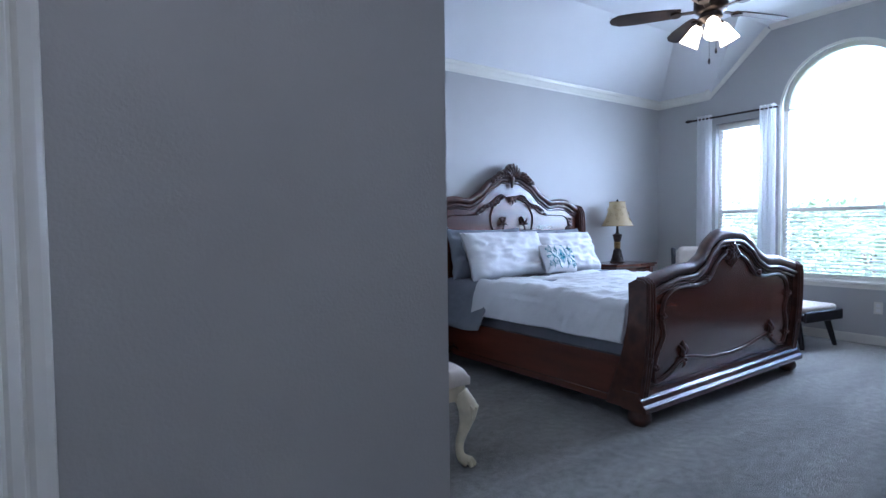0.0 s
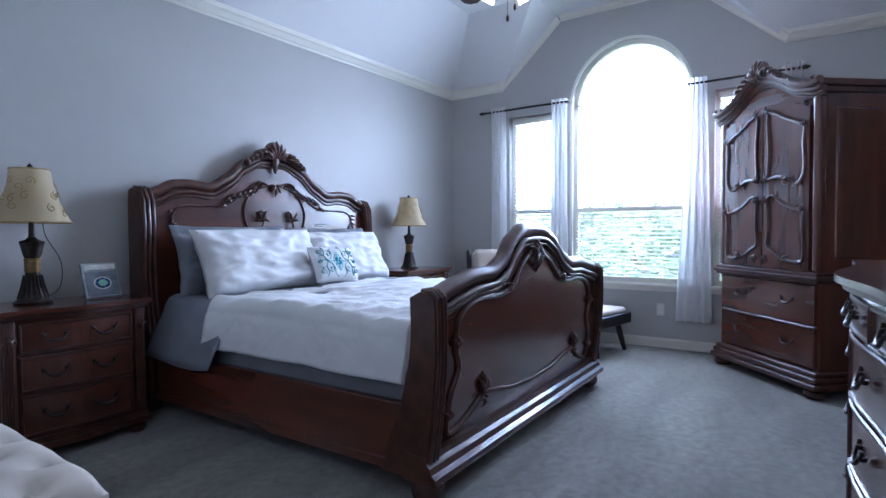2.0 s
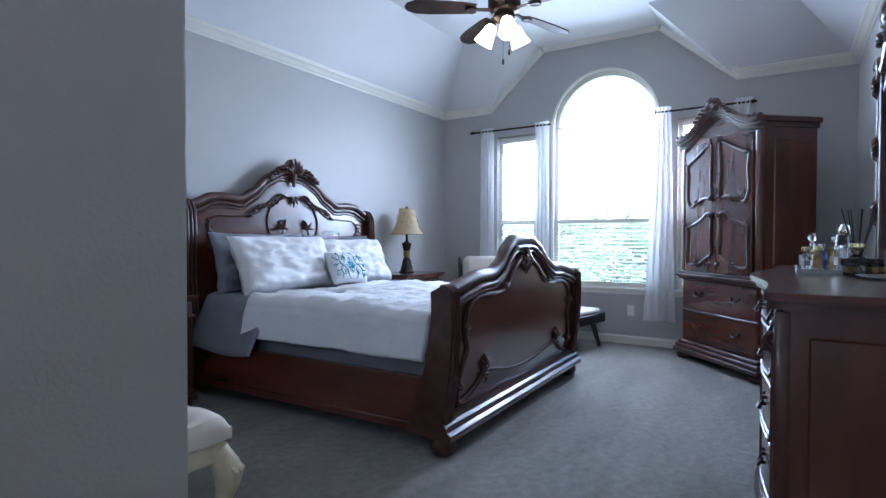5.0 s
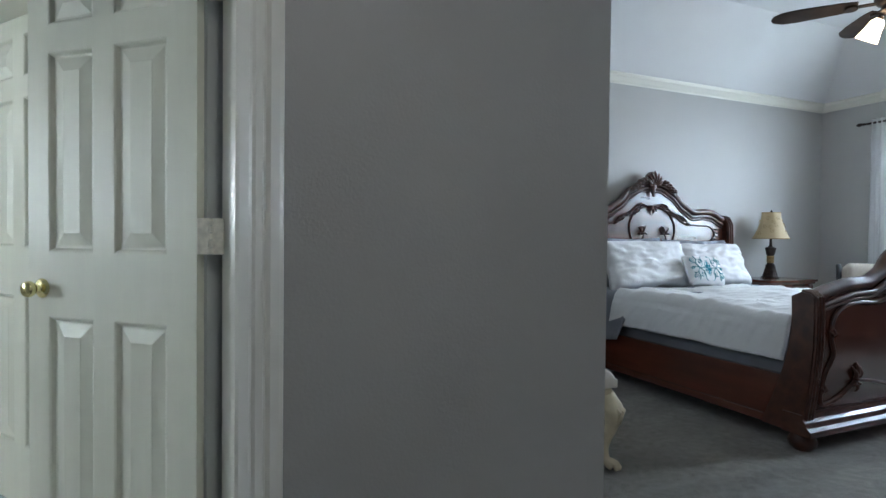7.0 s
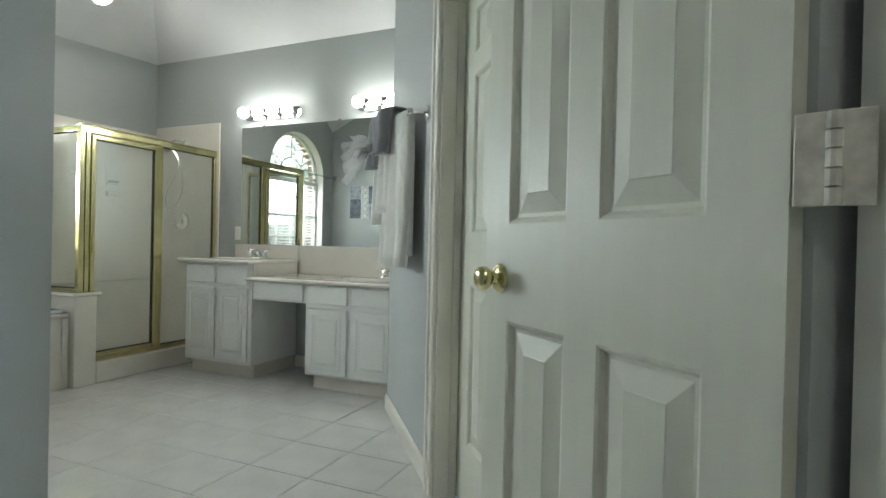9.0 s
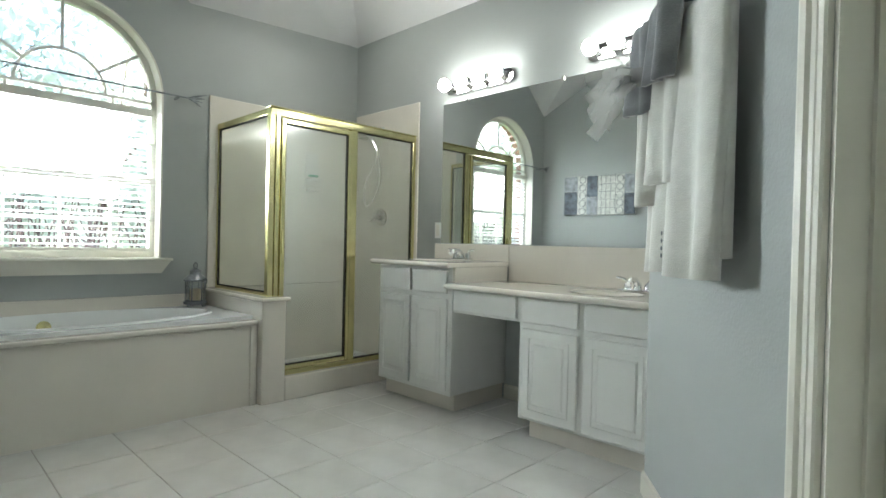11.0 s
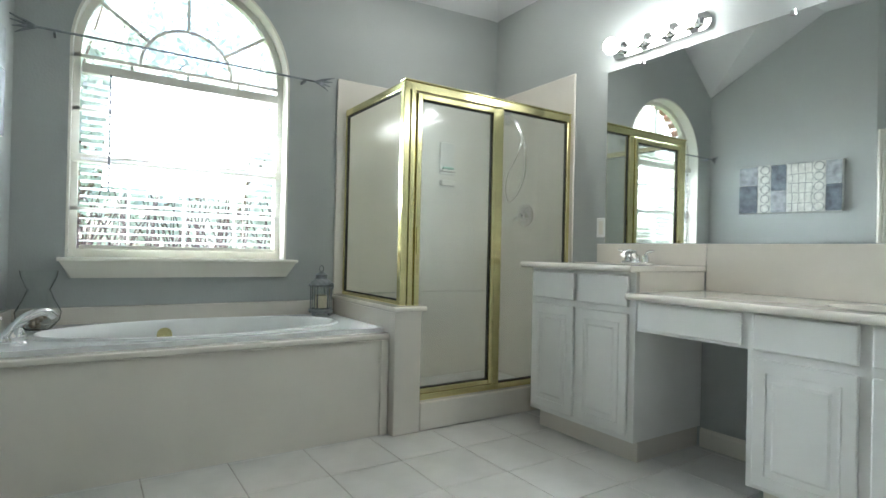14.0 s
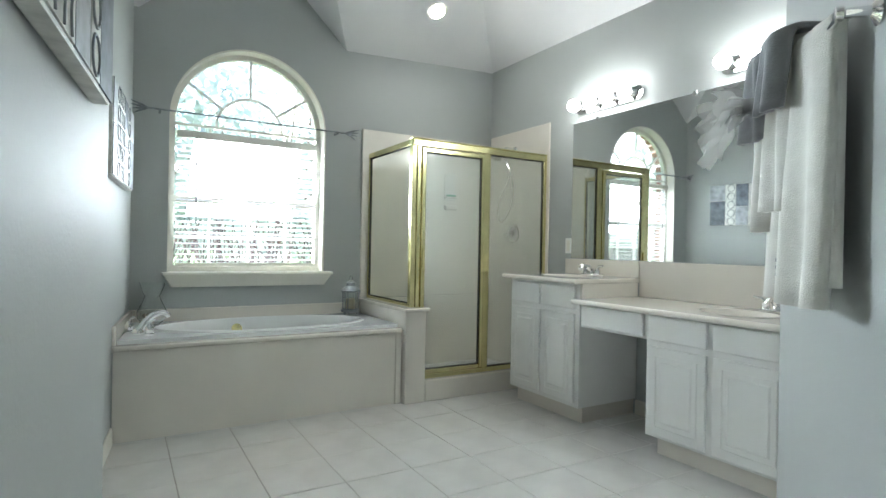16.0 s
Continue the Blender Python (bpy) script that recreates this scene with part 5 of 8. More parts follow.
def table_lamp(x, y, z, label):
    lp = thing("table_lamp", x, y, z, 0, label, "lamp", "bedside lamps")
    bm = bmesh.new()
    lathe(bm, [(0, 0), (0.085, 0), (0.09, 0.012), (0.07, 0.026), (0.062, 0.05), (0.045, 0.09), (0.035, 0.14), (0.033, 0.165), (0, 0.165)], 24)
    part("base", bm, M_BRONZE, lp, smooth=True)
    bm = bmesh.new()
    for k in range(18):
        a = 2 * math.pi * k / 18
        tube(bm, [(0.066 * math.cos(a), 0.066 * math.sin(a), 0.03), (0.050 * math.cos(a), 0.050 * math.sin(a), 0.085), (0.037 * math.cos(a), 0.037 * math.sin(a), 0.15)], 0.0055, 5)
    part("fluting", bm, M_BRONZE, lp, smooth=True)
    part("gold_band", lathe(bmesh.new(), [(0.033, 0.165), (0.036, 0.17), (0.036, 0.225), (0.040, 0.235), (0.034, 0.24)], 20), M_GOLDPAT, lp, "antique gold scroll band", True)
    part("neck", lathe(bmesh.new(), [(0.034, 0.24), (0.042, 0.26), (0.050, 0.30), (0.056, 0.325), (0.03, 0.335), (0.015, 0.35), (0.012, 0.43), (0, 0.43)], 20), M_BRONZE, lp, smooth=True)
    bm = bmesh.new()
    lathe(bm, [(0.178, 0.425), (0.165, 0.445), (0.125, 0.53), (0.098, 0.62), (0.088, 0.70)], 28)
    bmesh.ops.delete(bm, geom=[f for f in bm.faces if len(f.verts) > 4], context="FACES_ONLY")
    sh = part("shade", bm, M_SHADE, lp, "parchment bell shade with brown scrolls", True)
    bm = bmesh.new()
    for r_, z_ in ((0.179, 0.425), (0.089, 0.70)):
        tube(bm, [(r_ * math.cos(a), r_ * math.sin(a), z_) for a in [2 * math.pi * k / 28 for k in range(28)]], 0.004, 5, closed=True)
    rnd = random.Random(4)
    for k in range(26):
        a0, t = rnd.uniform(0, 6.28), rnd.uniform(0.1, 0.85)
        zc = 0.435 + 0.26 * t
        rr = 0.178 - 0.09 * (t ** 0.7)
        pts = [((rr + 0.002 - 0.35 * (b - zc) * 0.9) * math.cos(a0 + (a) / rr), (rr + 0.002 - 0.35 * (b - zc) * 0.9) * math.sin(a0 + a / rr), b) for a, b in swirl(0, zc, 0.024, 1.2, rnd.uniform(0, 6), 12)]
        tube(bm, pts, 0.0022, 4)
    part("trim", bm, M_SHADEDARK, sh, "brown scroll print and piping")
    part("finial", lathe(bmesh.new(), [(0, 0.70), (0.008, 0.705), (0.014, 0.715), (0.006, 0.728), (0, 0.735)], 12), M_BRONZE, lp, smooth=True)
    part("harp", boxes((-0.09, 0.09, -0.003, 0.003, 0.697, 0.703)), M_BRONZE, lp)
    return lp


table_lamp(1.725, 4.76, 0.75, "bronze table lamp with parchment bell shade, unlit")
table_lamp(4.90, 4.77, 0.75, "bronze table lamp with parchment bell shade, unlit")
cord = part("lamp_cord", tube(bmesh.new(), spline([(1.755, 4.85, 0.756), (1.90, 4.93, 0.80), (1.93, 4.965, 0.95), (1.86, 4.968, 1.10), (1.84, 4.95, 1.18)], 8), 0.0025, 5), M_BRONZE, None)
tagged(cord, "thin dark lamp cord against the wall", "cord")

plaque = thing("plaque", 2.04, 4.70, 0.75, 8, "small framed glass plaque with a round blue-green emblem", "plaque")
bm = boxes((-0.10, 0.10, -0.008, 0.008, 0.0, 0.20), bevel=0.004)
bmesh.ops.transform(bm, verts=bm.verts, matrix=pose(0, 0, 0.004, -16, 0, 0))
part("frame", bm, M_PEWTER, plaque)
bm = boxes((-0.088, 0.088, -0.0115, -0.0085, 0.012, 0.15), bevel=0.001)
bmesh.ops.transform(bm, verts=bm.verts, matrix=pose(0, 0, 0.004, -16, 0, 0))
part("plate", bm, M_CANVAS_D, plaque, "slate grey plate")
bm = boxes((-0.085, 0.085, -0.0115, -0.0085, 0.160, 0.19))
bmesh.ops.transform(bm, verts=bm.verts, matrix=pose(0, 0, 0.004, -16, 0, 0))
part("name_bar", bm, M_CANVAS_L, plaque)
for r_, off, m_ in ((0.050, 0.0, M_CANVAS_L), (0.042, 0.002, M_BLUE), (0.026, 0.004, M_GREEN)):
    bm = lathe(bmesh.new(), [(0, 0), (r_, 0), (r_, 0.002), (0, 0.002)], 24, squash=0.72)
    bmesh.ops.transform(bm, verts=bm.verts, matrix=pose(0, 0, 0.004, -16, 0, 0) @ pose(0, -0.0118 - off, 0.082, 90, 0, 0))
    part("emblem", bm, m_, plaque)

# ---- tufted bench by the door ----
bench = thing("tufted_bench", 1.035, 3.45, 0, 0, "cream button-tufted bench with carved painted legs", "bench")
bm = bmesh.new()
nx, ny, hw, hl = 26, 60, 0.215, 0.60
buttons = [(hw * (-0.66 + 0.66 * i) + (0.0 if j % 2 else 0.33 * hw), hl * (-0.86 + 0.235 * j)) for j in range(8) for i in range(3) if abs(hw * (-0.66 + 0.66 * i) + (0.0 if j % 2 else 0.33 * hw)) < hw * 0.9]
tops = []
for i in range(nx + 1):
    row = []
    for j in range(ny + 1):
        u, v = 2 * i / nx - 1, 2 * j / ny - 1
        x, y = u * hw, v * hl
        e = (1 - abs(u) ** 6) * (1 - abs(v) ** 14)
        z = 0.455 + 0.065 * max(0, e) ** 0.5
        for bx, by in buttons:
            d2 = (x - bx) ** 2 + (y - by) ** 2
            z -= 0.030 * math.exp(-d2 / 0.0011)
            z -= 0.010 * math.exp(-d2 / 0.006)
        row.append(bm.verts.new((x * (1 + 0.04 * (1 - abs(v) ** 8)), y, z)))
    tops.append(row)
for a, b in zip(tops, tops[1:]):
    for j in range(ny):
        bm.faces.new((a[j], a[j + 1], b[j + 1], b[j]))
rim = [tops[i][0] for i in range(nx + 1)] + [tops[nx][j] for j in range(1, ny + 1)] + [tops[i][ny] for i in range(nx - 1, -1, -1)] + [tops[0][j] for j in range(ny - 1, 0, -1)]
low = [bm.verts.new((v.co.x, v.co.y, 0.415)) for v in rim]
for i in range(len(rim)):
    j = (i + 1) % len(rim)
    bm.faces.new((rim[i], rim[j], low[j], low[i]))
bm.faces.new(low)
seat = part("seat", bm, M_CREAMFAB, bench, "cream button-tufted cushion", True)
for bx, by in buttons:
    part("button", lathe(bmesh.new(), [(0.011, 0), (0.009, 0.005), (0, 0.007)], 8, (bx, by, 0.479)), M_CREAMFAB, seat)
part("apron", boxes((-0.20, 0.20, -0.585, 0.585, 0.335, 0.415), bevel=0.012, seg=2), M_CREAMPAINT, bench)
for sx in (-1, 1):
    for sy in (-1, 1):
        bm = bmesh.new()
        px, py = sx * 0.18, sy * 0.555
        tube(bm, spline([(px, py, 0.37), (px + sx * 0.028, py + sy * 0.028, 0.30), (px + sx * 0.022, py + sy * 0.022, 0.22), (px, py, 0.12), (px + sx * 0.004, py + sy * 0.004, 0.05), (px + sx * 0.03, py + sy * 0.03, 0.022)], 5), [0.045] * 4 + [0.050, 0.050, 0.048, 0.046, 0.042, 0.038] + [0.033, 0.030, 0.027, 0.025, 0.024, 0.022, 0.021, 0.021, 0.021, 0.022, 0.023, 0.025, 0.027, 0.029, 0.03, 0.028], 12)
        lg = part("leg", bm, M_CREAMPAINT, bench, "carved cabriole leg with claw foot", True)
        for k in range(4):
            a = math.atan2(sy, sx) + (k - 1.5) * 0.5
            bm = bmesh.new()
            tube(bm, [(px + 0.040 * math.cos(a), py + 0.040 * math.sin(a), 0.35), (px + sx * 0.024 + 0.052 * math.cos(a), py + sy * 0.024 + 0.052 * math.sin(a), 0.30), (px + sx * 0.02 + 0.046 * math.cos(a), py + sy * 0.02 + 0.046 * math.sin(a), 0.235)], [0.010, 0.013, 0.004], 6)
            part("knee_leaf", bm, M_CREAMPAINT, lg, smooth=True)
            bm = bmesh.new()
            tube(bm, [(px + sx * 0.012, py + sy * 0.012, 0.035), (px + sx * 0.02 + 0.035 * math.cos(a), py + sy * 0.02 + 0.035 * math.sin(a), 0.03), (px + sx * 0.02 + 0.048 * math.cos(a), py + sy * 0.02 + 0.048 * math.sin(a), 0.010)], [0.010, 0.013, 0.010], 6)
            part("toe", bm, M_CREAMPAINT, lg, smooth=True)

# ---- armoire ----
arm = thing("armoire", 5.267, 1.738, 0, -138.5, "tall carved mahogany armoire with arched crest, standing across the corner", "armoire")
AW, AD = 0.512, 0.50
def arm_top(u):
    a = abs(u)
    return 2.04 + 0.17 * (0.5 + 0.5 * math.cos(min(1, a / 0.8) * math.pi)) - 0.02 * math.exp(-((a - 0.9) / 0.12) ** 2)


part("body", boxes((-AW, AW, 0.03, AD, 0.78, 2.0), (-AW, AW, 0.03, AD, 0.12, 0.80)), M_WOOD, arm)
part("roof", boxes((-AW + 0.01, AW - 0.01, 0.10, AD - 0.02, 1.999, 2.05)), M_WOOD, arm)
bm = bmesh.new()
usm = [-1 + i / 20 for i in range(41)]
slab(bm, [[(u * AW, 1.97) for u in usm] + [(u * AW, arm_top(u) + 0.0) for u in usm[::-1]]], 0.02, 0.10, lambda u, v, w: (u, w, v))
part("pediment", bm, M_WOODX, arm)
bm = bmesh.new()
for off, dz, r_ in ((-0.02, 0.035, 0.030), (0.0, 0.0, 0.026), (0.012, -0.03, 0.016), (0.016, -0.052, 0.010)):
    tube(bm, [(u * (AW + 0.03), off - 0.0, arm_top(u) + dz) for u in usm], r_, 9)
cornice = part("cornice", bm, M_CARVE, arm, "heavy arched cornice", True)
for s in (-1, 1):
    bm = boxes((s * AW - 0.035 if s < 0 else s * AW - 0.01, s * AW + 0.01 if s < 0 else s * AW + 0.035, 0.0, AD + 0.02, 2.03, 2.075), (s * AW - 0.02 if s < 0 else s * AW - 0.01, s * AW + 0.01 if s < 0 else s * AW + 0.02, 0.01, AD + 0.01, 1.99, 2.03), bevel=0.008, seg=2)
    part("side_cornice", bm, M_CARVE, arm)
    part("side_panel", boxes((s * (AW + 0.003) - 0.008, s * (AW + 0.003) + 0.008, 0.12, AD - 0.07, 0.92, 1.90), bevel=0.007), M_WOOD, arm)
    part("pilaster", boxes((s * (AW - 0.03) - 0.034, s * (AW - 0.03) + 0.034, 0.005, 0.06, 0.83, 1.98), bevel=0.018, seg=3), M_WOOD, arm, smooth=True)
bm = bmesh.new()
arm_rail = lambda u: arm_top(u / AW) + 0.03
crest_plate(bm, arm_rail, lambda u: crest_edge(u * 1.15) * 0.85, 0.25, -0.042, -0.005, 40)
for k in range(7):
    lobe(bm, -0.040, 0.006 * (k - 3), arm_rail(0) - 0.02, 90 - 17 * (k - 3), 0.108 - 0.009 * abs(k - 3), 0.0130, -0.06 * (k - 3))
leaf_spray(bm, -0.045, 0, arm_rail(0) - 0.01, 0.06, 3, 90, 270, 0.5)
for s in (-1, 1):
    flat_scroll(bm, -0.048, [(s * a, b) for a, b in swirl(0.062, arm_rail(0.062) + 0.010, 0.023, 1.4, 3.4)], 0.012, 0.006)
    for k in range(4):
        u = 0.075 + 0.038 * k
        lobe(bm, -0.040, s * u, arm_rail(u) + 0.008, 90 - s * (44 + 12 * k), 0.056 - 0.004 * k, 0.012, s * -0.95)
    for k in range(5):
        leaf_spray(bm, -0.03, s * (0.22 + 0.07 * k), arm_top((0.22 + 0.07 * k) / AW) + 0.05, 0.024, 3, 120, 90 - s * 30, 0.6)
bm.verts.index_update(), bm.faces.index_update()
pieces(["crest_scroll", "crest_scroll", "crest_leaf"], bm, M_CARVE, cornice, "carved shell crest with leaves")
DW = AW - 0.075
for s in (-1, 1):
    x0_, x1_ = sorted((s * 0.006, s * DW))
    bm = bmesh.new()
    nn = 14
    topl = [(x0_ + (x1_ - x0_) * i / nn, min(1.985, arm_top((x0_ + (x1_ - x0_) * i / nn) / AW) - 0.10)) for i in range(nn + 1)]
    slab(bm, [[(x0_, 0.84), (x1_, 0.84)] + topl[::-1]], 0.0, 0.032, lambda u, v, w: (u, w, v))
    dr = part("door", bm, M_WOOD, arm)
    for lowpanel in (True, False):
        ins, outs = s * 0.055, s * (DW - 0.035)
        zb_, zt_ = (0.90, 1.36) if lowpanel else (1.44, 1.96)
        bm = bmesh.new()
        if lowpanel:
            pts = [(ins, zt_ - 0.02), (ins + s * 0.012, (zb_ + zt_) / 2), (ins, zb_ + 0.10), (ins + s * 0.06, zb_ + 0.06), (ins + s * 0.18, zb_ - 0.005), (outs - s * 0.03, zb_ - 0.01), (outs, zb_ + 0.05), (outs - s * 0.012, (zb_ + zt_) / 2), (outs, zt_ - 0.12), (outs - s * 0.03, zt_ - 0.12), (ins + s * 0.16, zt_ - 0.07), (ins + s * 0.06, zt_ - 0.01), (ins, zt_ - 0.02)]
        else:
            pts = [(ins, zb_ + 0.03), (ins + s * 0.012, (zb_ + zt_) / 2), (ins, zt_ - 0.03), (ins + s * 0.06, zt_ - 0.02), (ins + s * 0.17, zt_ - 0.075), (outs - s * 0.03, zt_ - 0.14), (outs, zt_ - 0.17), (outs - s * 0.012, (zb_ + zt_) / 2), (outs, zb_ + 0.10), (outs - s * 0.02, zb_ + 0.02), (outs - s * 0.08, zb_ - 0.02), (ins + s * 0.12, zb_ + 0.04), (ins, zb_ + 0.03)]
        sp = spline([(a, 0, b) for a, b in pts], 7)
        tube(bm, [(p.x, -0.003, p.z) for p in sp], 0.0115, 8)
        tube(bm, [(p.x * 0.94 + 0.06 * (ins + outs) / 2, 0.0, p.z * 0.965 + 0.035 * (zb_ + zt_) / 2) for p in sp], 0.008, 6)
        zc_ = zt_ - 0.02 if not lowpanel else zb_ + 0.04
        leaf_spray(bm, -0.01, ins, zt_ - 0.01 if not lowpanel else zb_ + 0.02, 0.055, 3, 100, 90 if not lowpanel else 270, 0.55)
        leaf_spray(bm, -0.01, (ins + outs) / 2, zb_ + 0.005, 0.06, 3, 120, 90 - s * 60, 0.5)
        leaf_spray(bm, -0.01, outs, (zt_ - 0.16) if not lowpanel else zt_ - 0.12, 0.045, 3, 90, 90, 0.55)
        leaf_spray(bm, -0.01, ins, zt_ - 0.05 if lowpanel else zb_ + 0.02, 0.05, 3, 100, 90, 0.5)
        part("panel_moulding", bm, M_CARVE, dr, "carved rococo panel moulding", True)
bm = boxes((-AW - 0.03, AW + 0.03, -0.03, AD + 0.01, 0.775, 0.80), (-AW - 0.018, AW + 0.018, -0.018, AD + 0.005, 0.80, 0.825), (-AW - 0.015, AW + 0.015, -0.012, AD + 0.005, 0.755, 0.775), bevel=0.007, seg=2)
part("waist_moulding", bm, M_CARVE, arm)
for z0_, z1_ in ((0.19, 0.455), (0.475, 0.745)):
    dr = part("drawer", boxes((-AW + 0.03, AW - 0.03, 0.008, 0.05, z0_, z1_), bevel=0.006), M_WOODX, arm)
    part("drawer_edge", boxes((-AW + 0.02, AW - 0.02, 0.0, 0.04, z1_ + 0.001, z1_ + 0.016), bevel=0.004), M_CARVE, dr)
    for s in (-1, 1):
        bm = bmesh.new()
        pull(bm, s * 0.25, 0.006, (z0_ + z1_) / 2 + 0.02)
        part("handle", bm, M_BRONZE, dr, "dark bronze drop handle", True)
bm = boxes((-AW - 0.045, AW + 0.045, -0.045, AD + 0.01, 0.06, 0.10), (-AW - 0.03, AW + 0.03, -0.03, AD + 0.008, 0.10, 0.14), (-AW - 0.015, AW + 0.015, -0.012, AD + 0.005, 0.14, 0.175), bevel=0.012, seg=3)
part("base_moulding", bm, M_CARVE, arm)
for s in (-1, 1):
    for yy in (0.03, AD - 0.07):
        part("foot", lathe(bmesh.new(), [(0, 0), (0.05, 0), (0.07, 0.02), (0.07, 0.045), (0.055, 0.06), (0, 0.06)], 16, (s * (AW - 0.03), yy, 0)), M_CARVE, arm, smooth=True)

# ---- dresser with its mirror ----
DX, DY = 2.775, 1.245
chest("dresser", DX, DY, 0, 180, 1.95, 0.53, 0.97, [(1.4, 2), (1.25, 2), (1.2, 2), (0.7, 3)], "long dark mahogany dresser with serpentine front", "dresser", swell=2.8)
mir = thing("dresser_mirror", 3.26, 0.78, 0.97, 180, "carved dark mahogany mirror standing on the dresser", "mirror")
MW, MH = 0.48, 1.02
def mir_top(u):
    a = abs(u)
    return MH + 0.16 * (0.5 + 0.5 * math.cos(min(1, a / 0.75) * math.pi)) + 0.05 * math.exp(-((a - 0.92) / 0.12) ** 2)


outer = [(-MW, 0.0), (MW, 0.0)] + [(u * MW, mir_top(u)) for u in usm[::-1]]
inner = [(-MW + 0.11, 0.10), (MW - 0.11, 0.10)] + [(u * (MW - 0.11), mir_top(u) - 0.13) for u in usm[::-1]]
part("frame", slab(bmesh.new(), [outer, inner], -0.02, 0.03, lambda u, v, w: (u, w, v)), M_WOOD, mir)
part("mirror_glass", slab(bmesh.new(), [inner], 0.008, 0.012, lambda u, v, w: (u, w, v)), M_MIRROR, mir, "dim mirror glass")
bm = bmesh.new()
tube(bm, [(u * (MW + 0.005), -0.02, mir_top(u)) for u in usm], 0.026, 8)
tube(bm, [(u * (MW - 0.10), -0.022, mir_top(u) - 0.125) for u in usm], 0.012, 8)
for s in (-1, 1):
    for q, r_ in ((0.015, 0.018), (0.05, 0.010), (0.075, 0.010), (0.105, 0.012)):
        tube(bm, [(s * (MW - q), -0.022, 0.0), (s * (MW - q), -0.022, mir_top(1) - 0.02)], r_, 8)
    for zc_ in (0.28, 0.62, 0.95):
        leaf_spray(bm, -0.03, s * (MW - 0.02), zc_, 0.08, 5, 150, 90, 0.45)
        leaf_spray(bm, -0.03, s * (MW - 0.02), zc_, 0.06, 3, 90, 270, 0.45)
    flat_scroll(bm, -0.035, [(s * a, b) for a, b in swirl(MW - 0.05, 1.03, 0.07, 1.4, 0.4)], 0.02, 0.008)
part("moulding", bm, M_CARVE, mir, "carved rope and leaf moulding", True)
bm = bmesh.new()
leaf_spray(bm, -0.035, 0, 1.14, 0.13, 7, 170, 90, 0.5)
for s in (-1, 1):
    flat_scroll(bm, -0.035, [(s * a, b) for a, b in swirl(0.13, 1.15, 0.055, 1.3, 2.6)], 0.02, 0.008)
    leaf_spray(bm, -0.035, s * 0.22, 1.13, 0.09, 3, 80, 90 - s * 70, 0.5)
bm.verts.index_update(), bm.faces.index_update()
pieces(["crest_scroll", "crest_scroll", "crest_leaf"], bm, M_CARVE, mir, "carved shell crest")

# things on the dresser
tray = thing("tray", 3.02, 1.05, 0.972, 0, "mirrored perfume tray with a low metal rim", "tray")
part("plate", boxes((-0.20, 0.20, -0.12, 0.12, 0.0, 0.008), bevel=0.002), M_MIRROR, tray)
part("rim", boxes((-0.205, 0.205, -0.125, -0.12, 0.0, 0.02), (-0.205, 0.205, 0.12, 0.125, 0.0, 0.02), (-0.205, -0.20, -0.12, 0.12, 0.0, 0.02), (0.20, 0.205, -0.12, 0.12, 0.0, 0.02)), M_PEWTER, tray)


def bottle(x, y, z, w, h, glass, cap, label, round_=False, ball=False):
    b = thing("perfume_bottle", x, y, z, random.Random(int(x * 997)).uniform(0, 60), label, "bottle", "bottles on the tray")
    if round_:
        bm = lathe(bmesh.new(), [(0, 0), (w * 0.5, 0), (w * 0.55, h * 0.15), (w * 0.5, h * 0.5), (w * 0.2, h * 0.62), (w * 0.16, h * 0.72), (0, h * 0.72)], 16)
    else:
        bm = boxes((-w / 2, w / 2, -w * 0.32, w * 0.32, 0, h * 0.66), (-w * 0.16, w * 0.16, -w * 0.16, w * 0.16, h * 0.66, h * 0.74), bevel=w * 0.06, seg=2)
    body = part("body", bm, glass, b, smooth=True)
    part("label_band", boxes((-w * 0.3, w * 0.3, -w * 0.33 - 0.001, w * 0.33 + 0.001, h * 0.2, h * 0.4)), M_CANVAS_L, body) if not round_ else None
    if ball:
        bm = lathe(bmesh.new(), [(0, h * 0.72), (w * 0.12, h * 0.73), (w * 0.30, h * 0.82), (w * 0.32, h * 0.9), (w * 0.18, h * 0.99), (0, h)], 14)
    else:
        bm = boxes((-w * 0.24, w * 0.24, -w * 0.24, w * 0.24, h * 0.74, h), bevel=w * 0.04, seg=2)
    part("cap", bm, cap, b, smooth=True)
    return b


for i, (x, y, w, h, g_, c_, rd, bl, lb) in enumerate((
        (3.22, 1.15, 0.05, 0.13, M_GLASS, M_GLASS, True, True, "clear cut-glass perfume bottle with a ball stopper"),
        (3.18, 1.06, 0.045, 0.115, M_AMBER, M_CHROME, False, False, "amber perfume bottle with a silver cap"),
        (3.12, 1.14, 0.05, 0.07, M_AMBER, M_BRASS, False, False, "short amber perfume bottle with a brass cap"),
        (3.10, 1.05, 0.04, 0.11, M_BLUE, M_BLUE, True, False, "blue glass perfume bottle"),
        (3.03, 1.12, 0.035, 0.09, M_BLUE, M_CHROME, False, False, "small blue perfume bottle"),
        (2.99, 1.04, 0.06, 0.155, M_GLASS, M_CHROME, False, True, "tall clear perfume bottle with a round stopper"),
        (2.95, 1.14, 0.05, 0.085, M_AMBER, M_BRASS, False, False, "amber perfume bottle with a brass cap"),
        (3.05, 1.18, 0.04, 0.08, M_GLASS, M_BRASS, False, False, "small clear perfume bottle"),
        (2.89, 1.06, 0.045, 0.12, M_GLASS, M_DARKJAR, False, False, "clear perfume bottle with a black cap"))):
    bottle(x - 0.04, y - 0.04, 0.981, w * 1.15, h * 1.3, g_, c_, lb, rd, bl)
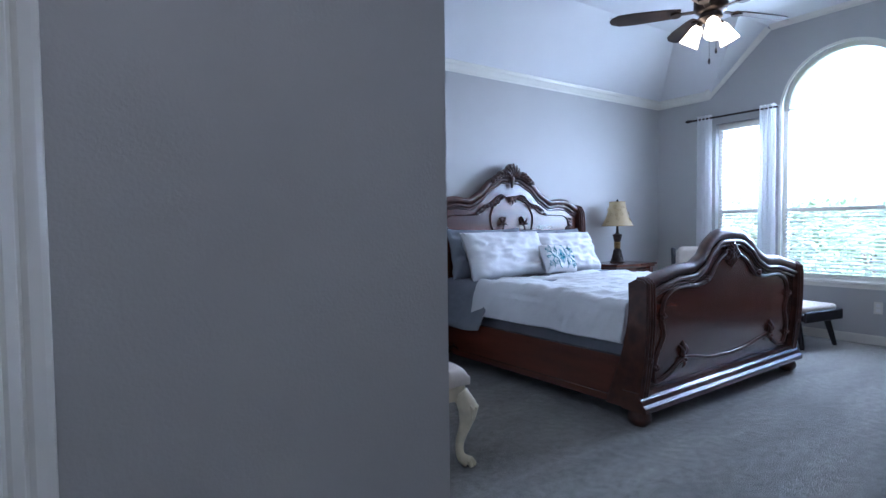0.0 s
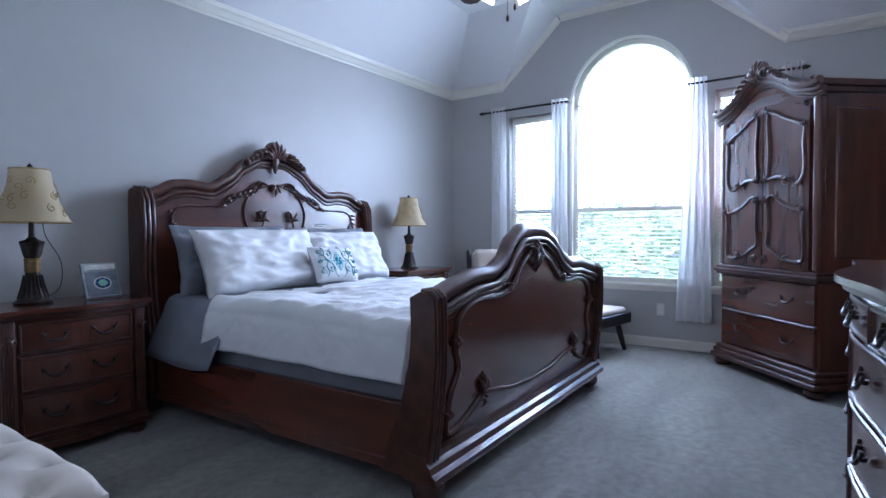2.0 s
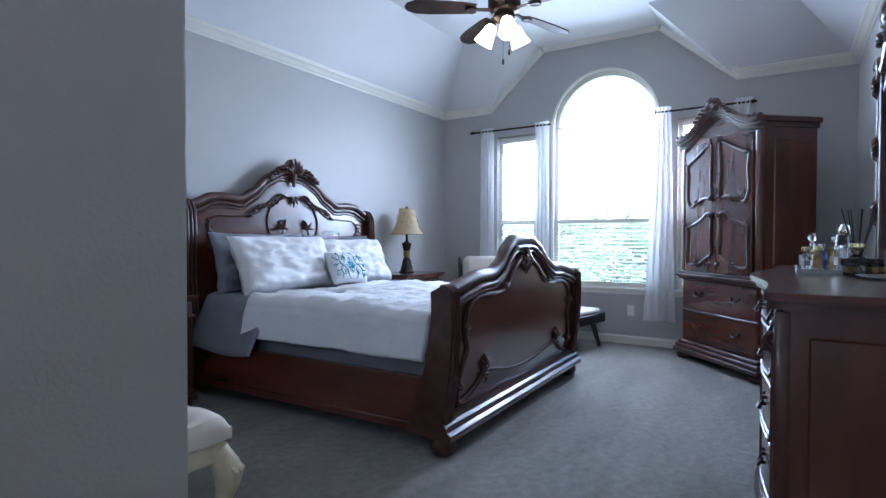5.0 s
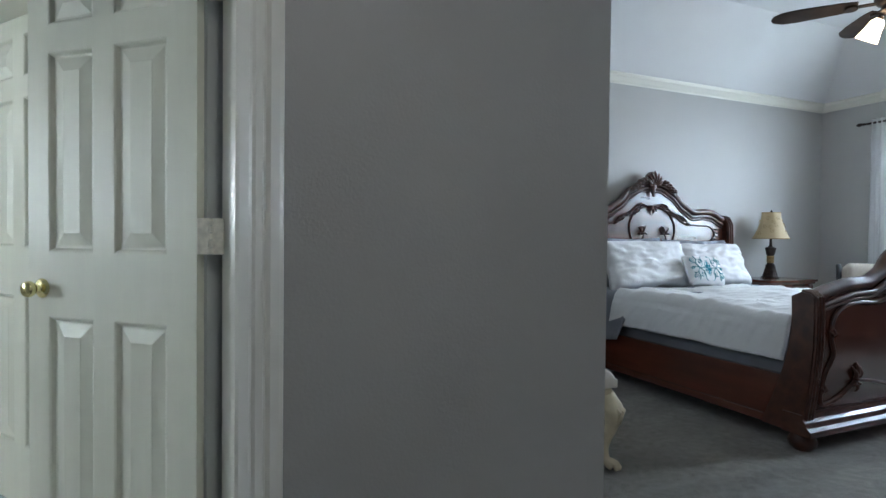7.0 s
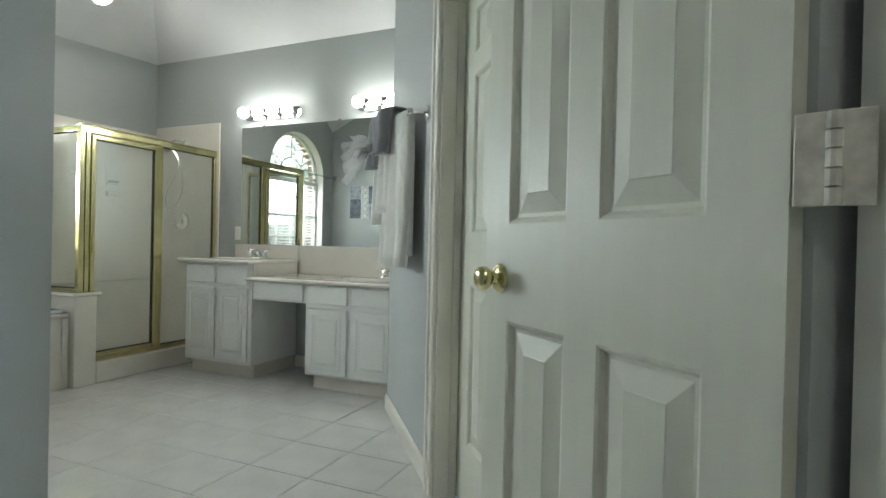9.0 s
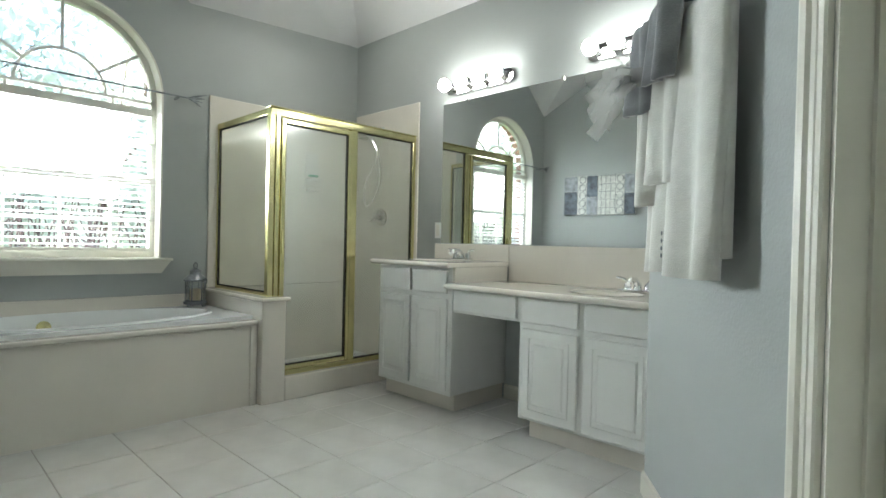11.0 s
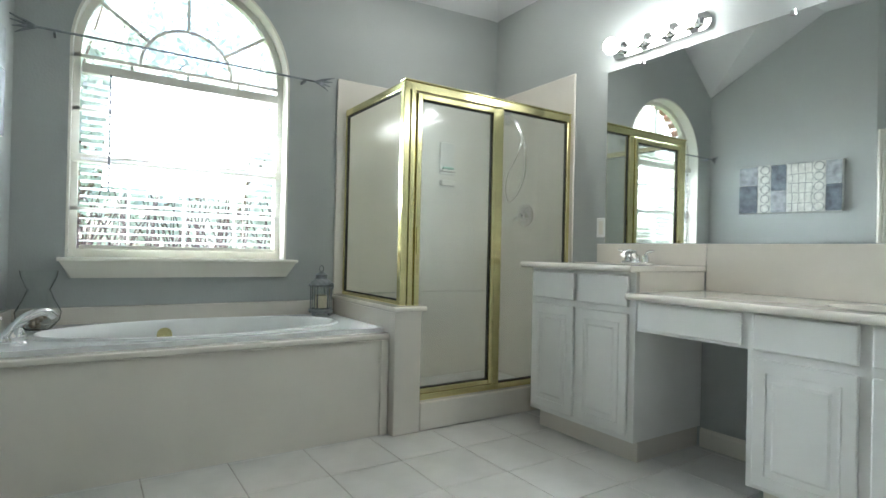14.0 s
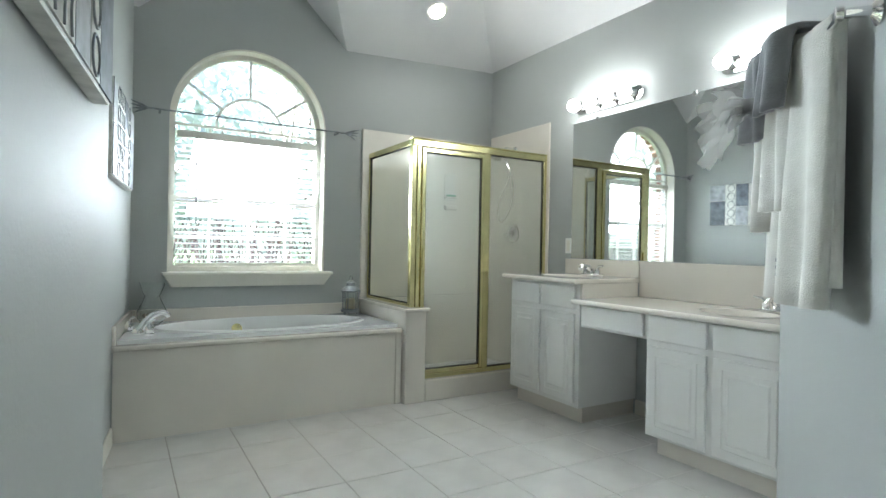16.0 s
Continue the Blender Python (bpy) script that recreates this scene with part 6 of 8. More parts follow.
dif = thing("reed_diffuser", 2.775, 0.97, 0.972, 0, "dark glass reed diffuser with black reeds", "diffuser")
part("flask", lathe(bmesh.new(), [(0, 0), (0.05, 0), (0.052, 0.02), (0.045, 0.06), (0.016, 0.085), (0.014, 0.11), (0, 0.11)], 18), M_GLASS, dif, smooth=True)
part("bow", boxes((-0.006, 0.006, -0.055, 0.055, 0.04, 0.07), bevel=0.003), M_DARKJAR, dif)
part("collar", lathe(bmesh.new(), [(0.015, 0.10), (0.03, 0.115), (0.03, 0.13), (0.012, 0.135), (0, 0.135)], 14), M_BRASS, dif, smooth=True)
rnd = random.Random(2)
for k in range(8):
    a = rnd.uniform(0, 6.28)
    part("reed", tube(bmesh.new(), [(0, 0, 0.03), (0.06 * math.cos(a), 0.06 * math.sin(a), 0.27)], 0.002, 5), M_DARKJAR, dif)
vase = part("white_vase", lathe(bmesh.new(), [(0, 0), (0.05, 0), (0.075, 0.03), (0.085, 0.08), (0.07, 0.14), (0.04, 0.20), (0.032, 0.24), (0.036, 0.25), (0.028, 0.245), (0, 0.20)], 26, (0, 0, 0)), M_CERAMIC, None, smooth=True)
vase.matrix_world = pose(2.575, 0.785, 0.981)
tagged(vase, "smooth white ceramic vase on a white dish", "vase")
dish = part("dish", lathe(bmesh.new(), [(0, 0), (0.09, 0), (0.13, 0.010), (0.132, 0.012), (0.09, 0.008), (0, 0.008)], 26), M_CERAMIC, None, smooth=True)
dish.matrix_world = pose(2.62, 0.86, 0.972)
tagged(dish, "flat white ceramic dish on the dresser", "dish")
for k, (x, y) in enumerate(((2.78, 0.93), (2.76, 0.99), (2.83, 0.90))):
    jar = thing("small_jar", x, y, 0.972 if k else 0.972, 20 * k, "small dark cosmetic jar with a black lid", "jar", "small jars on the dresser")
    part("body", lathe(bmesh.new(), [(0, 0), (0.022, 0), (0.024, 0.01), (0.024, 0.045), (0.018, 0.05), (0, 0.05)], 14), M_DARKJAR, jar, smooth=True)
    part("lid", lathe(bmesh.new(), [(0, 0.05), (0.022, 0.05), (0.022, 0.07), (0, 0.07)], 14), M_BRONZE, jar)
    part("label_band", lathe(bmesh.new(), [(0.0245, 0.015), (0.0248, 0.015), (0.0248, 0.036), (0.0245, 0.036)], 14), M_GOLDPAT, jar)

# ---- lounge chair and bench by the window ----
lc = thing("lounge_chair", 5.42, 3.95, 0, -52, "black wooden lounge chair with cream cushion and throw", "chair")
for s in (-1, 1):
    bm = bmesh.new()
    tube(bm, spline([(s * 0.34, 0.36, 0.02), (s * 0.34, 0.33, 0.30), (s * 0.34, 0.28, 0.60), (s * 0.34, 0.30, 0.80), (s * 0.34, 0.36, 0.90)], 5), 0.026, 8)
    part("back_post", bm, M_BLACKWOOD, lc, smooth=True)
    part("leg", tube(bmesh.new(), [(s * 0.33, -0.32, 0.0), (s * 0.33, -0.29, 0.33)], [0.018, 0.028], 8), M_BLACKWOOD, lc)
    part("arm", boxes((s * 0.34 - 0.03, s * 0.34 + 0.03, -0.34, 0.32, 0.56, 0.59), bevel=0.01, seg=2), M_BLACKWOOD, lc)
part("seat_frame", boxes((-0.34, 0.34, -0.32, 0.32, 0.28, 0.33), bevel=0.008), M_BLACKWOOD, lc)
part("seat", boxes((-0.32, 0.32, -0.32, 0.30, 0.332, 0.45), bevel=0.04, seg=3), M_CREAMFAB, lc, smooth=True)
bm = boxes((-0.32, 0.32, 0.20, 0.32, 0.45, 0.90), bevel=0.045, seg=3)
part("back_cushion", bm, M_CREAMFAB, lc, smooth=True)
thr = part("throw_blanket", boxes((-0.29, 0.33, 0.165, 0.40, 0.55, 0.925), bevel=0.05, seg=4), M_CREAMFAB, None, smooth=True)
thr.matrix_world = lc.matrix_world.copy()
tagged(thr, "cream knitted throw folded over the chair back", "blanket")
ot = thing("window_bench", 5.52, 3.18, 0, -10, "low black wooden bench with a cream cushion", "bench")
part("frame", boxes((-0.28, 0.28, -0.30, 0.30, 0.27, 0.335), bevel=0.01, seg=2), M_BLACKWOOD, ot)
for y in (-0.32, 0.295):
    part("rail", boxes((-0.285, 0.285, y, y + 0.025, 0.26, 0.36), bevel=0.008), M_BLACKWOOD, ot)
part("cushion", boxes((-0.26, 0.26, -0.285, 0.285, 0.337, 0.405), bevel=0.03, seg=3), M_CREAMFAB, ot, smooth=True)
for sx in (-1, 1):
    for sy in (-1, 1):
        part("leg", tube(bmesh.new(), [(sx * 0.22, sy * 0.20, 0.28), (sx * 0.25, sy * 0.27, 0.0)], [0.032, 0.020], 8), M_BLACKWOOD, ot)

# ---- ceiling fan ----
fan = thing("ceiling_fan", 3.52, 2.91, 0, -18.0, "dark bronze five-blade ceiling fan with lit glass shades", "ceiling fan")
part("canopy", lathe(bmesh.new(), [(0, 3.33), (0.07, 3.33), (0.065, 3.28), (0.03, 3.255), (0.014, 3.25), (0.014, 2.86), (0, 2.86)], 20), M_BRONZE, fan, smooth=True)
part("motor", lathe(bmesh.new(), [(0, 2.87), (0.05, 2.868), (0.10, 2.84), (0.115, 2.80), (0.115, 2.75), (0.10, 2.72), (0.06, 2.70), (0, 2.70)], 28), M_BRONZE, fan, smooth=True)
part("light_plate", lathe(bmesh.new(), [(0, 2.70), (0.075, 2.70), (0.08, 2.67), (0.05, 2.645), (0.02, 2.63), (0, 2.63)], 24), M_BRONZE, fan, smooth=True)
for k in range(5):
    a = radians(72 * k)
    bm = bmesh.new()
    out = [(0.20, -0.045), (0.28, -0.062), (0.52, -0.076), (0.63, -0.070), (0.685, -0.038), (0.70, 0.0), (0.685, 0.038), (0.63, 0.070), (0.52, 0.076), (0.28, 0.062), (0.20, 0.045)]
    slab(bm, [out], -0.004, 0.004, lambda u, v, w: (u, v, w))
    bmesh.ops.transform(bm, verts=bm.verts, matrix=Matrix.Translation((0, 0, 2.735)) @ Matrix.Rotation(a, 4, "Z") @ pose(0, 0, 0, 12, 0, 0))
    bl = part("blade", bm, M_BLADE, fan, "brown wood blade")
    bm = boxes((0.09, 0.24, -0.022, 0.022, 0.004, 0.012), bevel=0.004)
    lathe(bm, [(0, -0.01), (0.04, -0.01), (0.04, 0.006), (0, 0.006)], 12, (0.235, 0, 0.004))
    bmesh.ops.transform(bm, verts=bm.verts, matrix=Matrix.Translation((0, 0, 2.72)) @ Matrix.Rotation(a, 4, "Z") @ pose(0, 0, 0, 6, 0, 0))
    part("blade_iron", bm, M_BRONZE, bl)
for k in range(3):
    a = radians(120 * k + 235)
    m_ = Matrix.Translation((0.075 * math.cos(a), 0.075 * math.sin(a), 2.655)) @ Matrix.Rotation(a, 4, "Z") @ pose(0, 0, 0, 0, 148, 0)
    bm = lathe(bmesh.new(), [(0.024, 0.02), (0.042, 0.045), (0.050, 0.09), (0.066, 0.15), (0.070, 0.165), (0.06, 0.155), (0.0, 0.12)], 16)
    bmesh.ops.transform(bm, verts=bm.verts, matrix=m_)
    part("glass_shade", bm, M_FANBULB, fan, "glowing frosted glass shade", True)
    bm = lathe(bmesh.new(), [(0, 0), (0.02, 0), (0.024, 0.03), (0, 0.03)], 12)
    bmesh.ops.transform(bm, verts=bm.verts, matrix=m_)
    part("socket", bm, M_BRONZE, fan)
for dx, zb_ in ((0.03, 2.44), (-0.03, 2.36)):
    part("pull_chain", tube(bmesh.new(), [(dx, -0.02, 2.64), (dx, -0.02, zb_)], 0.0015, 5), M_BRONZE, fan)
    part("pull_knob", lathe(bmesh.new(), [(0, 0.02), (0.006, 0.012), (0.009, -0.008), (0.005, -0.022), (0, -0.024)], 10, (dx, -0.02, zb_)), M_DARKJAR, fan)


# ---- curtains ----
def curtain(y0, y1, z0, z1, folds, label, spread=1.0, lean=0.0):
    bm = bmesh.new()
    n, m = folds * 8, 16
    rows = []
    for k in range(m + 1):
        t = k / m
        z = z1 + (z0 - z1) * t
        row = []
        for i in range(n + 1):
            u = i / n
            wdt = (y1 - y0) * (1 + (spread - 1) * t)
            y = (y0 + y1) / 2 + lean * t + (u - 0.5) * wdt
            amp = 0.022 * (0.7 + 0.5 * t) * (1 + 0.4 * noise.noise(Vector((u * 4, t * 2, y0))))
            row.append(bm.verts.new((5.925 + amp * math.sin(u * folds * 2 * math.pi + 0.6 * noise.noise(Vector((u * 3, t * 1.5, 2.0)))), y, z)))
        rows.append(row)
    for a, b in zip(rows, rows[1:]):
        for i in range(n):
            bm.faces.new((a[i], a[i + 1], b[i + 1], b[i]))
    ob = part("curtain", bm, M_CURTAIN, None, label, True)
    return tagged(ob, label, "curtain", "white window curtains")


curtain(4.22, 4.40, 0.28, 2.47, 4, "white sheer curtain panel gathered at the window's side", 1.05)
curtain(3.52, 3.69, 0.28, 2.47, 4, "white sheer curtain panel gathered between two windows", 1.15)
curtain(2.22, 2.36, 0.28, 2.47, 4, "white sheer curtain panel hanging wider at the hem", 2.2, 0.03)
curtain(1.50, 1.64, 0.28, 2.47, 4, "white sheer curtain panel behind the armoire", 1.1)


def rod(name, pts, r, material, ends, label):
    t = thing(name, 0, 0, 0, 0, label, "curtain rod")
    part("rod", tube(bmesh.new(), pts, r, 8), material, t)
    for e, d in ends:
        bm = lathe(bmesh.new(), [(0, 0), (0.012, 0.004), (0.016, 0.012), (0.010, 0.022), (0.018, 0.038), (0.020, 0.055), (0.010, 0.08), (0, 0.088)], 12)
        bmesh.ops.transform(bm, verts=bm.verts, matrix=Matrix.Translation(e) @ pose(0, 0, 0, -90 * d, 0, 0))
        part("finial", bm, material, t, smooth=True)
    return t


r1 = rod("curtain_rod", [(5.925, 4.47, 2.43), (5.925, 3.50, 2.43)], 0.011, M_BRONZE, [((5.925, 4.47, 2.43), 1)], "dark metal curtain rod with finial")
part("bracket", boxes((5.92, 6.01, 4.38, 4.40, 2.41, 2.43)), M_BRONZE, r1)
r2 = rod("curtain_rod", [(5.925, 2.38, 2.42), (5.925, 1.55, 2.42)], 0.011, M_BRONZE, [((5.925, 1.55, 2.42), -1)], "dark metal curtain rod with finial")
part("bracket", boxes((5.92, 6.01, 1.62, 1.66, 2.38, 2.45)), M_TRIM, r2)
outlet = thing("wall_outlet", XE - 0.001, 2.62, 0.36, 0, "white wall outlet plate", "outlet")
part("plate", boxes((-0.006, 0, -0.036, 0.036, -0.058, 0.058), bevel=0.003), M_TRIM, outlet)
part("socket", boxes((-0.008, -0.006, -0.017, 0.017, 0.008, 0.04), (-0.008, -0.006, -0.017, 0.017, -0.04, -0.008)), M_CAB, outlet)


# ---- bathroom: tub ----
tub = thing("bathtub", 0, 0, 0, 0, "cream garden tub with a white oval basin and tiled-in apron", "bathtub")
TX, TZ, TY1 = -4.56, 0.515, 4.045
oc = (-4.945, 3.23)
def oval(rx, ry, n=40):
    return [(oc[0] + rx * math.cos(2 * math.pi * i / n), oc[1] + ry * math.sin(2 * math.pi * i / n)) for i in range(n)]


part("deck", slab(bmesh.new(), [[(BX + 0.005, 2.441), (TX + 0.012, 2.352), (TX + 0.012, TY1), (BX + 0.005, TY1)], oval(0.305, 0.665)], TZ - 0.03, TZ, lambda u, v, w: (u, v, w)), M_CULT, tub)
bm = bmesh.new()
rings = []
for sc, z in ((1.06, 0.023), (1.045, 0.032), (1.0, 0.034), (0.965, 0.018), (0.94, -0.05), (0.90, -0.16), (0.82, -0.28), (0.66, -0.34), (0.0, -0.35)):
    rings.append([bm.verts.new((x, y, TZ + z)) for x, y in oval(0.305 * sc, 0.665 * (1 - (1 - sc) * 0.7))] if sc else [bm.verts.new((oc[0], oc[1], TZ + z))])
for a, b in zip(rings, rings[1:]):
    for i in range(40):
        j = (i + 1) % 40
        bm.faces.new((a[i], a[j], b[j], b[i]) if len(b) > 1 else (a[i], a[j], b[0]))
part("flange", slab(bmesh.new(), [[(BX + 0.0215, 2.462), (TX - 0.035, 2.378), (TX - 0.035, TY1 - 0.012), (BX + 0.0215, TY1 - 0.012)], oval(0.31, 0.67)], TZ + 0.0005, TZ + 0.022, lambda u, v, w: (u, v, w)), M_ACRYL, tub, "white acrylic tub rim")
basin = part("basin", bm, M_ACRYL, tub, "white acrylic oval basin", True)
part("drain_plate", lathe(bmesh.new(), [(0, 0), (0.036, 0), (0.036, 0.006), (0, 0.008)], 20), M_BRASS, basin, "round cream overflow plate").matrix_basis = pose(-5.213, 3.09, TZ - 0.04, 0, 78, 0)
part("apron", boxes((TX - 0.02, TX, 2.357, TY1 - 0.002, 0.0, TZ - 0.031)), M_CULT, tub)
part("apron_lip", boxes((TX - 0.02, TX + 0.02, 2.356, TY1, TZ - 0.03, TZ - 0.002), bevel=0.008, seg=3), M_CULT, tub, smooth=True)
part("apron_end", boxes((TX, TX + 0.012, TY1 - 0.045, TY1, 0.0, TZ - 0.032), bevel=0.004), M_CULT, tub)
part("splash_back", boxes((BX + 0.002, BX + 0.02, 2.441, TY1, TZ + 0.001, TZ + 0.105), bevel=0.005), M_CULT, tub)
part("splash_side", slab(bmesh.new(), [[(BX + 0.021, 2.439), (TX + 0.005, 2.352), (TX + 0.005, 2.370), (BX + 0.021, 2.457)]], TZ + 0.001, TZ + 0.105, lambda u, v, w: (u, v, w)), M_CULT, tub)


def faucet_handle(parent, x, y, z):
    bm = lathe(bmesh.new(), [(0, 0), (0.027, 0), (0.028, 0.008), (0.020, 0.016), (0.022, 0.028), (0.024, 0.042), (0.014, 0.058), (0.010, 0.066), (0, 0.068)], 16, (x, y, z))
    tube(bm, [(x, y, z + 0.062), (x + 0.008, y + 0.01, z + 0.082), (x + 0.02, y + 0.03, z + 0.09)], [0.007, 0.008, 0.006], 8)
    return part("handle", bm, M_CHROME, parent, "chrome lever handle", True)


tf = thing("tub_faucet", -0.10, -0.105, TZ + 0.022, 0, "chrome roman tub faucet with two lever handles", "faucet")
bm = lathe(bmesh.new(), [(0, 0), (0.03, 0), (0.032, 0.01), (0.022, 0.03), (0, 0.03)], 18, (-4.72, 2.585, 0))
tube(bm, spline([(-4.72, 2.585, 0.010), (-4.725, 2.605, 0.04), (-4.735, 2.64, 0.085), (-4.75, 2.69, 0.112), (-4.765, 2.725, 0.108), (-4.775, 2.745, 0.09)], 5), [0.026] * 3 + [0.022] * 5 + [0.018] * 8 + [0.016] * 10, 12)
part("spout", bm, M_CHROME, tf, "arched chrome spout", True)
faucet_handle(tf, -4.64, 2.64, 0.0)
faucet_handle(tf, -4.80, 2.54, 0.0)

gv = thing("glass_vase", -5.20, 2.565, TZ + 0.022, 0, "clear glass hurricane vase half full of sea shells", "vase")
part("glass", lathe(bmesh.new(), [(0, 0.0), (0.05, 0.0), (0.085, 0.04), (0.09, 0.08), (0.06, 0.14), (0.045, 0.18), (0.07, 0.24), (0.075, 0.27), (0.072, 0.27), (0.066, 0.24), (0.042, 0.18), (0.056, 0.14), (0.086, 0.08), (0.081, 0.042), (0.048, 0.006), (0, 0.006)], 28), M_GLASS, gv, smooth=True)
rnd = random.Random(5)
for k in range(16):
    a, r_ = rnd.uniform(0, 6.28), rnd.uniform(0, 0.055)
    part("shell", lathe(bmesh.new(), [(0, 0), (0.014, 0.004), (0.018, 0.012), (0.008, 0.022), (0, 0.026)], 8), M_SHELL, gv).matrix_basis = pose(r_ * math.cos(a), r_ * math.sin(a), 0.012 + rnd.uniform(0, 0.05), rnd.uniform(0, 90), rnd.uniform(0, 90), 0)

lan = thing("lantern", -5.21, 3.925, TZ + 0.024, 20, "grey metal candle lantern with a cream candle", "lantern")
part("base", lathe(bmesh.new(), [(0, 0.015), (0.058, 0.015), (0.062, 0.02), (0.062, 0.03), (0.05, 0.036), (0, 0.036)], 20), M_PEWTER, lan, smooth=True)
for k in range(3):
    a = radians(120 * k + 30)
    part("foot", lathe(bmesh.new(), [(0, 0), (0.008, 0), (0.010, 0.015), (0, 0.016)], 8, (0.045 * math.cos(a), 0.045 * math.sin(a), 0)), M_PEWTER, lan)
for k in range(6):
    a = radians(60 * k)
    part("bar", tube(bmesh.new(), [(0.052 * math.cos(a), 0.052 * math.sin(a), 0.03), (0.052 * math.cos(a), 0.052 * math.sin(a), 0.15)], 0.003, 6), M_PEWTER, lan)
part("glass", lathe(bmesh.new(), [(0.046, 0.036), (0.046, 0.15), (0.044, 0.15), (0.044, 0.036)], 20), M_GLASS, lan, smooth=True)
part("candle", lathe(bmesh.new(), [(0, 0.037), (0.03, 0.037), (0.03, 0.10), (0.026, 0.102), (0, 0.098)], 18), M_WAX, lan, "cream pillar candle", True)
part("roof", lathe(bmesh.new(), [(0.062, 0.148), (0.064, 0.155), (0.05, 0.172), (0.03, 0.185), (0.028, 0.20), (0.034, 0.204), (0.02, 0.215), (0.008, 0.222), (0, 0.224)], 20), M_PEWTER, lan, smooth=True)
part("ring", tube(bmesh.new(), [(0.016 * math.cos(a), 0, 0.236 + 0.016 * math.sin(a)) for a in [2 * math.pi * k / 14 for k in range(14)]], 0.002, 5, closed=True), M_PEWTER, lan)
lan.scale = (1.18, 1.18, 1.18)
part("handle", tube(bmesh.new(), spline([(0.055, 0, 0.155), (0.085, 0, 0.165), (0.09, 0, 0.145), (0.075, 0, 0.13)], 5), 0.003, 6), M_PEWTER, lan)

# ---- shower ----
SX, SY0, SY1, SZ0, SZ1 = -4.56, 4.115, BN - 0.017, 0.155, 1.805
setting("pony_wall", boxes((BX, -4.50, 4.05, 4.205, 0.0, 0.625), bevel=0.004), M_CULT, "cream marble half wall beside the tub")
setting("pony_wall_cap", boxes((BX + 0.003, -4.475, 4.03, 4.225, 0.626, 0.652), bevel=0.008, seg=2), M_CULT)
setting("shower_surround_a", boxes((BX + 0.001, BX + 0.016, 4.045, BN - 0.002, 0.653, 2.012), bevel=0.005), M_CULT, "cream marble shower surround")
setting("shower_surround_b", boxes((BX + 0.018, -4.515, BN - 0.016, BN - 0.001, 0.0, 2.082), bevel=0.005), M_CULT, "cream marble shower surround")
setting("shower_surround_c", boxes((BX + 0.001, BX + 0.016, 4.207, BN - 0.018, 0.0, 0.65)), M_CULT)
setting("shower_curb", boxes((-4.66, -4.50, 4.207, BN - 0.017, 0.0, 0.15), bevel=0.008, seg=2), M_CULT, "cream marble shower curb")
setting("shower_pan", boxes((BX + 0.018, -4.662, 4.207, BN - 0.018, 0.0, 0.06)), M_ACRYL)
sh = thing("shower_enclosure", 0, 0, 0, 0, "brass-framed shower enclosure with glass door", "shower")


def bar(name, rows, label=""):
    return part(name, boxes(*rows, bevel=0.004, seg=2), M_BRASS, sh, label)


SP = 4.70
bar("corner_post", [(SX - 0.02, SX + 0.02, SY0 - 0.02, SY0 + 0.018, 0.653, SZ1), (SX - 0.012, SX + 0.026, SY0 + 0.02, SY0 + 0.05, SZ0, SZ1)])
bar("header", [(SX - 0.022, SX + 0.024, SY0 - 0.015, SY1, SZ1 - 0.035, SZ1 + 0.01)])
bar("header_lip", [(SX - 0.026, SX + 0.030, SY0 - 0.02, SY1, SZ1 + 0.011, SZ1 + 0.02)])
bar("divider_post", [(SX - 0.02, SX + 0.024, SP, SP + 0.052, SZ0, SZ1 - 0.036)])
bar("wall_post", [(SX - 0.015, SX + 0.02, SY1 - 0.03, SY1, SZ0, SZ1 - 0.036)])
bar("bottom_rail", [(SX - 0.022, SX + 0.028, SY0 + 0.09, SY1 - 0.031, SZ0 - 0.004, SZ0 + 0.03)])
bar("side_header", [(BX + 0.018, SX - 0.023, SY0 - 0.015, SY0 + 0.015, SZ1 - 0.03, SZ1 + 0.01)])
bar("side_sill", [(BX + 0.018, SX - 0.021, SY0 - 0.014, SY0 + 0.014, 0.653, 0.675)])
bar("side_wall_post", [(BX + 0.018, BX + 0.04, SY0 - 0.013, SY0 + 0.013, 0.676, SZ1 - 0.031)])
dr = part("door_frame", boxes((SX - 0.008, SX + 0.034, SY0 + 0.055, SY0 + 0.085, SZ0 + 0.035, SZ1 - 0.045), (SX - 0.008, SX + 0.034, SP - 0.03, SP - 0.003, SZ0 + 0.035, SZ1 - 0.045), (SX - 0.008, SX + 0.034, SY0 + 0.086, SP - 0.031, SZ1 - 0.075, SZ1 - 0.045), (SX - 0.008, SX + 0.034, SY0 + 0.086, SP - 0.031, SZ0 + 0.035, SZ0 + 0.06), bevel=0.004, seg=2), M_BRASS, sh, "polished brass door frame")
part("pane", boxes((SX + 0.010, SX + 0.015, SY0 + 0.086, SP - 0.031, SZ0 + 0.061, SZ1 - 0.076)), M_SHOWER, dr)
part("pull", boxes((SX + 0.035, SX + 0.052, SY0 + 0.058, SY0 + 0.07, 0.92, 1.06), bevel=0.004, seg=2), M_BRASS, dr)
part("pane", boxes((SX - 0.002, SX + 0.003, SP + 0.053, SY1 - 0.031, SZ0 + 0.031, SZ1 - 0.036)), M_SHOWER, sh)
part("pane", boxes((BX + 0.041, SX - 0.021, SY0 - 0.002, SY0 + 0.003, 0.676, SZ1 - 0.031)), M_OBSCURE, sh, "obscure grey-green glass")
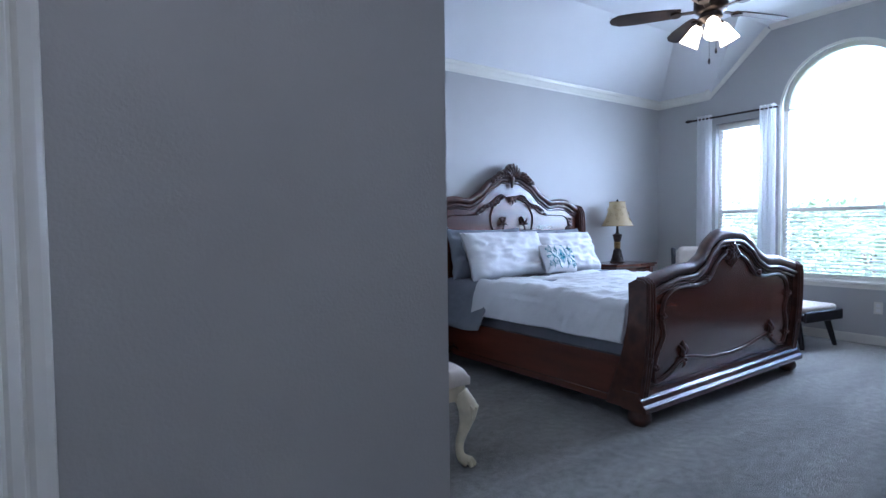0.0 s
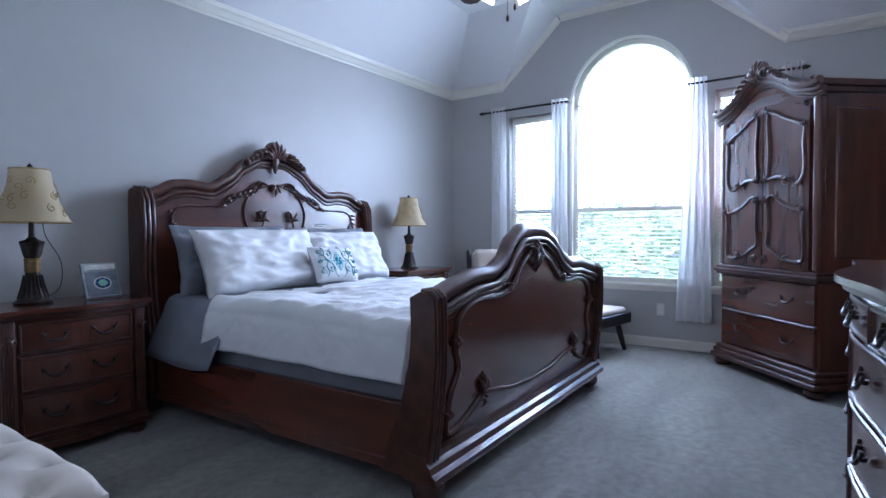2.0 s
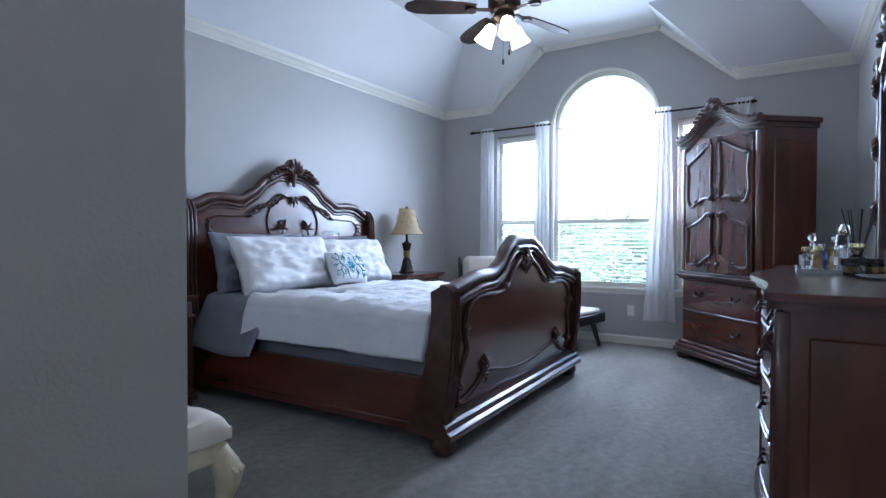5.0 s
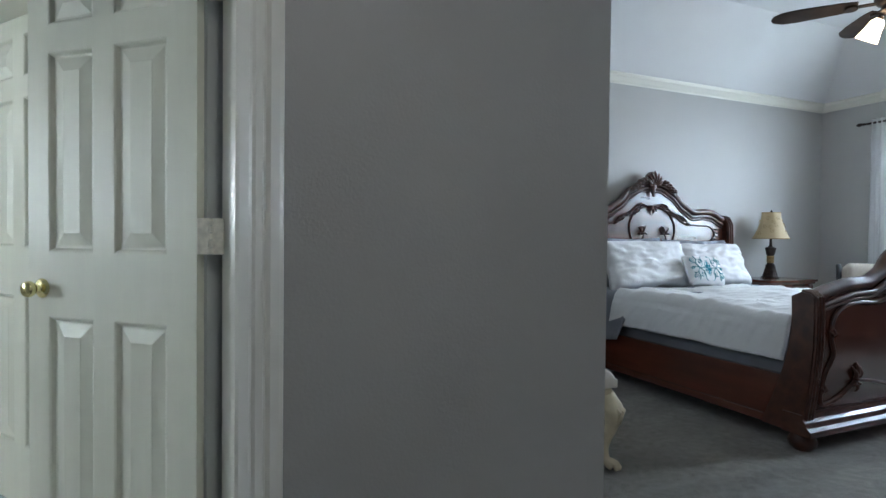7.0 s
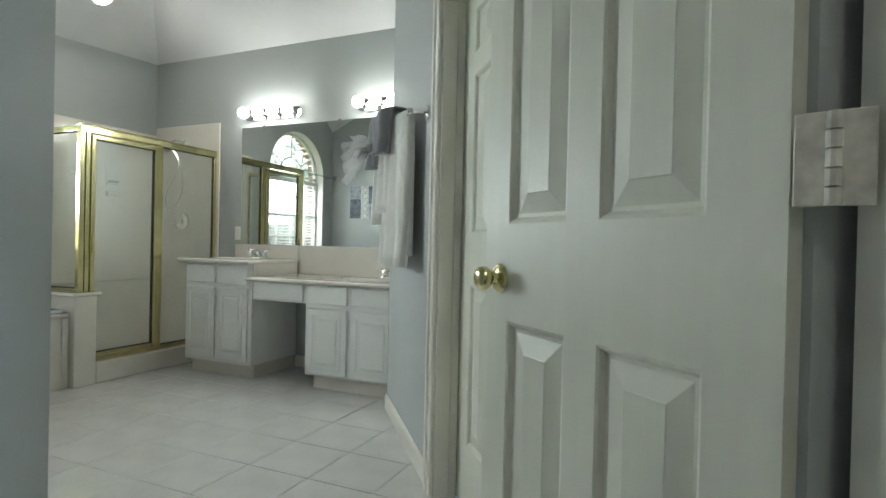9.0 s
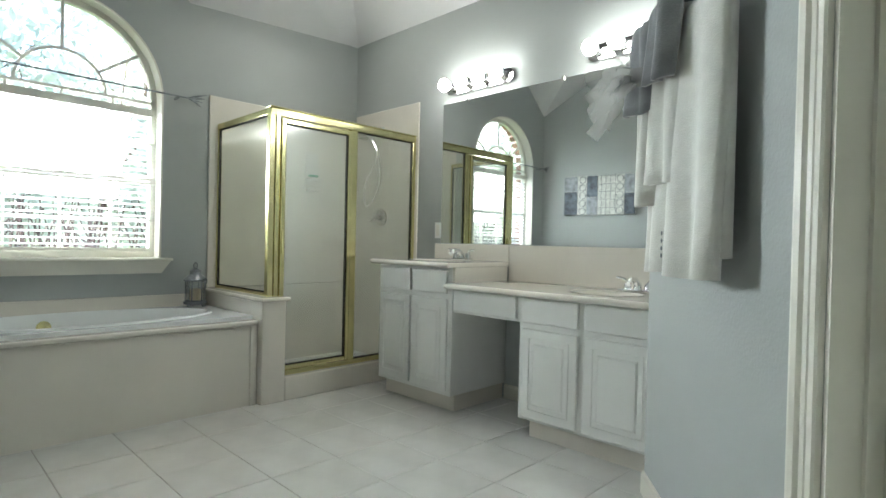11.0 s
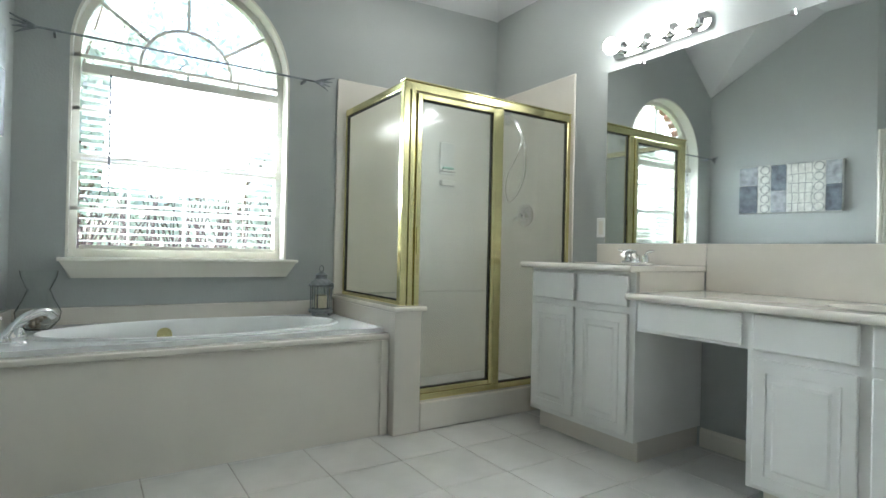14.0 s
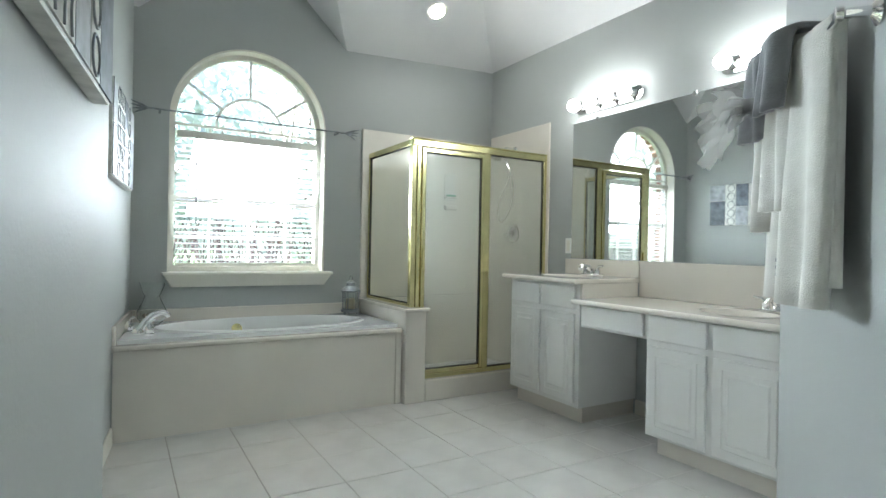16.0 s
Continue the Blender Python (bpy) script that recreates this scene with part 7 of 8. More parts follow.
for ob in list(sh.children_recursive):
    if ob.name.startswith("pane"):
        ob.visible_shadow = False
        vs = [v.co for v in ob.data.vertices]
        lo, hi = [min(v[k] for v in vs) for k in range(3)], [max(v[k] for v in vs) for k in range(3)]
        k = 1 if hi[0] - lo[0] < 0.02 else 0
        across = (lambda u, v, w: (w, u, v)) if k == 1 else (lambda u, v, w: (u, w, v))
        part("gasket", slab(bmesh.new(), [rect(lo[k], hi[k], lo[2], hi[2]), rect(lo[k] + 0.006, hi[k] - 0.006, lo[2] + 0.006, hi[2] - 0.006)], lo[1 - k] - 0.004, hi[1 - k] + 0.004, across), M_GASKET, ob.parent if ob.parent == sh else dr, "thin dark glazing gasket")
soap = thing("soap_dish", BX + 0.017, 4.87, 1.50, 0, "recessed cream soap dish with a green soap", "soap dish")
part("niche", boxes((0, 0.012, -0.06, 0.06, -0.02, 0.21), bevel=0.006, seg=2), M_TILE, soap)
part("shelf", boxes((0, 0.045, -0.06, 0.06, 0.0, 0.014), bevel=0.004), M_CULT, soap)
part("lower_shelf", boxes((0, 0.04, -0.06, 0.06, -0.10, -0.06), bevel=0.006), M_CULT, soap)
part("soap", boxes((0.012, 0.04, -0.045, 0.045, 0.015, 0.035), bevel=0.008, seg=2), M_GREEN, soap)
shd = thing("hand_shower", -4.95, BN - 0.017, 0, 0, "chrome hand shower with hose and mixing valve", "shower head")
part("arm", tube(bmesh.new(), spline([(0, 0, 1.92), (0, -0.08, 1.93), (0, -0.15, 1.90), (0, -0.18, 1.87)], 5), 0.010, 8), M_CHROME, shd, smooth=True)
part("flange", lathe(bmesh.new(), [(0, 0), (0.03, 0), (0.024, 0.012), (0, 0.014)], 16), M_CHROME, shd).matrix_basis = pose(0, 0, 1.92, 90, 0, 0)
bm = lathe(bmesh.new(), [(0, 0), (0.018, 0.0), (0.024, 0.03), (0.05, 0.055), (0.052, 0.065), (0, 0.067)], 18)
bmesh.ops.transform(bm, verts=bm.verts, matrix=pose(0, -0.17, 1.89, 145, 0, 0))
part("head", bm, M_CHROME, shd, smooth=True)
part("hose", tube(bmesh.new(), spline([(0.01, -0.15, 1.86), (0.05, -0.08, 1.70), (0.04, -0.05, 1.50), (-0.03, -0.05, 1.36), (-0.13, -0.05, 1.30), (-0.17, -0.05, 1.40), (-0.12, -0.06, 1.52), (-0.02, -0.07, 1.62), (0.03, -0.08, 1.75), (0.0, -0.12, 1.86)], 6), 0.0045, 7), M_CHROME, shd, smooth=True)
part("valve_plate", lathe(bmesh.new(), [(0, 0), (0.075, 0), (0.072, 0.010), (0.03, 0.018), (0.026, 0.04), (0, 0.042)], 24), M_CHROME, shd, smooth=True).matrix_basis = pose(0.0, 0, 1.20, 90, 0, 0)
part("valve_lever", tube(bmesh.new(), [(0, -0.04, 1.20), (-0.03, -0.05, 1.19), (-0.07, -0.055, 1.175)], [0.012, 0.010, 0.008], 8), M_CHROME, shd)


# ---- vanity ----
def cabinet_door(parent, x0, x1, z0, z1, y):
    """Raised-panel cabinet door facing -y."""
    bm = boxes((x0, x1, y - 0.018, y, z0, z1), bevel=0.006, seg=2)
    ob = part("door", bm, M_CAB, parent)
    bm = bmesh.new()
    prev = None
    for ins, dep in ((0.045, 0.0005), (0.050, -0.006), (0.060, -0.006), (0.080, 0.004)):
        ring = [bm.verts.new((x, y - 0.0185 - dep, z)) for x, z in rect(x0 + ins, x1 - ins, z0 + ins, z1 - ins)]
        if prev:
            for i in range(4):
                bm.faces.new((prev[i], prev[(i + 1) % 4], ring[(i + 1) % 4], ring[i]))
        prev = ring
    bm.faces.new(prev)
    for ins, r_ in ((0.047, 0.004),):
        tube(bm, [(x, y - 0.018, z) for x, z in rect(x0 + ins, x1 - ins, z0 + ins, z1 - ins)], r_, 6, closed=True)
    part("raised_panel", bm, M_CAB, ob)
    return ob


def drawer_front(parent, x0, x1, z0, z1, y):
    return part("drawer_front", boxes((x0, x1, y - 0.018, y, z0, z1), bevel=0.006, seg=2), M_CAB, parent)


FY = 4.80
vc = thing("vanity_cabinet", 0, 0, 0, 0, "white raised-panel vanity cabinet, tall end", "cabinet", "bathroom vanity cabinets")
part("body", boxes((-4.315, -3.645, FY, BN - 0.002, 0.10, 0.862)), M_CAB, vc)
part("toe_kick", boxes((-4.29, -3.66, FY + 0.05, BN - 0.004, 0.0, 0.10)), M_CULT, vc)
for x0_, x1_ in ((-4.295, -4.0), (-3.975, -3.675)):
    drawer_front(vc, x0_, x1_, 0.705, 0.845, FY - 0.001)
    cabinet_door(vc, x0_, x1_, 0.125, 0.675, FY - 0.001)
vr = thing("vanity_cabinet", 0, 0, 0, 0, "white raised-panel vanity cabinet beside the knee space", "cabinet", "bathroom vanity cabinets")
part("body", boxes((-3.15, -2.402, FY, BN - 0.002, 0.10, 0.742)), M_CAB, vr)
part("toe_kick", boxes((-3.11, -2.402, FY + 0.05, BN - 0.004, 0.0, 0.10)), M_CULT, vr)
for x0_, x1_ in ((-3.125, -2.80), (-2.765, -2.425)):
    drawer_front(vr, x0_, x1_, 0.605, 0.735, FY - 0.001)
    cabinet_door(vr, x0_, x1_, 0.115, 0.575, FY - 0.001)
kd = thing("vanity_desk", 0, 0, 0, 0, "white drawer unit bridging the knee space", "drawer")
part("body", boxes((-3.643, -3.152, FY + 0.01, BN - 0.05, 0.60, 0.742)), M_CAB, kd)
drawer_front(kd, -3.625, -3.175, 0.612, 0.735, FY + 0.009)


def basin_top(name, x0, x1, z, label, cx):
    t = thing(name, 0, 0, 0, 0, label, "countertop")
    hole = [(cx + 0.19 * math.cos(2 * math.pi * i / 32), 5.01 + 0.15 * math.sin(2 * math.pi * i / 32)) for i in range(32)]
    part("slab", slab(bmesh.new(), [[(x0, FY - 0.055), (x1, FY - 0.055), (x1, BN - 0.001), (x0, BN - 0.001)], hole], z - 0.028, z, lambda u, v, w: (u, v, w)), M_CULT, t)
    part("front_edge", tube(bmesh.new(), [(x0 - 0.004, FY - 0.057, z - 0.014), (x1 + 0.004, FY - 0.057, z - 0.014)], 0.016, 10), M_CULT, t, smooth=True)
    bm = bmesh.new()
    rr = []
    for sc, dz in ((1.05, 0.003), (1.0, 0.004), (0.94, -0.02), (0.8, -0.08), (0.5, -0.115), (0.1, -0.12)):
        rr.append([bm.verts.new((cx + 0.19 * sc * math.cos(2 * math.pi * i / 32), 5.01 + 0.15 * sc * math.sin(2 * math.pi * i / 32), z + dz)) for i in range(32)])
    for a, b in zip(rr, rr[1:]):
        for i in range(32):
            bm.faces.new((a[i], a[(i + 1) % 32], b[(i + 1) % 32], b[i]))
    bm.faces.new(rr[-1])
    part("sink_bowl", bm, M_CULT, t, smooth=True)
    return t


ct1 = basin_top("countertop", -4.335, -3.625, 0.892, "raised cream marble vanity top with moulded basin", -3.98)
part("end_edge", boxes((-3.637, -3.622, FY - 0.05, BN - 0.002, 0.864, 0.892), bevel=0.004), M_CULT, ct1)
ct2 = basin_top("countertop", -3.644, -2.402, 0.772, "lower cream marble vanity top with moulded basin", -2.78)
part("backsplash", boxes((-3.62, -2.402, BN - 0.02, BN - 0.001, 0.773, 1.003), bevel=0.003), M_CULT, ct2)
part("backsplash", boxes((-4.31, -3.622, BN - 0.02, BN - 0.001, 0.893, 1.003), bevel=0.003), M_CULT, ct1)
part("side_splash", boxes((-3.643, -3.626, FY + 0.0, BN - 0.021, 0.773, 0.863)), M_CULT, ct2)


def sink_faucet(x, y, z):
    f = thing("sink_faucet", x, y, z, 0, "chrome two-lever bathroom faucet", "faucet", "bathroom sink faucets")
    part("base", boxes((-0.085, 0.085, -0.025, 0.025, 0.0, 0.016), bevel=0.007, seg=3), M_CHROME, f, smooth=True)
    bm = lathe(bmesh.new(), [(0.024, 0.01), (0.022, 0.03), (0.018, 0.05), (0, 0.055)], 14)
    tube(bm, spline([(0, 0, 0.03), (0, -0.03, 0.06), (0, -0.08, 0.066), (0, -0.115, 0.045)], 5), [0.018] * 6 + [0.014] * 10, 10)
    part("spout", bm, M_CHROME, f, smooth=True)
    for s in (-1, 1):
        bm = lathe(bmesh.new(), [(0, 0.014), (0.022, 0.014), (0.020, 0.034), (0.012, 0.05), (0, 0.052)], 14, (s * 0.055, 0, 0))
        tube(bm, [(s * 0.055, 0, 0.048), (s * 0.075, -0.005, 0.066), (s * 0.115, -0.012, 0.074)], [0.008, 0.009, 0.006], 8)
        part("lever", bm, M_CHROME, f, smooth=True)
    return f


sink_faucet(-3.975, 5.235, 0.892)
sink_faucet(-2.715, 5.235, 0.772)
wm = thing("vanity_mirror", 0, 0, 0, 0, "wide frameless mirror over the vanity", "mirror")
part("mirror_glass", boxes((-4.262, -2.402, BN - 0.007, BN - 0.001, 1.006, 2.018)), M_MIRROR, wm)
for x in (-4.02, -3.25, -2.6):
    for z in (2.015,):
        part("clip", boxes((x - 0.012, x + 0.012, BN - 0.012, BN - 0.0075, z - 0.012, z + 0.016), bevel=0.002), M_CHROME, wm)


def light_bar(x0, x1, z):
    lb = thing("vanity_light", (x0 + x1) / 2, BN - 0.001, z, 0, "chrome strip light with four lit globe bulbs", "light", "vanity lights")
    h = (x1 - x0) / 2
    loop = [(-h, -0.045), (h, -0.045)] + [(h + 0.04 * math.sin(a), -0.045 * math.cos(a)) for a in [math.pi * k / 10 for k in range(1, 10)]] + [(h, 0.045), (-h, 0.045)] + [(-h - 0.04 * math.sin(a), 0.045 * math.cos(a)) for a in [math.pi * k / 10 for k in range(1, 10)]]
    part("back_plate", slab(bmesh.new(), [loop], -0.025, 0.0, lambda u, v, w: (u, w, v)), M_CHROME, lb)
    part("rib", boxes((-h, h, -0.034, -0.026, -0.02, 0.02), bevel=0.004), M_CHROME, lb)
    for k in range(4):
        x = -h + 0.03 + (2 * h - 0.06) * k / 3
        part("socket", lathe(bmesh.new(), [(0, 0), (0.026, 0), (0.022, 0.03), (0.016, 0.04), (0, 0.04)], 14), M_CHROME, lb, smooth=True).matrix_basis = pose(x, -0.03, 0, 90, 0, 0)
        part("bulb", lathe(bmesh.new(), [(0.014, 0.035), (0.02, 0.045), (0.040, 0.07), (0.046, 0.092), (0.040, 0.115), (0.022, 0.132), (0, 0.137)], 18), M_BULB, lb, "lit globe bulb", True).matrix_basis = pose(x, -0.03, 0, 90, 0, 0)
    return lb


light_bar(-4.175, -3.655, 2.115)
light_bar(-3.04, -2.52, 2.115)
po = thing("wall_outlet", -4.292, BN - 0.001, 1.10, 0, "white outlet plate beside the mirror", "outlet")
part("plate", boxes((-0.035, 0.035, -0.006, 0, -0.058, 0.058), bevel=0.003), M_CAB, po)
part("socket", boxes((-0.016, 0.016, -0.008, -0.006, -0.04, 0.04), bevel=0.001), M_TRIM, po)

# ---- towels on the diagonal wall ----
TN = Vector((-TD.y, TD.x))
def on_towel(s, out, z):
    p = Vector(HINGE) + TD * s + TN * out
    return (p.x, p.y, z)


S0 = 2.055
tb = thing("towel_bar", 0, 0, 0, 0, "chrome towel bar with round wall plates", "towel bar")
for s in (S0 - 0.11, S0 + 0.50):
    bm = lathe(bmesh.new(), [(0, 0), (0.034, 0), (0.036, 0.006), (0.022, 0.014), (0.012, 0.02), (0.012, 0.07), (0.018, 0.075), (0.016, 0.09), (0, 0.092)], 20)
    bmesh.ops.transform(bm, verts=bm.verts, matrix=Matrix.Translation(on_towel(s, 0, 1.635)) @ Matrix.Rotation(math.atan2(TN.y, TN.x), 4, "Z") @ pose(0, 0, 0, 0, 90, 0))
    part("wall_plate", bm, M_CHROME, tb, smooth=True)
part("bar", tube(bmesh.new(), [on_towel(S0 - 0.11, 0.075, 1.635), on_towel(S0 + 0.50, 0.075, 1.635)], 0.009, 10), M_CHROME, tb, smooth=True)


def towel(s0, s1, drop_front, drop_back, out, material, label, seed, folds=2, thick=0.012, top=1.645, amp=0.007):
    """A towel hung over the bar with soft vertical folds."""
    bm = bmesh.new()
    n, rows = 28, []
    prof = [(-0.018, -drop_back * k / 6) for k in range(6, 0, -1)] + [(-0.018, 0.0), (-0.010, 0.014), (0.004, 0.018), (0.016, 0.012), (0.022, -0.005)] + [(0.022 + 0.010 * k / 10, -0.005 - drop_front * k / 10) for k in range(1, 11)]
    for dx, dz in prof:
        row = []
        for i in range(n + 1):
            u = i / n
            t = max(0, -dz) / max(drop_front, 0.01)
            w = -0.055 * (1 - min(1, u / 0.35)) ** 2 + amp * (0.3 + t) * math.sin(u * folds * 2 * math.pi + seed) + 0.006 * noise.noise(Vector((u * 3, dz * 4, seed)))
            s = s0 + (s1 - s0) * u
            row.append(bm.verts.new(on_towel(s, 0.075 + dx + (out if dx > 0 else 0) + (w if dx > 0 else 0), top + dz - 0.01 * noise.noise(Vector((u * 2, seed, 0))))))
        rows.append(row)
    for a, b in zip(rows, rows[1:]):
        for i in range(n):
            bm.faces.new((a[i], a[i + 1], b[i + 1], b[i]))
    ob = part("towel", bm, material, None, label, True)
    md = ob.modifiers.new("thickness", "SOLIDIFY")
    md.thickness, md.offset = thick, 0
    return tagged(ob, label, "towel", "towels on the bar")


towel(S0 - 0.03, S0 + 0.42, 0.71, 0.66, 0.010, M_TOWEL, "long white bath towel hanging over the bar", 0.4, 3, 0.032, amp=0.016)
towel(S0 + 0.13, S0 + 0.27, 0.47, 0.30, 0.046, M_TOWEL, "white hand towel hung over the bath towel", 1.7, 1, 0.022, 1.668, 0.014)
towel(S0 + 0.29, S0 + 0.41, 0.52, 0.30, 0.060, M_TOWEL, "white hand towel hung over the bath towel", 0.2, 1, 0.022, 1.664, 0.014)
towel(S0 + 0.11, S0 + 0.22, 0.20, 0.20, 0.082, M_TOWELGREY, "dark grey washcloth folded over the towels", 0.9, 1, 0.018, 1.682, 0.014)
towel(S0 + 0.26, S0 + 0.37, 0.25, 0.20, 0.096, M_TOWELGREY, "dark grey washcloth folded over the towels", 2.6, 1, 0.018, 1.676, 0.014)
bowt = thing("tulle_bow", 0, 0, 0, 0, "sheer white tulle bow tied round the towels", "bow")
rnd = random.Random(8)
for k in range(13):
    bm = bmesh.new()
    a0 = rnd.uniform(-0.9, 0.9)
    L = rnd.uniform(0.09, 0.17)
    c = on_towel(S0 + 0.27, 0.205, 1.52)
    rows = []
    for j in range(9):
        t = j / 8
        p = Vector(c) + Vector((TN.x, TN.y, 0)) * (L * 0.9 * t * math.cos(a0)) + Vector((TD.x, TD.y, 0)) * (L * t * math.sin(a0) + 0.08 * t) + Vector((0, 0, 0.07 * t * math.sin(k) - 0.06 * t * t))
        row = []
        for i in range(6):
            v = i / 5 - 0.5
            q = Vector((TD.x * 0.4, TD.y * 0.4, 1)) * (2 * v * (0.012 + 0.05 * t)) + Vector((TN.x, TN.y, 0)) * 0.012 * math.sin(i * 2.3 + j * 0.9 + k) + Vector((TD.x, TD.y, 0)) * 0.010 * math.sin(i * 2.9 + k)
            row.append(bm.verts.new(p + q))
        rows.append(row)
    for a, b in zip(rows, rows[1:]):
        for i in range(5):
            bm.faces.new((a[i], a[i + 1], b[i + 1], b[i]))
    part("loop", bm, M_TULLE, bowt, smooth=True)
part("knot", lathe(bmesh.new(), [(0, -0.03), (0.03, -0.02), (0.035, 0.0), (0.03, 0.02), (0, 0.03)], 10, on_towel(S0 + 0.27, 0.20, 1.52)), M_TULLE, bowt, smooth=True)
for i in range(2):
    for j in range(4):
        d = part("embroidered_dot", lathe(bmesh.new(), [(0, 0), (0.007, 0), (0.006, 0.002), (0, 0.003)], 8), M_PEWTER, None)
        d.matrix_world = Matrix.Translation(on_towel(S0 + 0.20 + 0.03 * i, 0.136, 0.985 + 0.022 * j)) @ Matrix.Rotation(math.atan2(TN.y, TN.x), 4, "Z") @ pose(0, 0, 0, 0, 90, 0)
        tagged(d, "small grey embroidered dot on the towel hem", "embroidery", "dots on the towel hem")


# ---- wall art ----
def wall_art(p, along, nrm, w, h, z, label, seed):
    c = thing("wall_art", p[0], p[1], z, math.degrees(math.atan2(along[1], along[0])), label, "painting")
    part("canvas", boxes((-w / 2, w / 2, -0.04, -0.003, -h / 2, h / 2), bevel=0.003), M_CANVAS_L, c)
    x = -w / 2
    cols = [(0.15, "dm"), (0.36, "l"), (0.16, "dk"), (0.13, "l2"), (0.20, "m")]
    for fr_, kind in cols:
        a, b = x + 0.003, x + w * fr_ - 0.003
        x += w * fr_
        if kind == "dm":
            part("patch", boxes((a, b, -0.0445, -0.0405, 0.02, h / 2 - 0.004)), M_CANVAS_M, c)
            part("patch", boxes((a, b, -0.0445, -0.0405, -h / 2 + 0.004, 0.016)), M_CANVAS_D, c)
        elif kind == "m":
            part("patch", boxes((a, b, -0.0445, -0.0405, 0.05, h / 2 - 0.004)), M_CANVAS_M, c)
            part("patch", boxes((a, b, -0.0445, -0.0405, -h / 2 + 0.004, 0.046)), M_CANVAS_D, c)
        elif kind == "dk":
            part("patch", boxes((a, b, -0.0445, -0.0405, -0.02, h / 2 - 0.004)), M_CANVAS_D, c)
            part("patch", boxes((a, b, -0.0445, -0.0405, -h / 2 + 0.004, -0.024)), M_CANVAS_M, c)
        else:
            pt = part("patch", boxes((a, b, -0.0445, -0.0405, -h / 2 + 0.004, h / 2 - 0.004)), M_CANVAS_L, c)
            bm = bmesh.new()
            n = 5
            for k in range(n):
                zc_ = -h / 2 + h * (k + 0.5) / n
                r_ = h / n * 0.42
                xr = a + r_ * 1.2
                tube(bm, [(xr + r_ * math.cos(q), -0.0455, zc_ + r_ * math.sin(q)) for q in [2 * math.pi * i / 16 for i in range(16)]], 0.0035, 5, closed=True)
                if b - a > 0.2:
                    rn = random.Random(seed + k)
                    for i in range(4):
                        xx = a + 0.10 + i * 0.055
                        tube(bm, [(xx, -0.0455, zc_ - r_), (xx + rn.uniform(-0.01, 0.01), -0.0455, zc_), (xx, -0.0455, zc_ + r_)], 0.003, 5)
                    tube(bm, [(a + 0.09, -0.0455, zc_ + r_), (b - 0.01, -0.0455, zc_ + r_ + rn.uniform(-0.01, 0.01))], 0.003, 5)
            part("relief", bm, M_PEWTER, pt, "silver relief lines")
    return c


wall_art((-4.60, 2.352), (-1, 0.1097), (0, 1), 0.86, 0.46, 1.605, "wide textured canvas in silver, slate and white patches", 1)
ed = (Vector(CORNER_D) - Vector(CORNER_E)).normalized()
pe = Vector(CORNER_E) + ed * 0.70
wall_art((pe.x, pe.y), (-ed.x, -ed.y), (0, 1), 0.83, 0.46, 1.61, "textured canvas with twig relief beside the door", 7)
br = rod("curtain_rod", [(BX + 0.07, 2.535, 1.945), (BX + 0.07, 3.875, 1.945)], 0.006, M_PEWTER, [], "thin pewter curtain rod with leaf finials")
for y, s in ((2.535, -1), (3.875, 1)):
    bm = bmesh.new()
    for k in range(4):
        tube(bm, [(BX + 0.07, y, 1.945), (BX + 0.07, y + s * 0.05, 1.945 + 0.012 * (k - 1.5)), (BX + 0.07 + 0.01 * (k - 1.5), y + s * (0.09 + 0.01 * k), 1.945 + 0.026 * (k - 1.5))], [0.004, 0.008, 0.002], 6)
    part("leaf_finial", bm, M_PEWTER, br, smooth=True)
    part("bracket", boxes((BX + 0.001, BX + 0.075, y - s * 0.06 - 0.005, y - s * 0.06 + 0.005, 1.93, 1.945)), M_PEWTER, br)
rl = thing("recessed_light", 0, 0, 0, 0, "round recessed ceiling light, lit", "light", "recessed ceiling lights")
rl.matrix_world = pose(-4.857, 4.445, 2.884, 0, -29.9, 0)
part("trim_ring", lathe(bmesh.new(), [(0.055, 0), (0.078, -0.003), (0.08, -0.006), (0.055, -0.010)], 24), M_TRIM, rl)
part("lamp", lathe(bmesh.new(), [(0, -0.0105), (0.054, -0.011), (0.054, -0.014), (0, -0.016)], 24), M_SPOT, rl)
hl = thing("recessed_light", -0.15, 0.85, 2.739, 0, "round recessed hall light, warm and lit", "light", "recessed ceiling lights")
part("trim_ring", lathe(bmesh.new(), [(0.062, 0), (0.085, -0.003), (0.087, -0.006), (0.062, -0.010)], 24), M_TRIM, hl)
part("lamp", lathe(bmesh.new(), [(0, -0.0105), (0.060, -0.011), (0.060, -0.014), (0, -0.016)], 24), M_HALLSPOT, hl)
cl = thing("closet_light", -3.6, 1.6, 2.36, 0, "warm closet ceiling bulb", "light")
part("bulb", lathe(bmesh.new(), [(0, -0.05), (0.04, -0.03), (0.05, 0.0), (0.03, 0.035), (0, 0.04)], 14), M_CLOSETLAMP, cl, smooth=True)

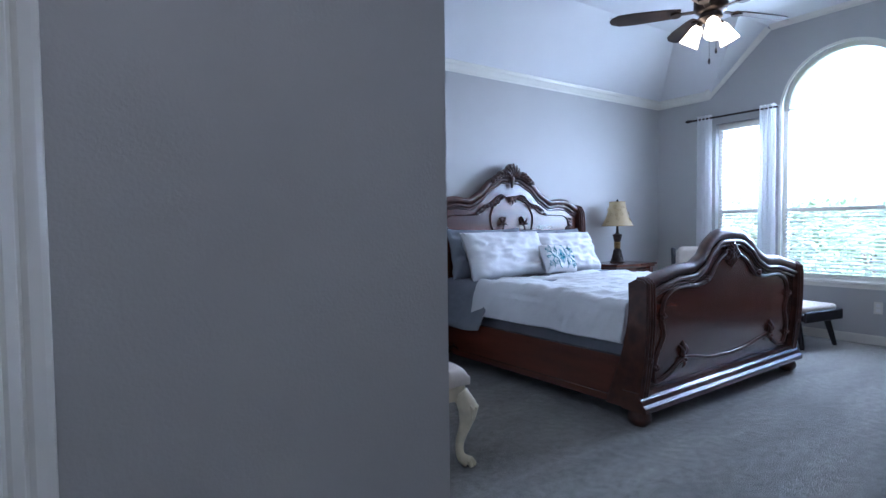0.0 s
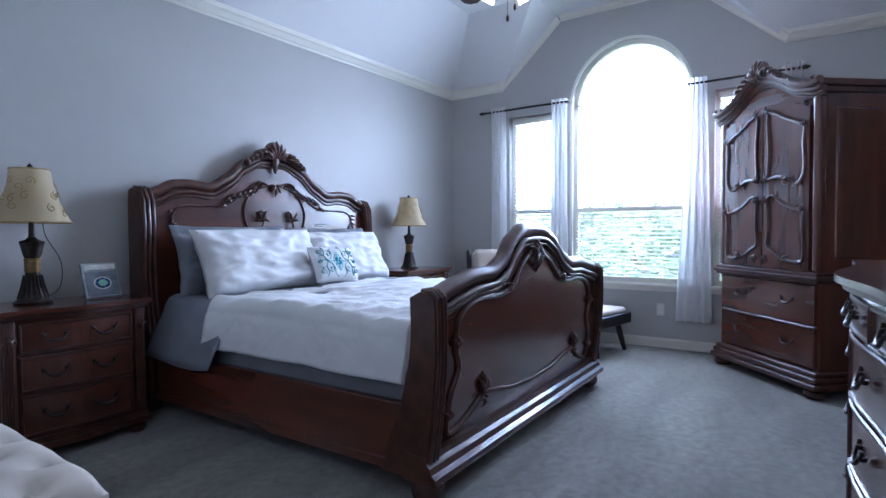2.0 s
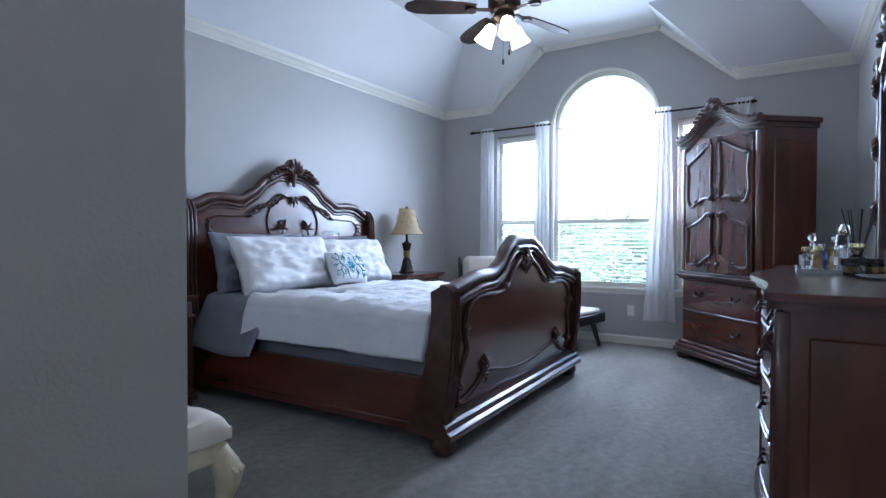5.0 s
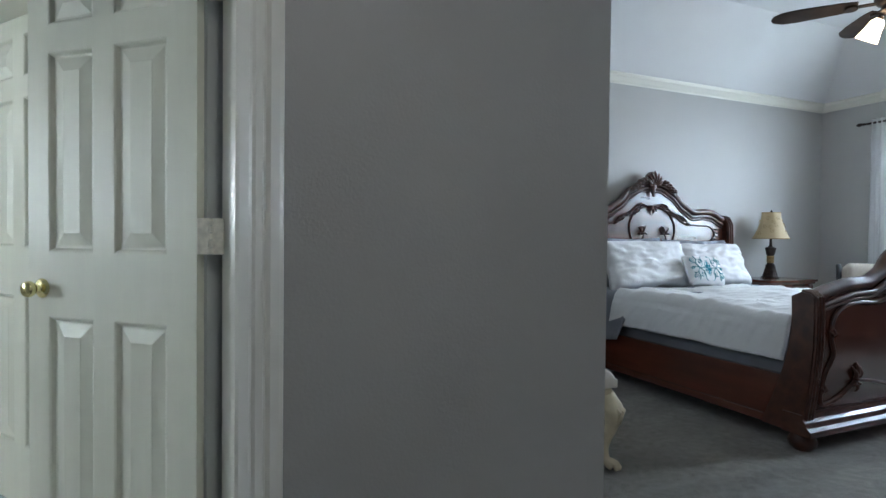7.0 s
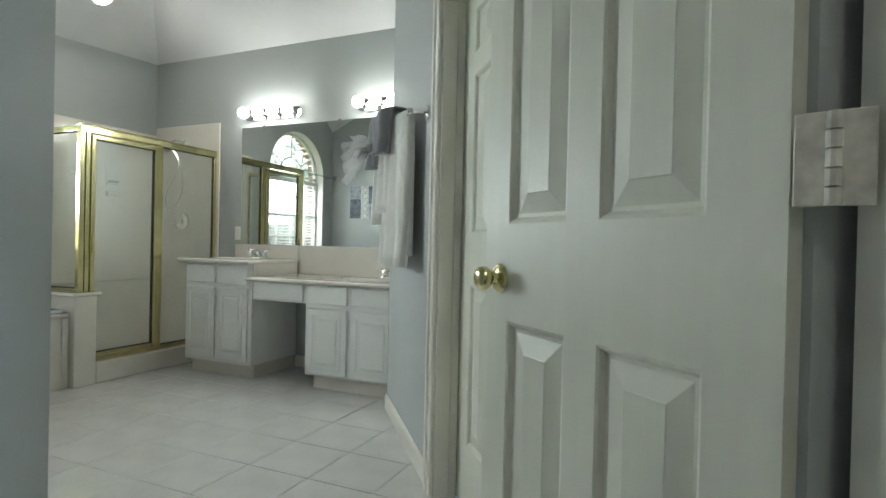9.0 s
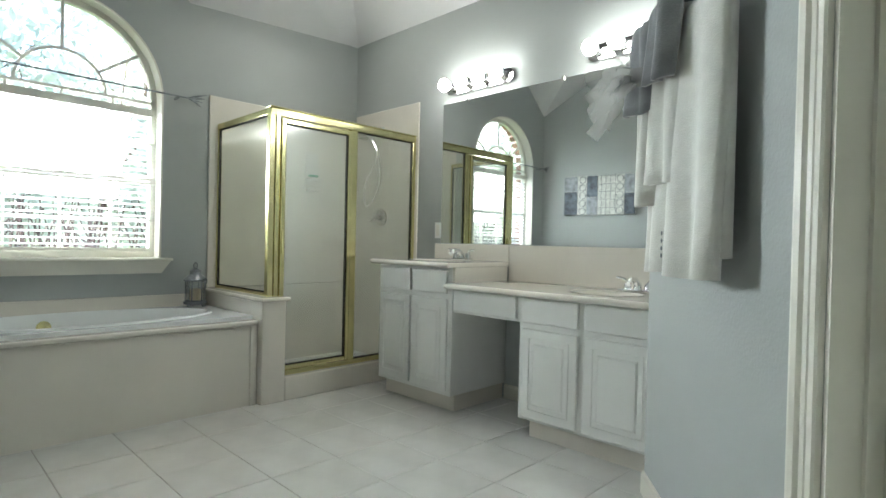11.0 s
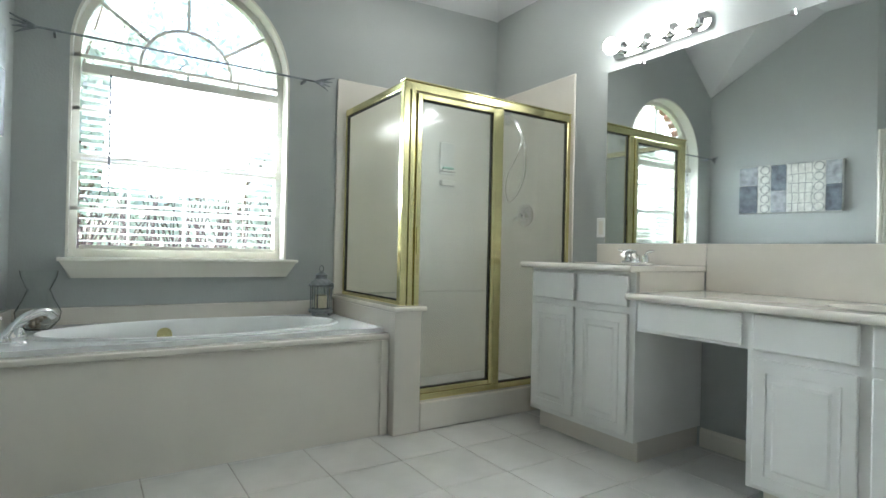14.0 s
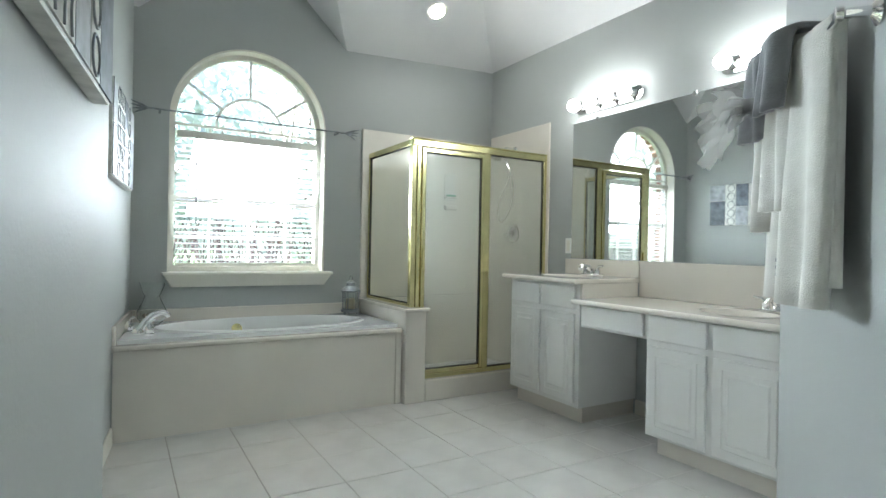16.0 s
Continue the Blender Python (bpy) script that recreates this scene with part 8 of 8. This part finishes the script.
# ---- outdoors ----
def leafy(name, x, y, z0, h, r, n, material, label, seed, trunk=True, leaf=1.0):
    t = thing(name, x, y, z0, 0, label, "tree" if trunk else "shrub", "greenery outside")
    rn = random.Random(seed)
    bm = bmesh.new()
    tips = []
    tube(bm, [(0, 0, 0), (0.03, 0.02, h * 0.3), (-0.04, 0.03, h * 0.6)], [0.07, 0.05, 0.03], 7)
    for k in range(16):
        a, e = rn.uniform(0, 6.28), rn.uniform(0.25, 1.0)
        st = Vector((0, 0, h * rn.uniform(0.1, 0.55)))
        en = Vector((r * math.cos(a) * rn.uniform(0.3, 1), r * math.sin(a) * rn.uniform(0.3, 1), h * e))
        tube(bm, [st, st.lerp(en, 0.5) + Vector((0, 0, 0.1)), en], [0.025, 0.016, 0.006], 5)
        tips += [st.lerp(en, q) for q in (0.45, 0.65, 0.85, 1.0)]
    part("trunk", bm, M_BARK, t)
    bm = bmesh.new()
    for k in range(n):
        c = rn.choice(tips) + Vector([rn.gauss(0, 0.17 * leaf) for _ in range(3)])
        d = Vector([rn.gauss(0, 1) for _ in range(3)]).normalized()
        e = d.orthogonal().normalized()
        L = rn.uniform(0.04, 0.085) * leaf
        vs = [bm.verts.new(c - d * L), bm.verts.new(c + e * L * 0.42), bm.verts.new(c + d * L), bm.verts.new(c - e * L * 0.42)]
        bm.faces.new(vs)
    cr = part("crown", bm, material, t)
    cr["kind"] = "stuff"
    return t


leafy("tree", 10.0, 5.4, -0.35, 2.3, 1.5, 5000, M_LEAF2, "pale green garden tree outside the arched window", 1)
leafy("tree", 9.2, 3.6, -0.35, 1.9, 1.3, 4500, M_LEAF, "green garden tree outside the arched window", 2)
leafy("tree", 11.0, 7.8, -0.35, 2.2, 1.6, 4500, M_LEAF, "green garden tree outside the side window", 3)
leafy("tree", 9.6, 1.6, -0.35, 1.7, 1.2, 3500, M_LEAF2, "pale green shrub outside the window", 4)
# far trees, their washed-out look put into the leaf colour
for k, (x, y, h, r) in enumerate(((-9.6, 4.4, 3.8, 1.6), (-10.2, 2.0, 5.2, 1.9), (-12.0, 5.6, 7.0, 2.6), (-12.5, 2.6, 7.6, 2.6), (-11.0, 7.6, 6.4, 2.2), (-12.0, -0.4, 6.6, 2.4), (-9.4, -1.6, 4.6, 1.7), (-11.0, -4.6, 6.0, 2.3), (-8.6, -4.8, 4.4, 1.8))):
    leafy("tree", x, y, -0.35, h, r, 5200, M_LEAF3, "green tree behind the twigs, leaves paled to imitate haze", 5 + k, leaf=1.0 if h < 5 else 1.7)
rn = random.Random(11)
for k in range(7):
    tw = thing("twig_shrub", -6.3 + rn.uniform(-0.25, 0.25), 2.0 + 0.36 * k, -0.35, 0, "bare reddish shrub with many upright twigs", "shrub", "bare shrubs outside")
    bm = bmesh.new()
    for q in range(24):
        p = Vector((rn.gauss(0, 0.10), rn.gauss(0, 0.14), 0))
        pts = [p.copy()]
        d = Vector((rn.gauss(0, 0.16), rn.gauss(0, 0.20), 1)).normalized()
        for j in range(6):
            d = (d + Vector((rn.gauss(0, 0.10), rn.gauss(0, 0.16), 0.05))).normalized()
            p = p + d * rn.uniform(0.22, 0.33)
            pts.append(p.copy())
        tube(bm, pts, [0.016, 0.014, 0.012, 0.010, 0.008, 0.006, 0.003], 5)
    part("stems", bm, M_TWIG, tw)

# ---- bathroom floor tiles ----
P_, G_ = 0.3335, 0.004
TOX, TOY = -3.88, 3.945
floor_b = bpy.data.objects["floor_bath_bed"]
first = None
zone = [(-4.56, 2.36), (-3.96, 2.31), (-3.34, 1.91), (-2.98, 2.37), (-1.65, 2.22), (-1.22, 1.90), (-0.62, 2.38), (-2.43, 4.70), (-2.43, 5.31), (-4.48, 5.31), (-4.48, 4.24), (-4.56, 4.24)]
def inside(x, y):
    c = False
    for i in range(len(zone)):
        (xa_, ya_), (xb_, yb_) = zone[i], zone[i - 1]
        if (ya_ > y) != (yb_ > y) and x < (xb_ - xa_) * (y - ya_) / (yb_ - ya_) + xa_:
            c = not c
    return c


for i in range(-12, 14):
    for j in range(-8, 6):
        cx, cy = TOX + P_ * (i + 0.5), TOY + P_ * (j + 0.5)
        pts = [(cx + dx, cy + dy) for dx in (-0.16, 0, 0.16) for dy in (-0.16, 0, 0.16)]
        if not any(inside(*p) for p in pts):
            continue
        if first is None:
            h = P_ / 2 - G_ / 2
            first = part("tile", boxes((-h, h, -h, h, -0.006, 0.0), bevel=0.0015), M_TILE, floor_b)
            ob = first
        else:
            ob = new("tile", first.data)
        ob.parent = floor_b
        ob.matrix_basis = pose(cx, cy, -0.0005 * ((i * 7 + j * 3) % 3))
